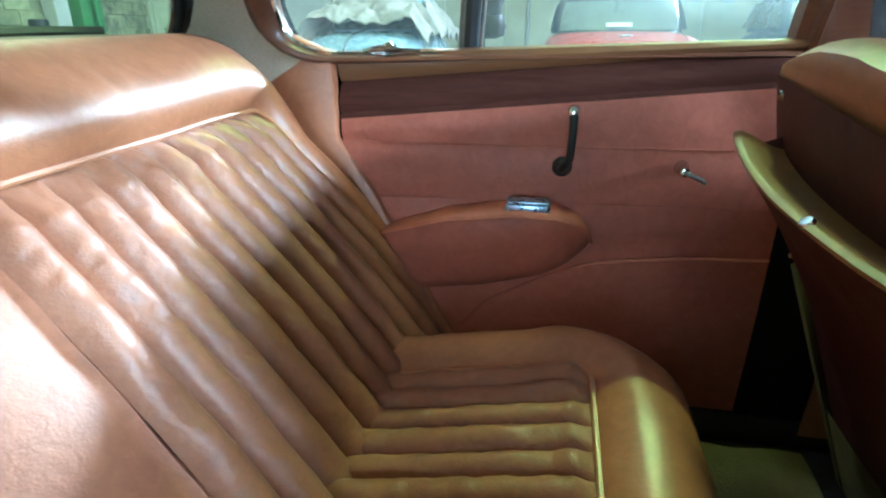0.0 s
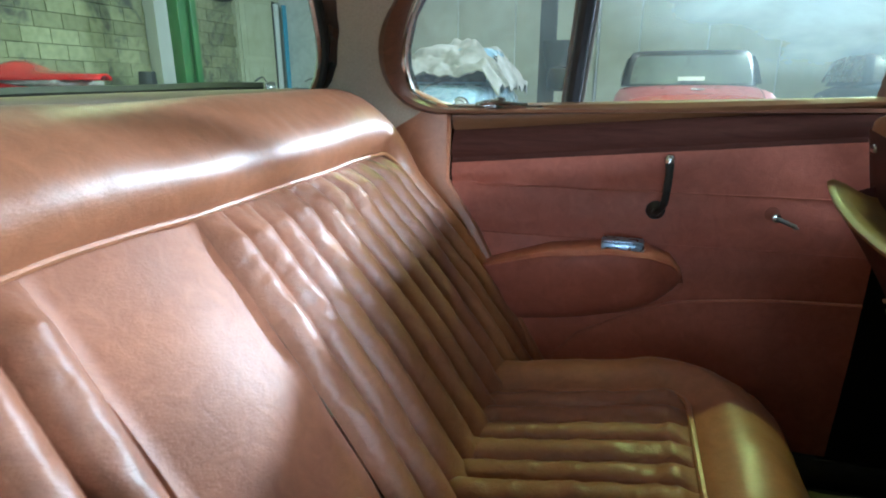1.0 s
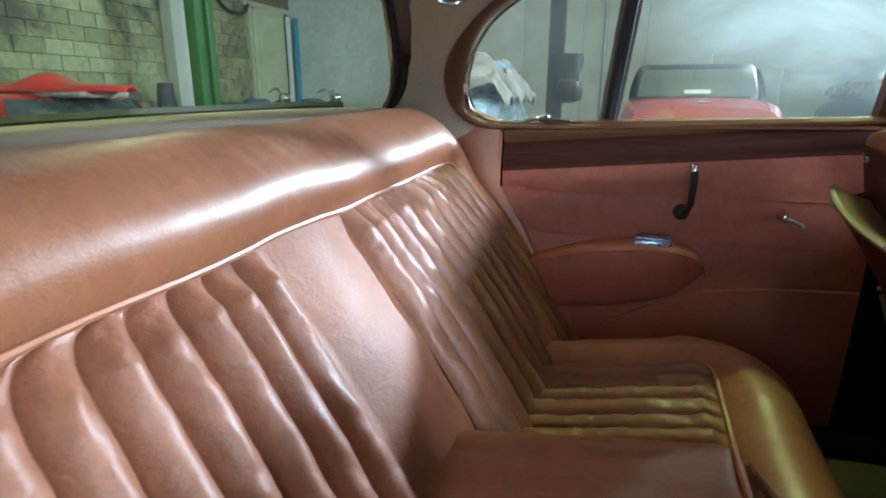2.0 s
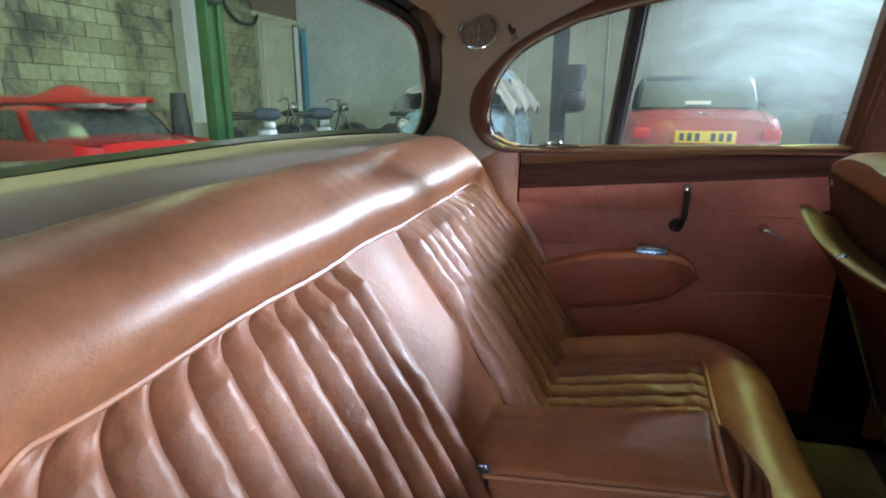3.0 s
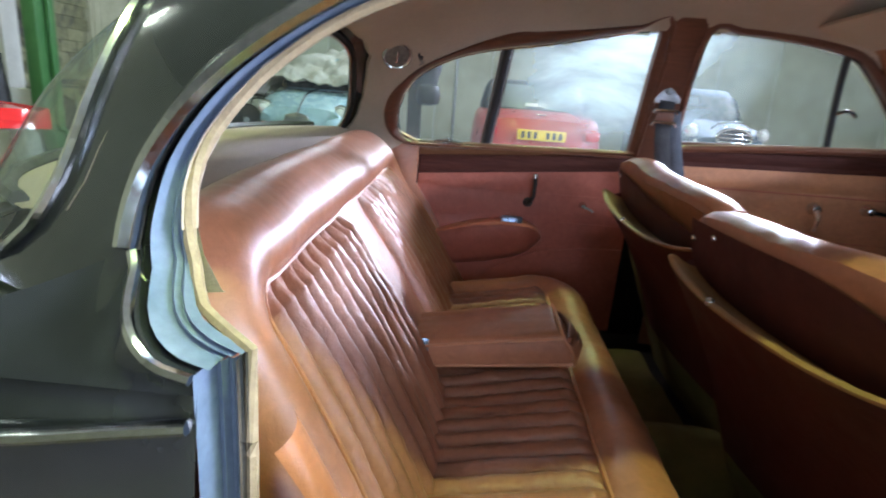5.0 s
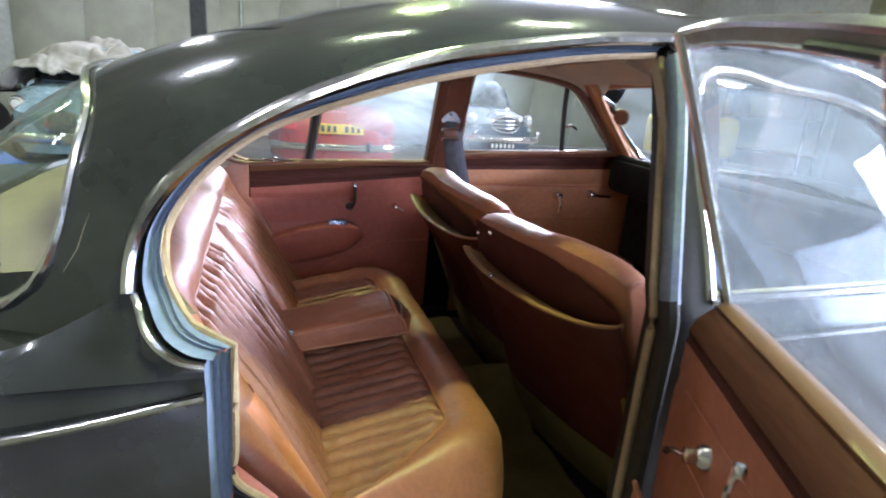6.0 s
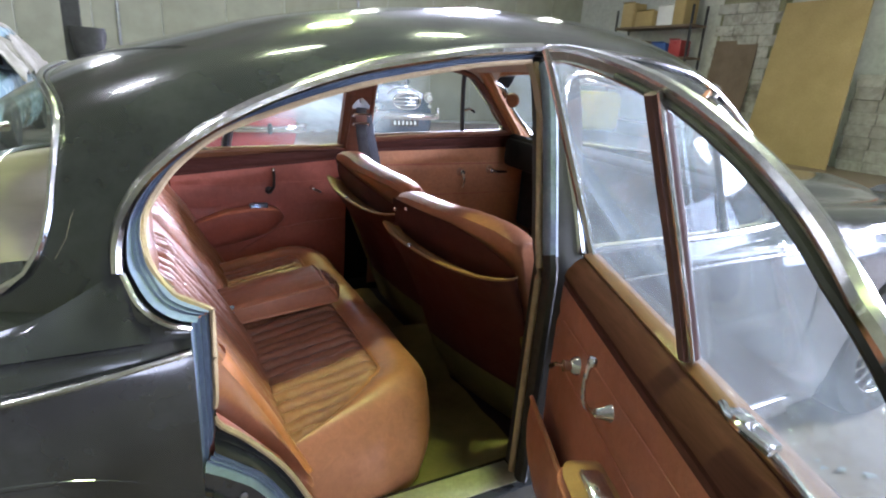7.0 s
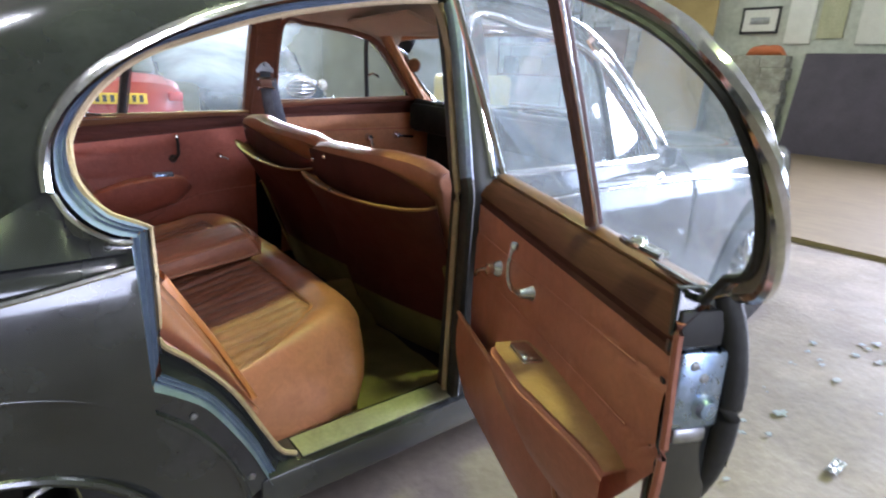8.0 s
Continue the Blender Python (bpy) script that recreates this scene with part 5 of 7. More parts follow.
def rear_door(s, label):
    door = thing("car_door", label, "car door", "rear doors of the saloon")
    # Open door takes the lit copy of the door hide.
    HIDE = LEATHER_N if s < 0 else LEATHER_R
    def Y(x, z, d=0.0):
        if z <= 0.9:
            return s * (0.752 - d)
        flat = side_y(x, 1.15) - 0.37 * (z - 1.15) if s < 0 and z > 1.15 else 0.0
        return s * (max(side_y(x, z), flat) - d)

    g = np.array(GLASS_IN) if s < 0 else np.array(FAR_REAR)
    # panes and bar
    for name, lo, hi in (("window_pane", 0.246 if s < 0 else 0.222, 0.73), ("quarter_pane", -0.2, 0.25 if s < 0 else 0.222)):
        bm = grid([[(x, Y(x, z, 0.014 if s > 0 else 0.004), z) for z in np.linspace(0.905, 1.335, 28)] for x in np.linspace(max(lo, -0.07 if s > 0 else -0.165), hi, 34)])
        bmesh.ops.delete(bm, geom=[f for f in bm.faces if not inside((f.calc_center_median().x, f.calc_center_median().z), g)], context="FACES")
        part(name, bm, GLASS_D if s < 0 else GLASS, door, "smeared window glass").visible_shadow = False
    top = 1.262 if s < 0 else 1.232
    bx, lean = (0.272, -0.12) if s < 0 else (0.209, 0.125)
    bar = part("glass_bar", tube([(bx + lean * (z - 0.925), Y(0.236, z, 0.012), z) for z in np.linspace(0.925, top, 14)], 0.014, 8, flat=(0.9, 1.1), ref=(0, 1, 0)), BAR if s < 0 else DARK, door, "narrow bar between the panes")
    for dx in (-0.016, 0.016):
        part("bar_edge", tube([(bx + dx + lean * (z - 0.925), Y(0.236, z, 0.016), z) for z in np.linspace(0.925, top, 14)], 0.0035, 6), CHROME if s < 0 else BRONZE, bar)
    loop = even(np.vstack([spline(g, 130), [g[0]]]), 110)
    if s < 0:
        fo = spline(FRAME_OUT, 90)
        fr = part("window_frame", grid([[(a[0], Y(*a, -0.002), a[1]), (0.6 * a[0] + 0.4 * b[0], Y(*a, -0.004), 0.6 * a[1] + 0.4 * b[1]), (b[0], Y(*b, 0.0), b[1]), (b[0], Y(*b, 0.006), b[1]), (a[0], Y(*a, 0.008), a[1])]
                                        for a, b in zip(fo, offset2(fo, -0.021))], False, True), BRONZE, door, "bronzed metal window frame with a bright edge")
        part("bright_edge", tube([(x, Y(x, z, 0.002), z) for x, z in spline(FRAME_OUT, 80)], 0.0075, 8), CHROME, fr)
        inner = [p for p in offset2(fo, -0.018)][:62]
        part("frame_rubber", tube([(0.01, -0.712, 0.896), (-0.025, Y(0, 0.91, 0.018), 0.905)] + [(p[0], Y(p[0], max(p[1], 0.901), 0.009), p[1]) for p in inner], 0.005, 8), RUBBER, fr, "black rubber inside the window frame")
        part("front_edge", tube([(0.735, Y(0.7, z, 0.006), z) for z in np.linspace(0.905, 1.345, 16)], 0.010, 8), CHROME, fr)
        part("glass_channel", tube([(x, Y(x, z, 0.006), z) for x, z in loop], 0.004, 6, closed=True), CHROME, fr)
    else:
        big = [(0.70, 0.925), (0.70, 1.312)] + [(x, z + d) for (x, z), d in zip(FAR_REAR[2:6], (0.018, 0.028, 0.040, 0.046))] + [(0.036, 1.180), (-0.046, 1.124), (-0.102, 1.058), (-0.112, 0.988), (-0.082, 0.938), (-0.03, 0.918)]
        big = even(np.vstack([spline(big, 130), [big[0]]]), 110)
        rows = []
        for a, b in zip(big[:-1], loop[:-1]):
            rows.append([(a[0] * (1 - f) + b[0] * f, Y(a[0] * (1 - f) + b[0] * f, max(0.901, a[1] * (1 - f) + b[1] * f), d), a[1] * (1 - f) + b[1] * f) for f, d in ((0, 0.030), (0.1, 0.044), (0.4, 0.056), (0.75, 0.052), (0.97, 0.040), (1.0, 0.012))])
        part("window_frame", grid(rows, True), WOOD_M, door, "varnished wooden window frame")
        part("glass_edge", tube([(x, Y(x, z, 0.036), z) for x, z in loop], 0.004, 6, closed=True), CHROME, door)
    # wooden capping under the glass, rising a little to the front
    capx = np.linspace(-0.015 if s < 0 else 0.0, 0.735 if s < 0 else 0.69, 24)
    low = -0.018 if s < 0 else -0.010
    rise_t, rise_b = (0.045, 0.045) if s < 0 else (0.066, 0.086)
    part("wood_capping", grid([[(x, s * y, z + (rise_t + (rise_b - rise_t) * min(1.0, max(0.0, (0.914 - z) / 0.08))) * x) for y, z in ((0.714, 0.912 + low), (0.704, 0.912 + low), (0.694, 0.905 + low), (0.685, 0.895 + low), (0.677, 0.885 + low), (0.671, 0.872 + low), (0.672, 0.850), (0.675, 0.841), (0.671, 0.833), (0.690, 0.822))] for x in capx]), WOOD, door, "dark dusty walnut capping under the window")
    strip = ((0.742, 0.922), (0.726, 0.926), (0.713, 0.923), (0.707, 0.918), (0.709, 0.908)) if s < 0 else ((0.705, 0.944), (0.690, 0.947), (0.680, 0.942), (0.675, 0.928), (0.677, 0.914), (0.686, 0.900))
    part("capping_strip", grid([[(x, s * y, z + low + (rise_t if s < 0 else 0.030 + 0.036 * (0.941 - z) / 0.036) * x) for y, z in strip] for x in capx]), WOOD_L, door, "lighter varnished strip along the capping")
    # leather panel
    rows = []
    for x in np.linspace(-0.015 if s < 0 else 0.0, 0.735 if s < 0 else 0.69, 44):
        zb = 0.335 if x > 0.24 else 0.335 + (0.24 - x) * 1.35
        r = []
        for f in np.linspace(0, 1, 26):
            z = zb + (0.832 + rise_b * x - zb) * f
            y = 0.672 - 0.006 * math.sin(math.pi * f) + 0.0025 * wob(x, z, s, 10)
            for seam in (0.797, 0.706):
                y += 0.006 * math.exp(-((z - seam) / 0.006) ** 2)
            r.append((x, s * y, z))
        rows.append(r)
    part("door_panel", grid(rows), HIDE, door, "red-brown leather door panel with stitched seams")
    for zs in (0.795, 0.704):
        part("seam", tube([(x, s * 0.6685, zs + 0.006 * x) for x in np.linspace(0.05, 0.685, 20)], 0.0015, 5), HIDE, door)
    # kidney-shaped arm rest, deep below; yellow tube light painted on the open door's top
    if s < 0:
        tops = [(0.035, 0.640), (0.05, 0.651), (0.10, 0.660), (0.18, 0.668), (0.32, 0.672), (0.38, 0.667), (0.405, 0.655), (0.418, 0.635), (0.422, 0.618)]
    else:
        tops = [(0.03, 0.630), (0.06, 0.648), (0.115, 0.668), (0.19, 0.692), (0.295, 0.706), (0.36, 0.703), (0.395, 0.690), (0.414, 0.666), (0.420, 0.648)]
    lows = [(0.0, 0.520), (0.15, 0.535), (0.25, 0.552), (0.335, 0.575), (0.38, 0.600), (0.408, 0.628), (0.420, 0.648)]
    arm_up = lambda x: float(np.interp(x, *zip(*tops)))
    arm_dn = lambda x: float(np.interp(x, *zip(*lows))) - (0.032 if s < 0 else 0.0)
    out_at = lambda x: (0.088 if s < 0 else 0.070) * min(1.0, max(0.0, (x + 0.03) / 0.25)) ** 0.6 * math.sqrt(max(0.0, 1 - max(0.0, (x - 0.33) / 0.092) ** 2)) + 0.002
    axs = np.concatenate([np.linspace(tops[0][0], 0.33, 26), 0.33 + 0.0895 * np.sin(np.linspace(0.1, math.pi / 2, 14))])
    rows = []
    for x in axs:
        d_, zu, zl = out_at(x), arm_up(x), arm_dn(x)
        rows.append([(x, s * (0.674 - d_ * d), zu - (zu - zl) * h + 0.0015 * wob(x, h, s, 14)) for d, h in ((0.0, -0.02), (0.5, -0.015), (0.88, 0.0), (0.97, 0.04), (1.0, 0.12), (0.97, 0.30), (0.86, 0.55), (0.66, 0.78), (0.36, 0.94), (0.0, 1.0))])
    part("door_armrest", grid(rows), HIDE, door, "deep padded leather armrest on the door")
    part("armrest_seam", tube([(x, s * (0.674 - out_at(x) * 0.99), arm_up(x) - 0.006) for x in axs], 0.0022, 6), HIDE, door)
    if s < 0:
        part("armrest_top", grid([[(x, s * (0.675 - d * 0.93 * out_at(x)), arm_up(x) + 0.0065) for d in np.linspace(0, 1, 6)] for x in axs]), LEATHER_T, door)
    za = arm_up(0.325) + 0.004
    # Far ashtray takes darker blue steel so it stays dim in shade.
    tray = part("ashtray", box((0.315, s * 0.637, za), (0.070, 0.040, 0.014), 0.004), CHROME if s < 0 else BLUE_STEEL, door, "chrome ashtray let into the armrest")
    part("ashtray_lid", box((0.315, s * 0.634, za + 0.009), (0.066, 0.030, 0.004), 0.0015), BLUE_STEEL if s > 0 else CHROME, tray)
    # pocket low on the door, its top edge rolled
    pocket_top = [(0.20, 0.44), (0.212, 0.495), (0.234, 0.533), (0.27, 0.556), (0.314, 0.568), (0.43, 0.580), (0.52, 0.586), (0.735, 0.590)] if s < 0 else [(0.20, 0.46), (0.25, 0.52), (0.335, 0.570), (0.407, 0.604), (0.478, 0.616), (0.562, 0.626), (0.69, 0.632)]
    rows = []
    for x in np.linspace(0.20, pocket_top[-1][0] - 0.004, 40):
        b = min(1.0, (x - 0.20) / 0.30) ** 0.6
        zt = float(np.interp(x, *zip(*pocket_top)))
        rows.append([(x, s * (0.672 - (0.040 if s < 0 else 0.014) * b * math.sin(math.pi * min(1.0, 0.06 + g_) * 0.62) - 0.003), 0.345 + (zt - 0.345) * g_) for g_ in np.linspace(0, 1, 14)])
    pk = part("door_pocket", grid(rows), HIDE, door, "leather pocket low on the door")
    part("pocket_edge", tube([r[-1] for r in rows], 0.0055 if s < 0 else 0.003, 6), LEATHER if s < 0 else HIDE, pk)
    # pull, handle, catch
    px_, pb_ = (0.379, 0.385) if s < 0 else (0.374, 0.364)
    # Far pull and lever use darker materials to hold the shade there.
    pull = part("door_pull", tube(spline([(px_, s * 0.624, 0.857), (px_ + 0.001, s * 0.619, 0.842), (px_, s * 0.616, 0.815), (px_ - 0.002, s * 0.620, 0.788), (pb_ - 0.001, s * 0.634, 0.771), (pb_, s * 0.655, 0.765)], 26), [0.005 if s < 0 else 0.007] * 3 + [0.0042 if s < 0 else 0.0062] * 19 + [0.006 if s < 0 else 0.008] * 4, 8), CHROME if s < 0 else RUBBER, door, "curved metal door pull")
    part("pull_base", lathe([(0.0, 0.030), (0.008, 0.028), (0.011, 0.014), (0.017, 0.0)], 18, pose(pb_, s * 0.672, 0.765, 90 * s)), CHROME if s < 0 else RUBBER, pull)
    part("pull_tip", lathe([(0.0, 0.010), (0.005, 0.009), (0.008, 0.004), (0.008, -0.004), (0.0, -0.008)], 14, pose(px_, s * 0.624, 0.857)), CHROME, pull)
    hx, hz = (0.564, 0.757) if s < 0 else (0.541, 0.770)
    hd = part("door_handle", tube(spline([(hx, s * 0.640, hz), (hx + 0.026, s * 0.632, hz - 0.010), (hx + (0.060 if s < 0 else 0.024), s * 0.634, hz - (0.032 if s < 0 else 0.012))], 10), [0.0042] * 7 + [0.0055, 0.0062, 0.005] if s < 0 else 0.0035, 8), CHROME if s < 0 else DULL, door, "small chrome door handle")
    part("handle_boss", lathe([(0.0, 0.036), (0.012, 0.032), (0.011, 0.018), (0.017, 0.012), (0.020, 0.0)] if s < 0 else [(0.0, 0.034), (0.007, 0.031), (0.008, 0.016), (0.010, 0.010), (0.012, 0.0)], 18, pose(hx, s * 0.672, hz, 90 * s)), CHROME, hd)
    ct = part("window_catch", join_bm(tube(spline([(0.045, s * 0.680, 0.936), (0.075, s * 0.668, 0.942), (0.105, s * 0.672, 0.938), (0.135, s * 0.682, 0.935)], 14), 0.0055, 7), box((0.09, s * 0.690, 0.933), (0.07, 0.02, 0.012), 0.004)), CHROME, door, "chrome quarter-window catch")
    part("catch_knob", lathe([(0.0, 0.014), (0.010, 0.011), (0.012, 0.0)], 14, pose(0.088, s * 0.676, 0.938)), CHROME, ct)
    # skin, edge, lock
    part("outer_skin", grid([[(x, s * (w + 0.002), z) for w, z in spline([(0.735, 0.285), (0.765, 0.48), (0.772, 0.62), (0.766, 0.75), (0.752, 0.84), (0.742, 0.905)], 20) if z > (0.29 if x > 0.21 else 0.29 + (0.21 - x) * 1.5)][-8:] for x in np.linspace(-0.02, 0.715, 40)]), PAINT, door)
    if s < 0:
        part("shut_face", slab([(-0.672, 0.60), (-0.672, 0.915), (-0.735, 0.915), (-0.755, 0.80), (-0.762, 0.66), (-0.75, 0.58)], 0.012, "x", -0.008, 0.003), PAINT, door)
        part("upper_shut_plate", box((-0.011, -0.706, 0.866), (0.006, 0.060, 0.045), 0.003), DARK, door, "dark grey metal above the lock")
        part("shut_edge_rubber", tube(spline([(0.0, -0.735, 0.905), (-0.006, -0.752, 0.86), (-0.008, -0.766, 0.78), (0.0, -0.764, 0.67), (0.05, -0.755, 0.56), (0.14, -0.745, 0.42), (0.21, -0.74, 0.32)], 40), 0.018, 10), RUBBER, door, "black rubber round the door's edge")
        part("rear_trim_edge", tube([(-0.016 - 0.004 * math.sin(20 * z), -0.676, z) for z in np.linspace(0.60, 0.875, 20)], 0.006, 6), HIDE, door)
        lock = part("door_lock", box((-0.012, -0.714, 0.788), (0.014, 0.066, 0.102), 0.006), BLUE_STEEL, door, "blued steel door lock")
        part("lock_pinion", lathe([(0.0, 0.012), (0.011, 0.011), (0.013, 0.004), (0.019, 0.0)], 18, pose(-0.018, -0.722, 0.766, 0, -90, 0)), BLUE_STEEL, lock)
        part("lock_cam", box((-0.014, -0.710, 0.728), (0.012, 0.048, 0.022), 0.006), DULL, lock)
        for z_ in (0.822, 0.805):
            part("lock_screw", lathe([(0.0, 0.004), (0.005, 0.003), (0.007, 0.0)], 12, pose(-0.018, -0.700 - 0.9 * (0.822 - z_), z_, 0, -90, 0)), DULL, lock)
    return door


near_door = rear_door(-1, "rear door standing open, red-brown leather panel and curved window frame")
HINGE = Vector((0.801, -0.748, 0.70))
near_door.matrix_world = CAR @ Matrix.Translation(HINGE + Vector((0, 0, 0.01))) @ Matrix.Rotation(radians(65.1), 4, Vector((-0.0287, 0.0473, 0.9985))) @ Matrix.Translation(-HINGE)
far_door = rear_door(1, "closed rear door with red-brown leather panel and walnut capping")
far_door.matrix_world = CAR

# far front door, closed, seen over the seats
fd = thing("car_door", "closed front door with tan leather panel and varnished capping", "car door")
cap_b = lambda x: 0.893 + 0.027 * x
part("door_panel", grid([[(x, 0.668 - 0.006 * math.sin(math.pi * f) + 0.002 * wob(x, f, 0, 9) + 0.006 * math.exp(-((f - 0.90) / 0.012) ** 2), 0.30 + (cap_b(x) + 0.006 - 0.30) * f) for f in np.linspace(0, 1, 40)] for x in np.linspace(0.80, 1.72, 40)]), LEATHER_F, fd, "tan leather door panel, lightened for windscreen light")
part("wood_capping", grid([[(x, y, cap_b(x) + z * (1 + 0.1 * x)) for y, z in ((0.735, 0.072), (0.70, 0.074), (0.685, 0.070), (0.674, 0.060), (0.668, 0.046), (0.672, 0.028), (0.676, 0.018), (0.670, 0.006), (0.690, 0.0))] for x in np.linspace(0.79, 1.62, 30)]), WOOD, fd, "varnished wooden capping under the window")
for z_ in (0.862, 0.715):
    part("seam", tube([(x, 0.6635, z_) for x in np.linspace(0.81, 1.6, 16)], 0.002, 5), LEATHER_R, fd)
win = part("window_winder", tube(spline([(1.26, 0.640, 0.822), (1.262, 0.628, 0.79), (1.258, 0.630, 0.755)], 10), 0.007, 8), CHROME, fd, "chrome window winder")
part("winder_boss", lathe([(0.0, 0.034), (0.013, 0.030), (0.016, 0.015), (0.022, 0.0)], 18, pose(1.26, 0.668, 0.822, 90)), CHROME, win)
hnd = part("door_handle", tube(spline([(1.425, 0.636, 0.829), (1.46, 0.630, 0.826), (1.51, 0.640, 0.822)], 10), 0.007, 8), CHROME, fd, "chrome door handle")
part("handle_boss", lathe([(0.0, 0.036), (0.012, 0.030), (0.014, 0.015), (0.022, 0.0)], 18, pose(1.425, 0.668, 0.829, 90)), CHROME, hnd)
part("window_frame", tube([(x, side_y(x, z, 0.040), z) for x, z in even(np.vstack([spline(FAR_FRONT, 70), [FAR_FRONT[0]]]), 80)], 0.013, 8, closed=True), WOOD_M, fd, "varnished wooden window frame")
part("vent_catch", tube(spline([(1.215, 0.60, 1.115), (1.235, 0.59, 1.125), (1.25, 0.59, 1.12), (1.27, 0.60, 1.11)], 10), 0.006, 7), CHROME, fd)
fd.matrix_world = CAR

# ---- workshop ----
X0, X1, Y0, Y1 = -7.6, 11.3, -8.8, 11.7


def structure(name, bm, mat, label, smooth=False):
    return tagged(part(name, bm, mat, None, label, smooth), label, name.split("_")[0], "", "structure")


ground = structure("ground", grid([[(x, y, GROUND + 0.006 * wob(x, y, 0, 1.3)) for y in np.linspace(Y0, Y1, 90)] for x in np.linspace(X0, X1, 90)]), CONCRETE, "worn dusty concrete workshop floor", True)
thicken(ground, 0.2, -1)
structure("outer_ground", box((0, 0, GROUND - 0.35), (400, 400, 0.1)), CONCRETE, "plain ground outside the workshop")
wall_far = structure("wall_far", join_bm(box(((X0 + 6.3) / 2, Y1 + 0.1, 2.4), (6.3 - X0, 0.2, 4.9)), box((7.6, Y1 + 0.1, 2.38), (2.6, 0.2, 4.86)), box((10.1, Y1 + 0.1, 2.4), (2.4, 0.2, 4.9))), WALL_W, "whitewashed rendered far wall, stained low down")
wall_rear = structure("wall_rear", box((X0 - 0.1, (Y0 + Y1) / 2, 3.0), (0.2, Y1 - Y0 + 0.4, 6.0)), MORTAR, "rear wall of painted concrete blocks")
wall_front = structure("wall_front", join_bm(box((X1 + 0.1, (Y1 - 1.15) / 2, 3.0), (0.2, Y1 + 1.15, 6.0)), box((X1 + 0.1, -3.0, 1.525), (0.2, 3.7, 3.05)), box((X1 + 0.1, -3.0, 5.325), (0.2, 3.7, 1.35)), box((X1 + 0.1, -4.925, 3.0), (0.2, 0.15, 6.0)), box((X1 + 0.1, -6.65, 4.75), (0.2, 3.3, 2.5)), box((X1 + 0.1, -8.6, 3.0), (0.2, 0.6, 6.0))), WALL_W, "stained cream front wall")
# Wall and opening are out of view; the opening is added for the fill.
wall_near = structure("wall_near", join_bm(box(((X0 - 0.85) / 2, Y0 - 0.1, 3.0), (-0.85 - X0, 0.2, 6.0)), box(((X1 + 1.65) / 2, Y0 - 0.1, 3.0), (X1 - 1.65, 0.2, 6.0)), box((0.4, Y0 - 0.1, 4.4), (2.5, 0.2, 3.2))), MORTAR, "unseen near wall with an opening added for the fill lamp")
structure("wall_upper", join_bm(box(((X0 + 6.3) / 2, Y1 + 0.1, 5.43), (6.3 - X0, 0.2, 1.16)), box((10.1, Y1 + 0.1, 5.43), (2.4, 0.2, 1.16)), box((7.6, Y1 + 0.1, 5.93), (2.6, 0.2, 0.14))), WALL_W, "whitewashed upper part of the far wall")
ceiling = structure("ceiling", box(((X0 + X1) / 2, (Y0 + Y1) / 2, 6.05), (X1 - X0 + 0.4, Y1 - Y0 + 0.4, 0.1)), ROOFING, "dull grey roof sheeting")
# Window out of view, added to house the key lamp.
structure("window_1", join_bm(*[box((6.325 + 0.6375 * k, Y1 + 0.1, 5.32), (0.05, 0.08, 1.0)) for k in range(5)], *[box((7.6, Y1 + 0.1, 4.835 + 0.50 * k), (2.6, 0.08, 0.05)) for k in range(3)]), WHITE, "unseen high window frame added round the key lamp")
# Out of view; added where the side glass must mirror a bright patch.
structure("window_2", join_bm(*[box((X1 + 0.1, -4.825 + 0.9125 * k, 3.85), (0.08, 0.05, 1.6)) for k in range(5)]), WHITE, "unseen window frame added round the front lamp")
# Unseen glowing sheet added behind the key lamp.
structure("backdrop_sky", box((7.6, Y1 + 1.2, 5.6), (6.0, 0.02, 4.0)), DAY, "added glow behind the key lamp's window")
# Unseen glowing sheet added behind the near opening.
structure("backdrop_lane", box((0.4, Y0 - 2.0, 2.0), (8.0, 0.02, 5.5)), DAY, "added glow behind the unseen near opening")
structure("backdrop_yard", box((X1 + 2.2, -5.0, 3.0), (0.02, 11.0, 8.0)), DAY, "bright daylight behind the open doorway")

# A fixture for every tube lamp, the added fill included.
for tx, ty, *_ in TUBES:
    fit = thing("ceiling_light", "hanging fluorescent batten light with a bare tube", "ceiling light", "ceiling lights")
    part("batten", box((tx, ty, CEIL - 0.20), (0.72, 0.10, 0.06), 0.008), WHITE, fit)
    part("tube", tube([(tx - 0.3, ty, CEIL - 0.265), (tx, ty, CEIL - 0.265), (tx + 0.3, ty, CEIL - 0.265)], 0.018, 10), TUBE, fit)
    for dx in (-0.28, 0.28):
        part("rod", tube([(tx + dx, ty, CEIL - 0.18), (tx + dx, ty, 6.0)], 0.006, 6), DARK, fit)

# panels and posts along the far wall
for k, x in enumerate(np.arange(-4.4, 11.0, 1.22)):
    w = 1.2
    tagged(part("wall_panel", box((x + 0.61, Y1 - 0.014, 1.95), (w, 0.022, 3.6), 0.004), PANEL_G, wall_far), "", "", "", "")
for x in (-0.3, 4.6):
    structure("wall_post", tube([(x, Y1 - 0.05, GROUND), (x, Y1 - 0.05, 6.0)], 0.03, 8), DULL, "thin steel conduit on the wall", True)


def steel_post(x, y, w, mat, label, h=6.0):
    p = thing("steel_post", label, "steel post")
    part("web", box((x, y, h / 2 + 0.05), (w, 0.03, h - 0.1)), mat, p)
    for d in (-1, 1):
        part("flange", box((x, y + d * 0.09, h / 2 + 0.05), (w, 0.03, h - 0.1)), mat, p)
    part("base_plate", box((x, y, GROUND + 0.012), (w + 0.12, 0.34, 0.024)), mat, p)
    return p


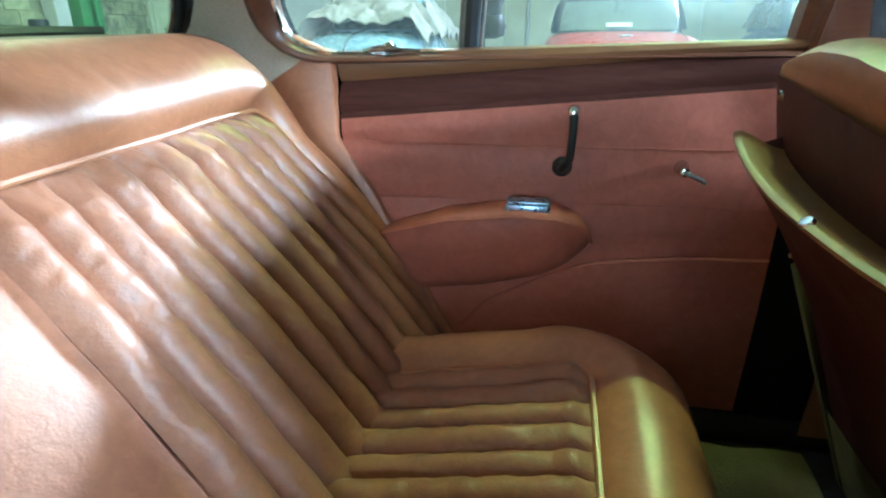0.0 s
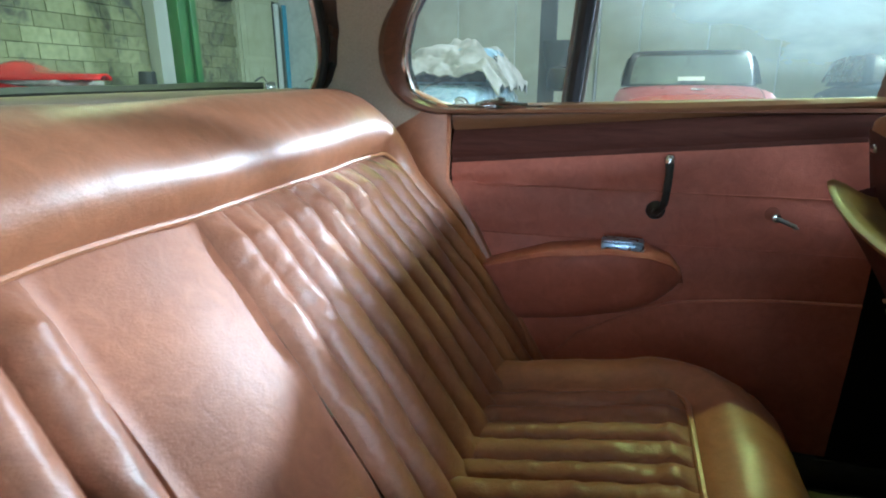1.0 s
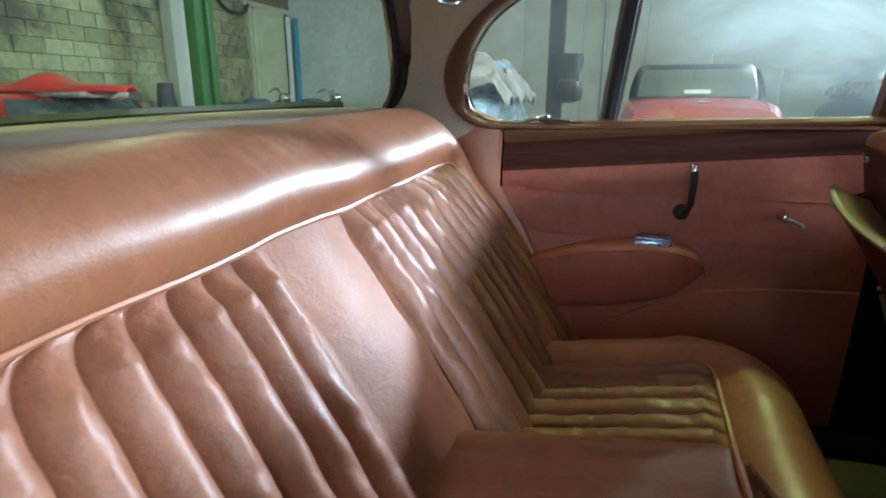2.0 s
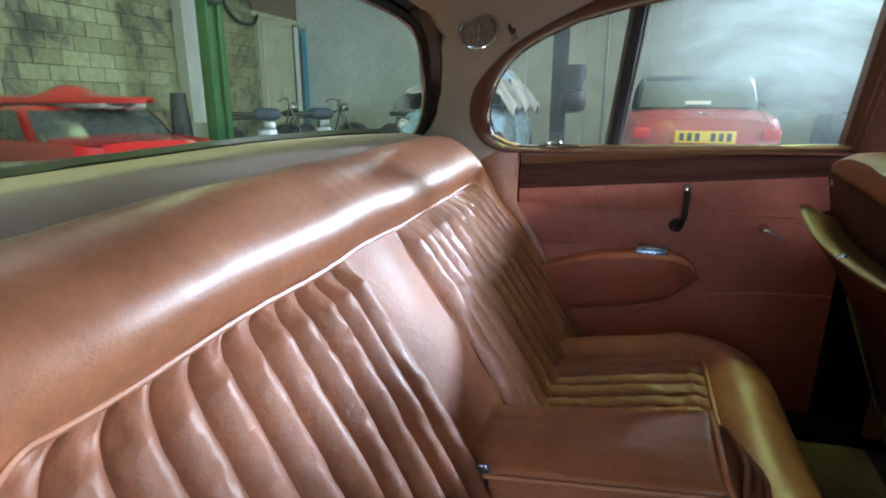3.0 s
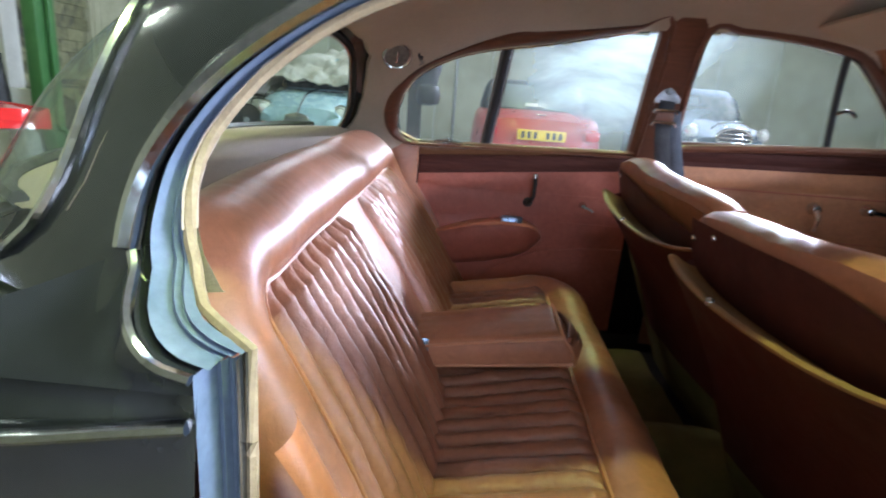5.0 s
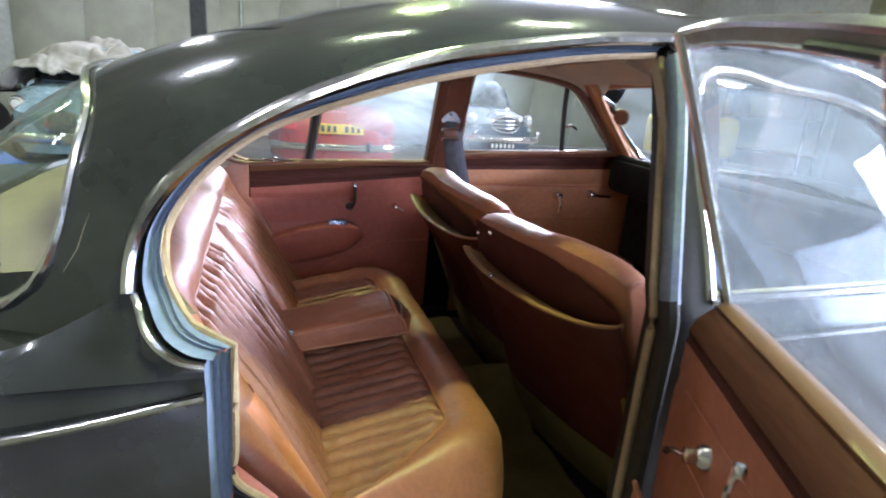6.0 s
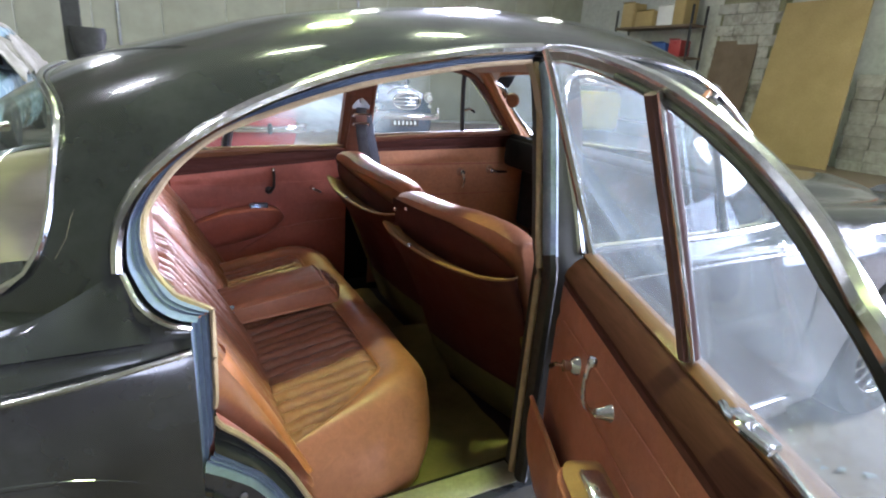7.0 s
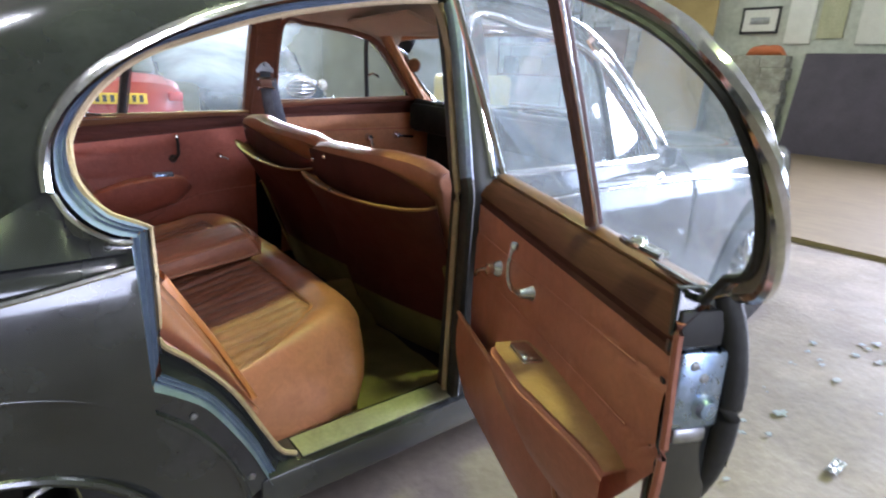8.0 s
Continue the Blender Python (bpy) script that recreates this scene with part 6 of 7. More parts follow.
steel_post(-0.80, 8.0, 0.21, DARK, "dark steel roof post")
rucksack = thing("hanging_coat", "black work coat and bag hung on the post", "coat")
part("coat", grid([[(-0.62 + (0.16 + 0.05 * math.sin(5 * z) + 0.05 * wob(z, a, 1, 3)) * math.cos(a), 7.85 + (0.10 + 0.03 * wob(z, a, 2, 3)) * math.sin(a), z) for a in np.linspace(0, 2 * math.pi, 20, endpoint=False)] for z in np.linspace(0.95, 1.62, 14)], False, True), DARK, rucksack)
part("bag", lathe([(0.0, 0.0), (0.17, 0.03), (0.2, 0.15), (0.16, 0.3), (0.0, 0.34)], 20, pose(-0.58, 7.8, 0.95)), BLACK, rucksack)
lift = thing("lift_column", "green painted vehicle lift column", "vehicle lift")
part("column", join_bm(box((-6.3, 7.02, 2.1), (0.20, 0.05, 4.0), 0.006), box((-6.22, 7.32, 2.1), (0.05, 0.12, 4.0), 0.006), box((-6.3, 7.2, 2.1), (0.05, 0.38, 4.0), 0.006)), GREEN, lift)
part("base", box((-6.3, 7.15, GROUND + 0.02), (0.5, 0.6, 0.04)), GREEN, lift)
part("carriage", box((-6.15, 7.15, 2.75), (0.12, 0.22, 0.30), 0.02), DARK, lift)
pier = structure("wall_pier", box((X0 + 0.12, 7.93, 3.0), (0.24, 0.34, 5.9), 0.01), WHITE, "white painted pier against the rear wall")

# old door in the rear wall's corner
structure("door_1", box((X0 + 0.03, 10.95, 3.35), (0.06, 1.9, 0.75)), BROWN, "boarded panel above the old door")
structure("door_frame", join_bm(box((X0 + 0.05, 10.9, 2.93), (0.1, 1.9, 0.10)), box((X0 + 0.05, 10.15, 1.5), (0.1, 0.09, 2.8))), OLD_PAINT, "old cream painted door frame")
leaf = thing("old_door", "old cream panelled door standing ajar", "door")
part("leaf", box((0.45, 0, 1.42), (0.9, 0.045, 2.66), 0.006), OLD_PAINT, leaf)
for x, z, h in ((0.45, 2.1, 1.05), (0.25, 0.75, 1.15), (0.65, 0.75, 1.15)):
    part("door_panel", box((x, -0.027, z), (0.62 if z > 1.5 else 0.28, 0.012, h), 0.004), OLD_PAINT, leaf)
for x, z in ((0.45, 1.47), (0.45, 0.12), (0.45, 2.70)):
    part("rail", box((x, -0.035, z), (0.86, 0.02, 0.12), 0.004), OLD_PAINT, leaf)
leaf.matrix_world = pose(X0 + 0.10, 10.2, GROUND, 0, 0, 78)
# Black sheet stands in for the shade beyond the door left ajar.
part("dark_gap", box((X0 + 0.06, 11.32, 1.5), (0.02, 0.5, 2.75)), BLACK, wall_rear)
bd = thing("leaning_boards", "white and blue boards leaning in the corner", "board")
part("board", box((X0 + 0.2, 11.4, 1.45), (0.03, 0.16, 2.7)), WHITE, bd)
part("board", box((X0 + 0.3, 11.58, 1.45), (0.03, 0.14, 2.7)), SKY_BLUE, bd)


# ---- other vehicles ----
def loft_car(name, label, prof, paint, width, windows, m, lamps=True, plate=None, group=""):
    """A parked car from a side profile of (x, body height, roof height or 0, half width share); its nose at -x."""
    car = thing(name, label, "car", group)
    rows = []
    for x, zb, sh in prof:
        w = width * sh
        sec = [(w * 0.86, 0.16), (w * 0.97, 0.30), (w, 0.46), (w * 0.985, 0.62), (w * 0.93, zb - 0.07), (w * 0.80, zb - 0.015), (w * 0.5, zb + 0.012), (0.0, zb + 0.02)]
        sp = spline(sec, 22)
        rows.append([(x, y, z) for y, z in sp] + [(x, -y, z) for y, z in sp[::-1][1:]])
    bm = grid(rows)
    bm.verts.ensure_lookup_table()
    k = len(rows[0])
    bm.faces.new([bm.verts[i] for i in range(k)])
    bm.faces.new([bm.verts[(len(rows) - 1) * k + i] for i in range(k)])
    part("body", bm, paint, car)
    return car


def add_cabin(car, paint, xs, z0, z1, w0, w1, glass=DIM_GLASS, reach=(0.12, 0.80, 0.86)):
    """Cabin over xs = rear base, rear top, front top, front base."""
    a, b, c, d = xs
    rows = []
    for f, z in zip(np.linspace(0, 1, 12), z0 + (z1 - z0) * np.sin(np.linspace(0, 1, 12) * math.pi / 2)):
        w = w0 + (w1 - w0) * f ** 1.4
        xa, xd = a + (b - a) * f, d + (c - d) * f
        cx, l = (xa + xd) / 2, (xd - xa) / 2
        rows.append([(cx + l * math.copysign(abs(math.cos(t)) ** 0.45, math.cos(t)), w * math.copysign(abs(math.sin(t)) ** 0.45, math.sin(t)), z) for t in np.linspace(0, 2 * math.pi, 48, endpoint=False)])
    bm = grid(rows, False, True)
    bm.verts.ensure_lookup_table()
    bm.faces.new([bm.verts[11 * 48 + i] for i in range(48)])
    part("cabin", bm, paint, car)
    def pane(x_lo, x_hi, side):
        zs = np.linspace(z0 + (z1 - z0) * reach[0], z0 + (z1 - z0) * reach[1], 8)
        out = []
        for z in zs:
            f = 2 / math.pi * math.asin(min(1, (z - z0) / (z1 - z0)))
            w = (w0 + (w1 - w0) * f ** 1.4) + 0.006
            out.append((z, f, w))
        return out
    for e in (0, 1):
        rows = []
        for z, f, w in pane(0, 0, 0):
            x = (a + (b - a) * f - 0.010) if e == 0 else (d + (c - d) * f + 0.010)
            rows.append([(x + (1 if e == 0 else -1) * 0.16 * abs(t) ** 4 * 0.5, t * w * reach[2], z) for t in np.linspace(-1, 1, 14)])
        part("screen", grid(rows), glass, car)
    for s in (-1, 1):
        rows = [[(a + (b - a) * f + 0.16 + k * ((d + (c - d) * f) - (a + (b - a) * f) - 0.32), s * (w + 0.002), z) for k in np.linspace(0, 1, 12)] for z, f, w in pane(0, 0, 0)]
        part("side_glass", grid(rows), glass, car)


def add_wheels(car, xs, y, r=0.30):
    for x in xs:
        for s in (-1, 1):
            w = part("wheel", lathe([(0.17, -0.08), (r - 0.03, -0.08), (r, -0.04), (r, 0.04), (r - 0.03, 0.08), (0.17, 0.08)], 28, pose(x, s * y, r, 90)), RUBBER, car)
            part("hub_cap", lathe([(0.0, 0.085), (0.12, 0.075), (0.17, 0.05), (0.17, -0.05)], 24, pose(x, s * y, r, -90 * s)), CHROME, w)


# faded red sports car, tail towards the saloon
PROF_MG = [(-1.95, 0.62, 0.62), (-1.85, 0.74, 0.86), (-1.5, 0.80, 0.97), (-1.0, 0.83, 1.0), (-0.3, 0.84, 1.0), (0.4, 0.84, 1.0), (1.0, 0.83, 1.0), (1.6, 0.78, 0.95), (1.9, 0.70, 0.82), (1.98, 0.55, 0.6)]
PROF_MG = [(x, z + 0.09, w) for x, z, w in PROF_MG]
mg = loft_car("sports_car", "faded red sports car with a black soft top", PROF_MG, RED_D, 0.80, None, None)
add_cabin(mg, BLACK, (-1.05, -0.72, 0.05, 0.40), 0.92, 1.30, 0.70, 0.57, HOOD_GLASS, (0.08, 0.84, 0.86))
add_wheels(mg, (-1.2, 1.15), 0.66)
part("rear_bumper", tube(spline([(-1.80, -0.78, 0.46), (-1.98, -0.6, 0.46), (-2.03, 0, 0.46), (-1.98, 0.6, 0.46), (-1.80, 0.78, 0.46)], 30), 0.035, 8, flat=(1, 1.3)), CHROME, mg)
pl = part("rear_plate", box((-2.03, 0, 0.675), (0.012, 0.54, 0.115), 0.004), YELLOW, mg, "yellow number plate with illegible dark marks")
for k in range(7):
    if k != 3:
        part("plate_mark", box((-2.038, -0.21 + 0.07 * k, 0.675), (0.004, 0.040, 0.075), 0.0), DARK, pl, "", False)
for s in (-1, 1):
    part("tail_lamp", box((-1.965, s * 0.58, 0.70), (0.05, 0.16, 0.11), 0.02), RED, mg)
    part("bumper_guard", box((-2.05, s * 0.33, 0.47), (0.05, 0.05, 0.13), 0.015), RUBBER, mg)
part("boot_handle", box((-1.78, 0, 0.893), (0.03, 0.12, 0.02), 0.006), CHROME, mg)
part("price_card", box((-1.075, 0.0, 1.0), (0.01, 0.26, 0.04)), WHITE, mg)
part("boot_lid_seam", tube(spline([(-1.9, -0.55, 0.81), (-1.6, -0.56, 0.89), (-1.1, -0.56, 0.932)], 12), 0.004, 5), DARK, mg)
mg.matrix_world = pose(0.94, 7.28, GROUND, 0, 0, 90)

# slate-blue rounded saloon near the far front window
PROF_OLD = [(-1.85, 0.52, 0.5), (-1.75, 0.72, 0.72), (-1.4, 0.88, 0.86), (-0.8, 0.95, 0.95), (0.0, 0.95, 1.0), (0.8, 0.93, 1.0), (1.5, 0.85, 0.92), (1.9, 0.66, 0.7)]
def round_saloon(label, paint, m, oval=False):
    """An old saloon; oval gives it a wide chrome-ringed grille, overriders and a low number plate."""
    car = loft_car("old_saloon", label, PROF_OLD, paint, 0.76, None, None)
    add_cabin(car, paint, (-0.70, -0.25, 0.85, 1.35), 0.92, 1.46, 0.68, 0.52)
    add_wheels(car, (-1.15, 1.15), 0.64, 0.31)
    lamp_z, bump_z = (0.80, 0.50) if oval else (0.70, 0.34)
    for s in (-1, 1):
        w = part("headlamp", lathe([(0.0, 0.05), (0.06, 0.045), (0.085, 0.02), (0.095, 0.0), (0.105, -0.01), (0.10, -0.06), (0.06, -0.14)], 24, pose(-1.66, s * 0.52, lamp_z, 0, -90, 0)), CHROME, car)
        part("lens", lathe([(0.0, 0.055), (0.05, 0.05), (0.084, 0.024)], 24, pose(-1.66, s * 0.52, lamp_z, 0, -90, 0)), LENS, w)
        part("indicator", lathe([(0.0, 0.03), (0.025, 0.02), (0.03, 0.0)], 14, pose(-1.78, s * 0.5, bump_z + 0.16, 0, -90, 0)), LENS if oval else ORANGE, car)
    if oval:
        ring = [(-1.90, 0.25 * math.cos(a), 0.74 + 0.135 * math.sin(a)) for a in np.linspace(0, 2 * math.pi, 40, endpoint=False)]
        g = part("grille", tube(ring, 0.022, 8, closed=True), CHROME, car, "wide oval chrome grille surround")
        part("grille_mesh", slab([(0.24 * math.cos(a), 0.74 + 0.125 * math.sin(a)) for a in np.linspace(0, 2 * math.pi, 32, endpoint=False)], 0.02, "x", -1.895), DARK, g, "dark grille mesh")
        for dz in (-0.06, 0.0, 0.06):
            part("grille_bar", box((-1.905, 0, 0.74 + dz), (0.014, 0.44 if dz == 0 else 0.40, 0.018), 0.004), CHROME, g)
        part("bonnet_lip", tube([(-1.84 + 0.10 * abs(math.cos(a)), 0.30 * math.cos(a), 0.80 + 0.17 * math.sin(a)) for a in np.linspace(0.25, math.pi - 0.25, 24)], 0.014, 8), CHROME, car)
        for s in (-1, 1):
            part("overrider", box((-1.97, s * 0.56, 0.56), (0.06, 0.05, 0.20), 0.02), CHROME, car)
        pl = part("number_plate", box((-1.98, 0.06, 0.39), (0.02, 0.52, 0.11), 0.004), BLACK, car, "black number plate")
        for k in range(6):
            part("plate_mark", box((-1.992, -0.13 + 0.075 * k, 0.39), (0.004, 0.035, 0.065)), WHITE, pl)
    else:
        g = part("grille", slab([(-0.17, 0.36), (0.17, 0.36), (0.20, 0.50), (0.15, 0.64), (0.0, 0.68), (-0.15, 0.64), (-0.20, 0.50)], 0.05, "x", -1.93, 0.01), CHROME, car)
        for k in range(9):
            part("grille_bar", box((-1.94, -0.14 + 0.035 * k, 0.5), (0.012, 0.010, 0.24)), DARK, g)
    part("front_bumper", tube(spline([(-1.70, -0.72, bump_z), (-1.92, -0.5, bump_z), (-1.99, 0, bump_z), (-1.92, 0.5, bump_z), (-1.70, 0.72, bump_z)], 26), 0.04, 8, flat=(0.6, 1.4)), CHROME, car)
    part("bonnet_strip", tube(spline([(-1.88, 0, 0.68), (-1.5, 0, 0.90), (-0.8, 0, 0.99)], 14), 0.012, 6), CHROME, car)
    car.matrix_world = m
    return car


round_saloon("slate-blue rounded old saloon with an oval chrome grille", GREY_CAR, pose(3.95, 9.15, GROUND, 0, 0, 90), True)
round_saloon("pale blue old saloon with chrome grille and round headlamps", PALE_BLUE, pose(-2.15, 8.1, GROUND, 0, 0, 90))
dust = thing("dust_sheet", "crumpled white dust sheet over the pale blue car", "dust sheet")
part("sheet", grid([[(x + 0.05 * wob(x, y, 3, 2.5), y + 0.05 * wob(x, y, 6, 2.5), GROUND + 0.93 + 0.46 * math.exp(-((x + 2.15) / 0.72) ** 4 - ((y - 8.25) / 1.1) ** 4) + 0.30 * abs(wob(x, y, 0, 1.9)) + 0.13 * abs(wob(x, y, 4, 4.3)) + 0.05 * abs(wob(x, y, 8, 9)) - 0.9 * max(0.0, abs(x + 2.17) - 0.70)) for y in np.linspace(6.95, 9.5, 90)] for x in np.linspace(-3.05, -1.28, 70)]), SHEET, dust)
thicken(dust.children[0], 0.01)
tarp = thing("tarpaulin", "blue and white tarpaulin heaped on the floor", "tarpaulin")
part("heap", grid([[(-2.9 + 0.62 * r_ * math.cos(a), 5.6 + 0.5 * r_ * math.sin(a), GROUND + 0.01 + 0.30 * (1 - r_ ** 2) * (1 + 0.5 * wob(r_ * 3, a, 0, 2))) for a in np.linspace(0, 2 * math.pi, 28, endpoint=False)] for r_ in np.linspace(1, 0.02, 12)], False, True), BLUE_CLOTH, tarp)

# low red car behind, with a red moulded panel and white cloth on its roof
PROF_LOW = [(-2.0, 0.50, 0.6), (-1.9, 0.60, 0.85), (-1.3, 0.64, 0.97), (-0.4, 0.66, 1.0), (0.5, 0.66, 1.0), (1.3, 0.63, 0.95), (1.9, 0.54, 0.8), (2.0, 0.42, 0.6)]
low = loft_car("low_sports_car", "low red sports car with chrome window edges", PROF_LOW, RED, 0.80, None, None)
add_cabin(low, RED, (-1.25, -0.62, 0.45, 0.95), 0.58, 0.965, 0.74, 0.60, DIM_GLASS, (0.06, 0.86, 0.90))
add_wheels(low, (-1.25, 1.2), 0.68, 0.29)
part("window_strip", tube(spline([(-1.255, -0.63, 0.585), (-1.0, -0.62, 0.72), (-0.79, -0.57, 0.835), (-0.76, -0.48, 0.885), (-0.775, 0.0, 0.895), (-0.76, 0.48, 0.885), (-0.79, 0.57, 0.835), (-1.0, 0.62, 0.72), (-1.255, 0.63, 0.585)], 60), 0.014, 6), CHROME, low)
low.matrix_world = pose(-6.10, 4.25, GROUND, 0, 0, 163)
shellp = thing("body_panel", "glossy red moulded car panel laid on the low car's roof", "car panel")
rows = []
for f in np.linspace(0, 1, 40):
    x = -1.35 + 2.5 * f
    w = 0.32 * (math.sin(math.pi * min(1, 0.08 + 0.9 * f)) ** 0.5)
    h = 0.10 + 0.10 * math.exp(-((f - 0.62) / 0.08) ** 2)
    rows.append([(x, w * math.cos(a), 0.985 + h * math.sin(a) * (0.6 + 0.4 * math.sin(math.pi * f))) for a in np.linspace(0, math.pi, 16)])
part("panel", grid(rows), RED, shellp)
thicken(shellp.children[0], 0.02)
shellp.matrix_world = pose(-5.75, 3.95, GROUND + 0.0, 0, 0, 8)
wc = thing("folded_cloth", "white cloth padding under the red panel", "cloth")
part("cloth", grid([[(-6.75 + 1.8 * u_, 3.95 + 0.55 * (v_ - 0.5) + 0.15 * u_, GROUND + 0.93 + 0.03 * wob(u_, v_, 0, 7)) for v_ in np.linspace(0, 1, 14)] for u_ in np.linspace(0, 1, 30)]), SHEET, wc)
thicken(wc.children[0], 0.05)


# motorcycles against the corner
def motorbike(m, tank, label):
    b = thing("motorcycle", label, "motorcycle", "motorcycles")
    for x in (-0.66, 0.66):
        w = part("wheel", lathe([(0.24, -0.04), (0.29, -0.045), (0.31, 0.0), (0.29, 0.045), (0.24, 0.04)], 28, pose(x, 0, 0.31, 90)), RUBBER, b)
        part("hub", lathe([(0.0, 0.05), (0.06, 0.04), (0.06, -0.04), (0.0, -0.05)], 14, pose(x, 0, 0.31, 90)), DULL, w)
        part("spokes", join_bm(*[tube([(x, 0, 0.31), (x + 0.245 * math.cos(a), 0, 0.31 + 0.245 * math.sin(a))], 0.004, 4) for a in np.linspace(0, 2 * math.pi, 14, endpoint=False)]), CHROME, w)
        part("mudguard", grid([[(x + 0.335 * math.cos(a), y, 0.31 + 0.335 * math.sin(a)) for y in (-0.06, 0, 0.06)] for a in np.linspace(0.3, 2.7, 16)]), tank, b)
    part("tank", grid([[(0.02 + 0.26 * u_, 0.125 * math.sqrt(max(0, 1 - u_ ** 4)) * math.cos(a), 0.80 + 0.11 * math.sqrt(max(0, 1 - u_ ** 4)) * math.sin(a)) for a in np.linspace(0, 2 * math.pi, 16, endpoint=False)] for u_ in np.linspace(-1, 1, 14)], False, True), tank, b)
    part("seat", box((-0.42, 0, 0.80), (0.55, 0.24, 0.09), 0.035, None, 3), BLACK, b)
    part("engine", join_bm(box((0.0, 0, 0.42), (0.36, 0.24, 0.26), 0.03), box((0.06, 0, 0.60), (0.2, 0.2, 0.16), 0.02)), DULL, b)
    part("frame", join_bm(tube([(0.42, 0, 0.88), (0.1, 0, 0.75), (-0.55, 0, 0.72), (-0.66, 0, 0.31)], 0.02, 8), tube([(0.42, 0, 0.88), (0.25, 0, 0.3), (-0.3, 0, 0.28), (-0.66, 0, 0.31)], 0.02, 8)), DARK, b)
    part("fork", join_bm(*[tube([(0.40, y, 0.98), (0.66, y, 0.31)], 0.022, 8) for y in (-0.09, 0.09)]), CHROME, b)
    part("handlebar", tube(spline([(0.24, -0.36, 1.02), (0.36, -0.2, 1.08), (0.42, 0, 1.0), (0.36, 0.2, 1.08), (0.24, 0.36, 1.02)], 24), 0.013, 8), CHROME, b)
    part("headlamp", lathe([(0.0, 0.09), (0.085, 0.08), (0.09, 0.0), (0.05, -0.09)], 20, pose(0.48, 0, 0.92, 0, 90, 0)), CHROME, b)
    part("exhaust", tube(spline([(0.15, 0.14, 0.5), (0.2, 0.16, 0.28), (-0.2, 0.17, 0.24), (-0.75, 0.18, 0.30)], 16), 0.03, 8), CHROME, b)
    b.matrix_world = m
    return b


motorbike(pose(-5.4, 8.9, GROUND, 0, 0, 50), GREY_CAR, "dark blue motorcycle with chrome handlebars")
motorbike(pose(-5.9, 7.9, GROUND - 0.0, 0, 0, 35), GREY_CAR, "dark motorcycle parked by the old door")
motorbike(pose(-3.5, 9.6, GROUND, 0, 0, 20), PALE_BLUE, "pale motorcycle by the whitewashed wall")
bag1 = thing("sack", "dark sack standing among workshop clutter", "sack")
part("sack", grid([[(-6.8 + (0.20 - 0.09 * z + 0.04 * wob(z, a, 0, 3)) * math.cos(a), 6.85 + (0.22 - 0.10 * z + 0.04 * wob(z, a, 5, 3)) * math.sin(a), GROUND + 1.15 * z) for a in np.linspace(0, 2 * math.pi, 18, endpoint=False)] for z in np.linspace(0, 1, 12)], False, True), DARK, bag1)
bag2 = thing("sack", "brown sack slumped against the block wall", "sack")
part("sack", grid([[(-6.8 + (0.30 + 0.05 * wob(z, a, 0, 3)) * math.sqrt(1 - z * 0.95) * math.cos(a), 6.35 + (0.32 + 0.05 * wob(z, a, 5, 3)) * math.sqrt(1 - z * 0.95) * math.sin(a), GROUND + 0.85 * z) for a in np.linspace(0, 2 * math.pi, 18, endpoint=False)] for z in np.linspace(0, 1, 12)], False, True), BROWN, bag2)
bx = thing("crate", "white plastic crate by the lift column", "crate")
part("crate", box((-6.75, 7.35, GROUND + 0.33), (0.4, 0.26, 0.66), 0.02), WHITE, bx)
hose = thing("air_hose", "dark hose looped on the wall", "hose")
part("hose", tube(spline([(X0 + 0.1, 9.0, 3.1), (X0 + 0.12, 9.15, 2.85), (X0 + 0.12, 9.5, 2.68), (X0 + 0.12, 9.95, 2.72), (X0 + 0.1, 10.1, 2.9)], 24), 0.035, 8), RUBBER, hose)

# ---- things along the front wall ----
XF = X1 - 0.15
shelf = thing("shelving_unit", "steel shelving unit stacked with cardboard boxes", "shelving")
for y in (7.35, 9.6):
    for x in (XF - 0.45, XF):
        part("upright", box((x, y, 1.6), (0.04, 0.04, 3.0)), DARK, shelf)
for z in (0.5, 1.25, 2.0, 2.68):
    part("shelf", box((XF - 0.22, 8.47, z), (0.5, 2.3, 0.05), 0.005), BROWN, shelf)
random.seed(4)
for y, z, w, h, mt in ((9.3, 2.705, 0.42, 0.55, CARD), (8.75, 2.705, 0.6, 0.34, CARD), (8.15, 2.705, 0.45, 0.42, WHITE), (7.75, 2.705, 0.34, 0.62, CARD), (8.9, 2.025, 0.5, 0.36, BROWN), (8.2, 2.025, 0.42, 0.30, BLUE_CLOTH), (7.75, 2.025, 0.3, 0.36, RED_D), (8.5, 1.275, 0.7, 0.4, CARD), (7.8, 1.275, 0.5, 0.45, BROWN), (9.2, 1.275, 0.5, 0.4, DARK)):
    bxs = thing("storage_box", "worn storage box on the shelving", "box", "boxes on the shelving")
    part("carton", box((XF - 0.22, y, z + h / 2), (0.38, w, h), 0.008, pose(0, 0, 0, 0, 0, random.uniform(-8, 8))), mt, bxs)
    part("flap", box((XF - 0.40, y, z + h + 0.01), (0.10, w * 0.9, 0.006), 0.0, pose(0, 0, 0, 0, 20, 0)), mt, bxs)
pw = structure("white_pier", box((X1 - 0.10, 6.25, 3.0), (0.2, 1.36, 6.0)), MORTAR, "white painted block pier")
tanb = thing("leaning_board", "large sheet of tan cardboard leaning on the front wall", "board")
part("sheet", slab([(3.75, 0.02), (5.42, 0.02), (5.50, 2.98), (4.0, 3.0)], 0.03, "x", 0.0, 0.002), CARD, tanb)
tanb.matrix_world = pose(X1 - 0.85, 0, GROUND, 0, 11, 0)
brn = thing("leaning_board", "brown board leaning on the white pier", "board")
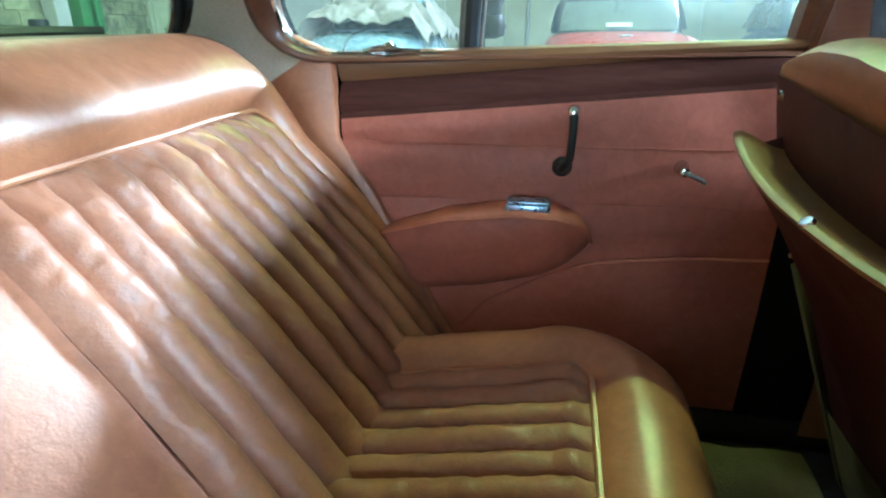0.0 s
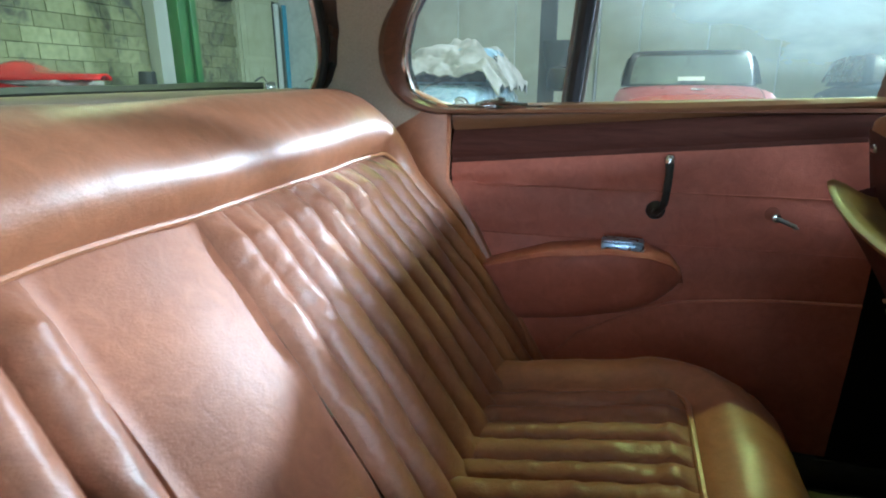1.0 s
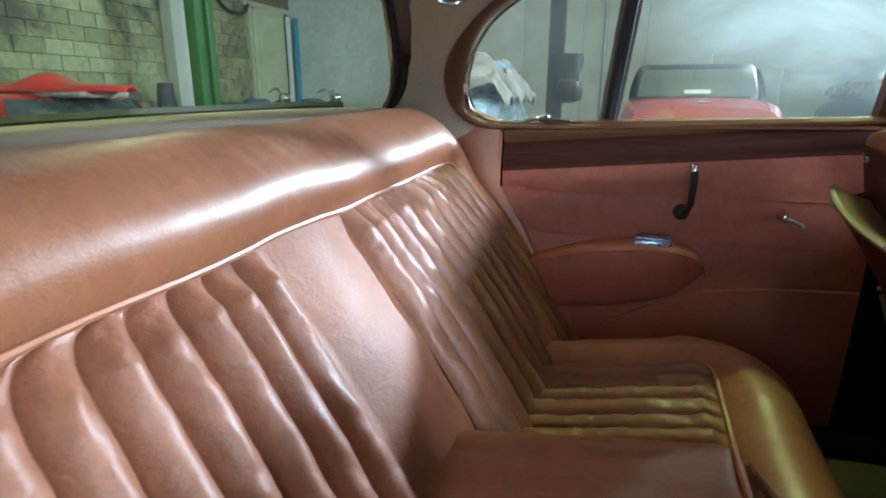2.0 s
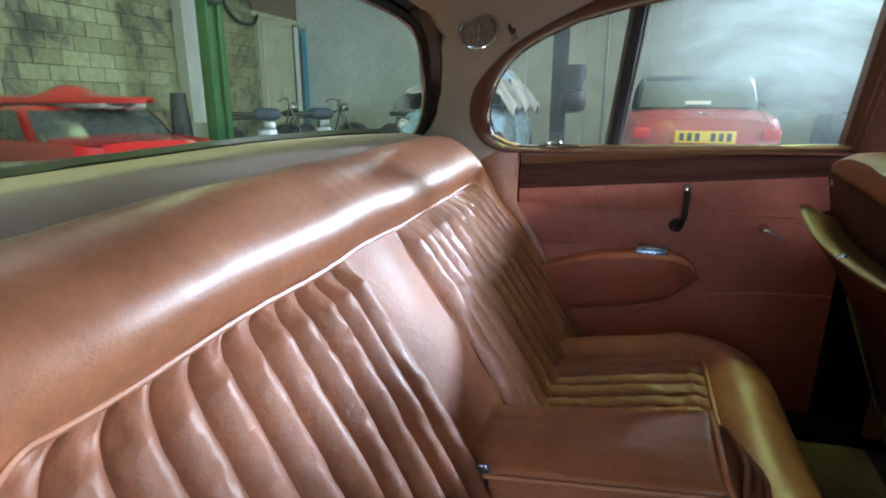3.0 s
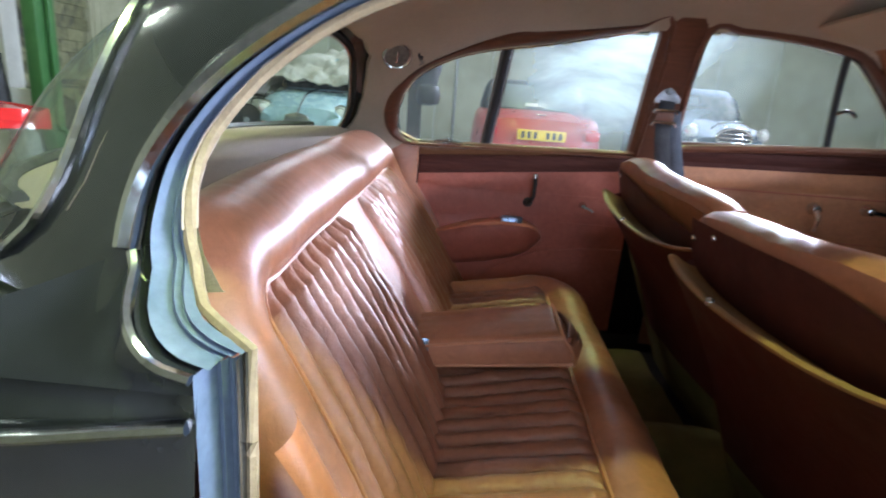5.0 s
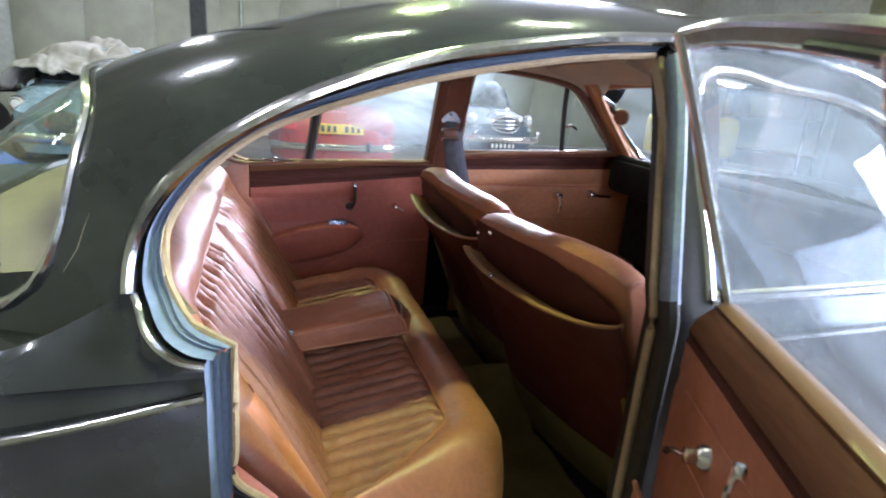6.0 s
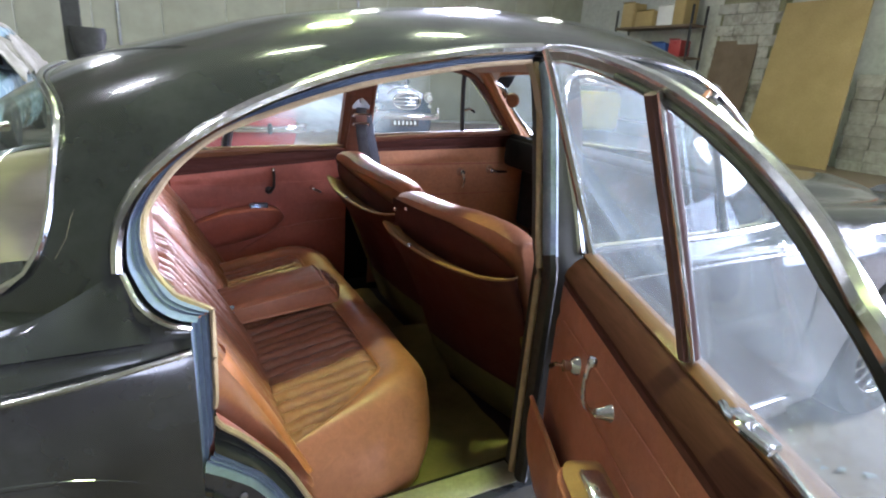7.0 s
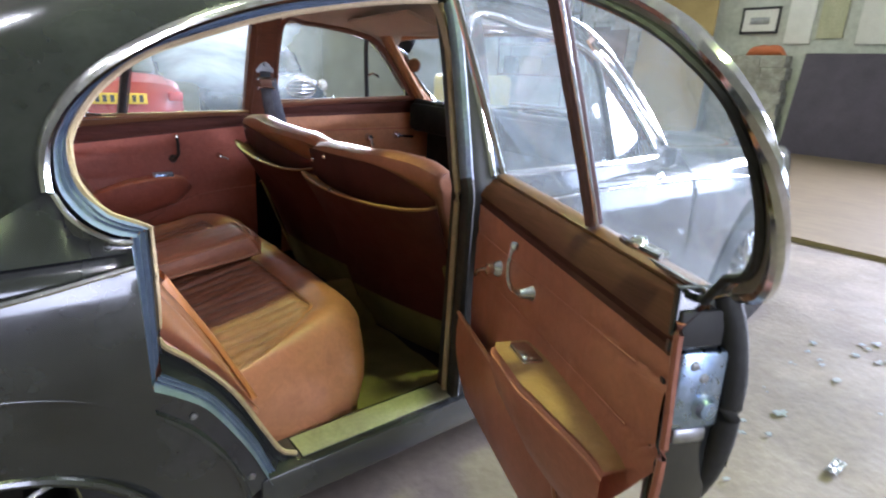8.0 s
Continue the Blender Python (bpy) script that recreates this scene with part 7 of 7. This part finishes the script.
part("sheet", box((0, 6.42, 1.15), (0.025, 0.98, 2.28)), BROWN, brn)
brn.matrix_world = pose(X1 - 0.42, 0, GROUND, 0, 5, 0)
prp = thing("leaning_board", "dark purple board leaning on the front wall", "board")
part("sheet", slab([(0.0, 0.02), (2.30, 0.02), (2.28, 1.72), (0.0, 1.72)], 0.025, "x", 0.0, 0.002), PURPLE, prp)
prp.matrix_world = pose(X1 - 0.62, 0, GROUND, 0, 9, 0)
pic = thing("framed_picture", "small framed print of a grey shape hung on the wall", "picture")
part("print", box((X1 - 0.05, 3.28, 2.38), (0.012, 0.60, 0.38)), WHITE, pic)
for c, s_ in (((X1 - 0.055, 3.28, 2.59), (0.03, 0.68, 0.04)), ((X1 - 0.055, 3.28, 2.17), (0.03, 0.68, 0.04)), ((X1 - 0.055, 2.96, 2.38), (0.03, 0.04, 0.46)), ((X1 - 0.055, 3.60, 2.38), (0.03, 0.04, 0.46))):
    part("frame_bar", box(c, s_, 0.004), DARK, pic)
part("grey_shape", box((X1 - 0.062, 3.28, 2.37), (0.006, 0.34, 0.12), 0.002), DULL, pic)
orn = thing("orange_bag", "orange bag on top of the stacked blocks", "bag")
part("bag", grid([[(X1 - 0.18 + 0.10 * math.cos(a), 3.0 + 0.32 * u_, GROUND + 1.672 + 0.09 * math.sqrt(max(0, 1 - u_ ** 4)) * (1 + math.sin(a)) + 0.02 * wob(u_, a, 0, 3)) for a in np.linspace(0, 2 * math.pi, 12, endpoint=False)] for u_ in np.linspace(-1, 1, 14)], False, True), ORANGE, orn)
for y, z, w, h in ((2.60, 2.42, 0.42, 0.9), (2.1, 2.40, 0.40, 0.70), (1.2, 2.50, 1.0, 1.1)):
    wb = thing("white_board", "off-white board fixed to the front wall", "board", "wall boards")
    part("board", box((X1 - 0.03, y, z), (0.04, w, h), 0.004), WHITE if w != 0.40 else OLD_PAINT, wb)
structure("plywood_floor", box((7.85, 2.0, GROUND + 0.018), (6.9, 7.0, 0.036), 0.004), PLY, "dusty brown plywood laid on the floor")
yel = thing("yellow_machine", "yellow workshop machine beyond the windscreen", "machine")
part("body", box((7.2, 6.6, GROUND + 0.75), (1.5, 0.7, 0.7), 0.12, None, 3), YELLOW_P, yel)
part("stand", box((7.2, 6.6, GROUND + 0.2), (1.2, 0.5, 0.4), 0.03), DARK, yel)
redb = thing("red_can", "red fuel can on the workshop floor", "can")
part("can", box((6.1, 5.6, GROUND + 0.55), (0.34, 0.24, 0.5), 0.05, None, 3), RED, redb)
part("cap", lathe([(0.0, 0.05), (0.04, 0.04), (0.04, 0.0)], 12, pose(6.1, 5.6, GROUND + 0.80)), DARK, redb)
part("stand", box((6.1, 5.6, GROUND + 0.15), (0.4, 0.3, 0.30), 0.02), BROWN, redb)

# flakes of old blue paint and rubbish on the floor
random.seed(11)
bms = []
for k in range(130):
    x, y, r_ = random.uniform(1.2, 4.6), random.uniform(-3.4, -0.9), random.uniform(0.004, 0.022)
    if random.random() < 0.4:
        y = -1.1 - 0.25 * (x - 2.0) + random.gauss(0, 0.12)
        r_ *= 1.5
    n_ = random.randint(9, 16)
    o = [(x + r_ * random.uniform(0.25, 1.4) * math.cos(2 * math.pi * i / n_), y + 0.6 * r_ * random.uniform(0.25, 1.4) * math.sin(2 * math.pi * i / n_)) for i in range(n_)]
    bms.append(slab(o, 0.0012, "z", GROUND + 0.0075))
fl = part("paint_flakes", join_bm(*bms), surface("flaked_blue_paint", (0.15, 0.19, 0.225), (0.22, 0.225, 0.22), 1.2, (0.6, 0.8), 0.0, 40.0, 0.1), None, "", False)
tagged(fl, "flakes of pale blue paint scattered on the concrete", "paint flakes", "", "stuff")
crumple = thing("crumpled_foil", "crumpled silver wrapper lying on the floor", "litter")
part("foil", grid([[(1.64 + 0.045 * (u_ - 0.5) * 2, -1.42 + 0.016 * (v_ - 0.5) * 2, GROUND + 0.012 + 0.016 * abs(wob(u_, v_, 0, 6))) for v_ in np.linspace(0, 1, 8)] for u_ in np.linspace(0, 1, 14)]), DULL, crumple, "", False)

# ---- blocks of the rear wall and of the pier, last ----
def block_mesh(name, sx, sy, sz, mat):
    bm = box((0, 0, 0), (sx, sy, sz), 0.006, None, 1)
    for f in bm.faces:
        f.smooth = False
    me = bpy.data.meshes.new(name)
    bm.to_mesh(me)
    bm.free()
    me.materials.append(mat)
    return me


random.seed(7)
me_full = block_mesh("block", 0.05, 0.432, 0.208, BLOCK_Y)
me_white = block_mesh("pale_block", 0.05, 0.432, 0.208, BLOCK_W)
for row in range(15):
    for col in range(17):
        y = 2.9 + 0.44 * col + (0.22 if row % 2 else 0.0)
        if 7.6 < y < 8.25 or y > 9.95:
            continue
        ob = new("block", me_full)
        ob.parent = wall_rear
        ob.location = (X0 + 0.012 + random.uniform(0, 0.012), y, GROUND + 0.11 + 0.215 * row)
for row in range(14):
    for col in range(3):
        ob = new("block", me_white)
        ob.parent = pw
        ob.location = (X1 - 0.215 + random.uniform(0, 0.008), 5.80 + 0.44 * col + (0.1 if row % 2 else -0.05), GROUND + 0.11 + 0.215 * row)
me_grey = block_mesh("grey_block", 0.28, 0.432, 0.208, BLOCK_G)
stack = thing("block_stack", "stack of pale grey concrete blocks against the front wall", "concrete blocks")
for row in range(8):
    for col in range(3):
        ob = new("block", me_grey)
        ob.parent = stack
        ob.location = (X1 - 0.16 + random.uniform(-0.02, 0.02), 2.78 + 0.44 * col + (0.04 if row % 2 else 0), GROUND + 0.106 + 0.2085 * row)
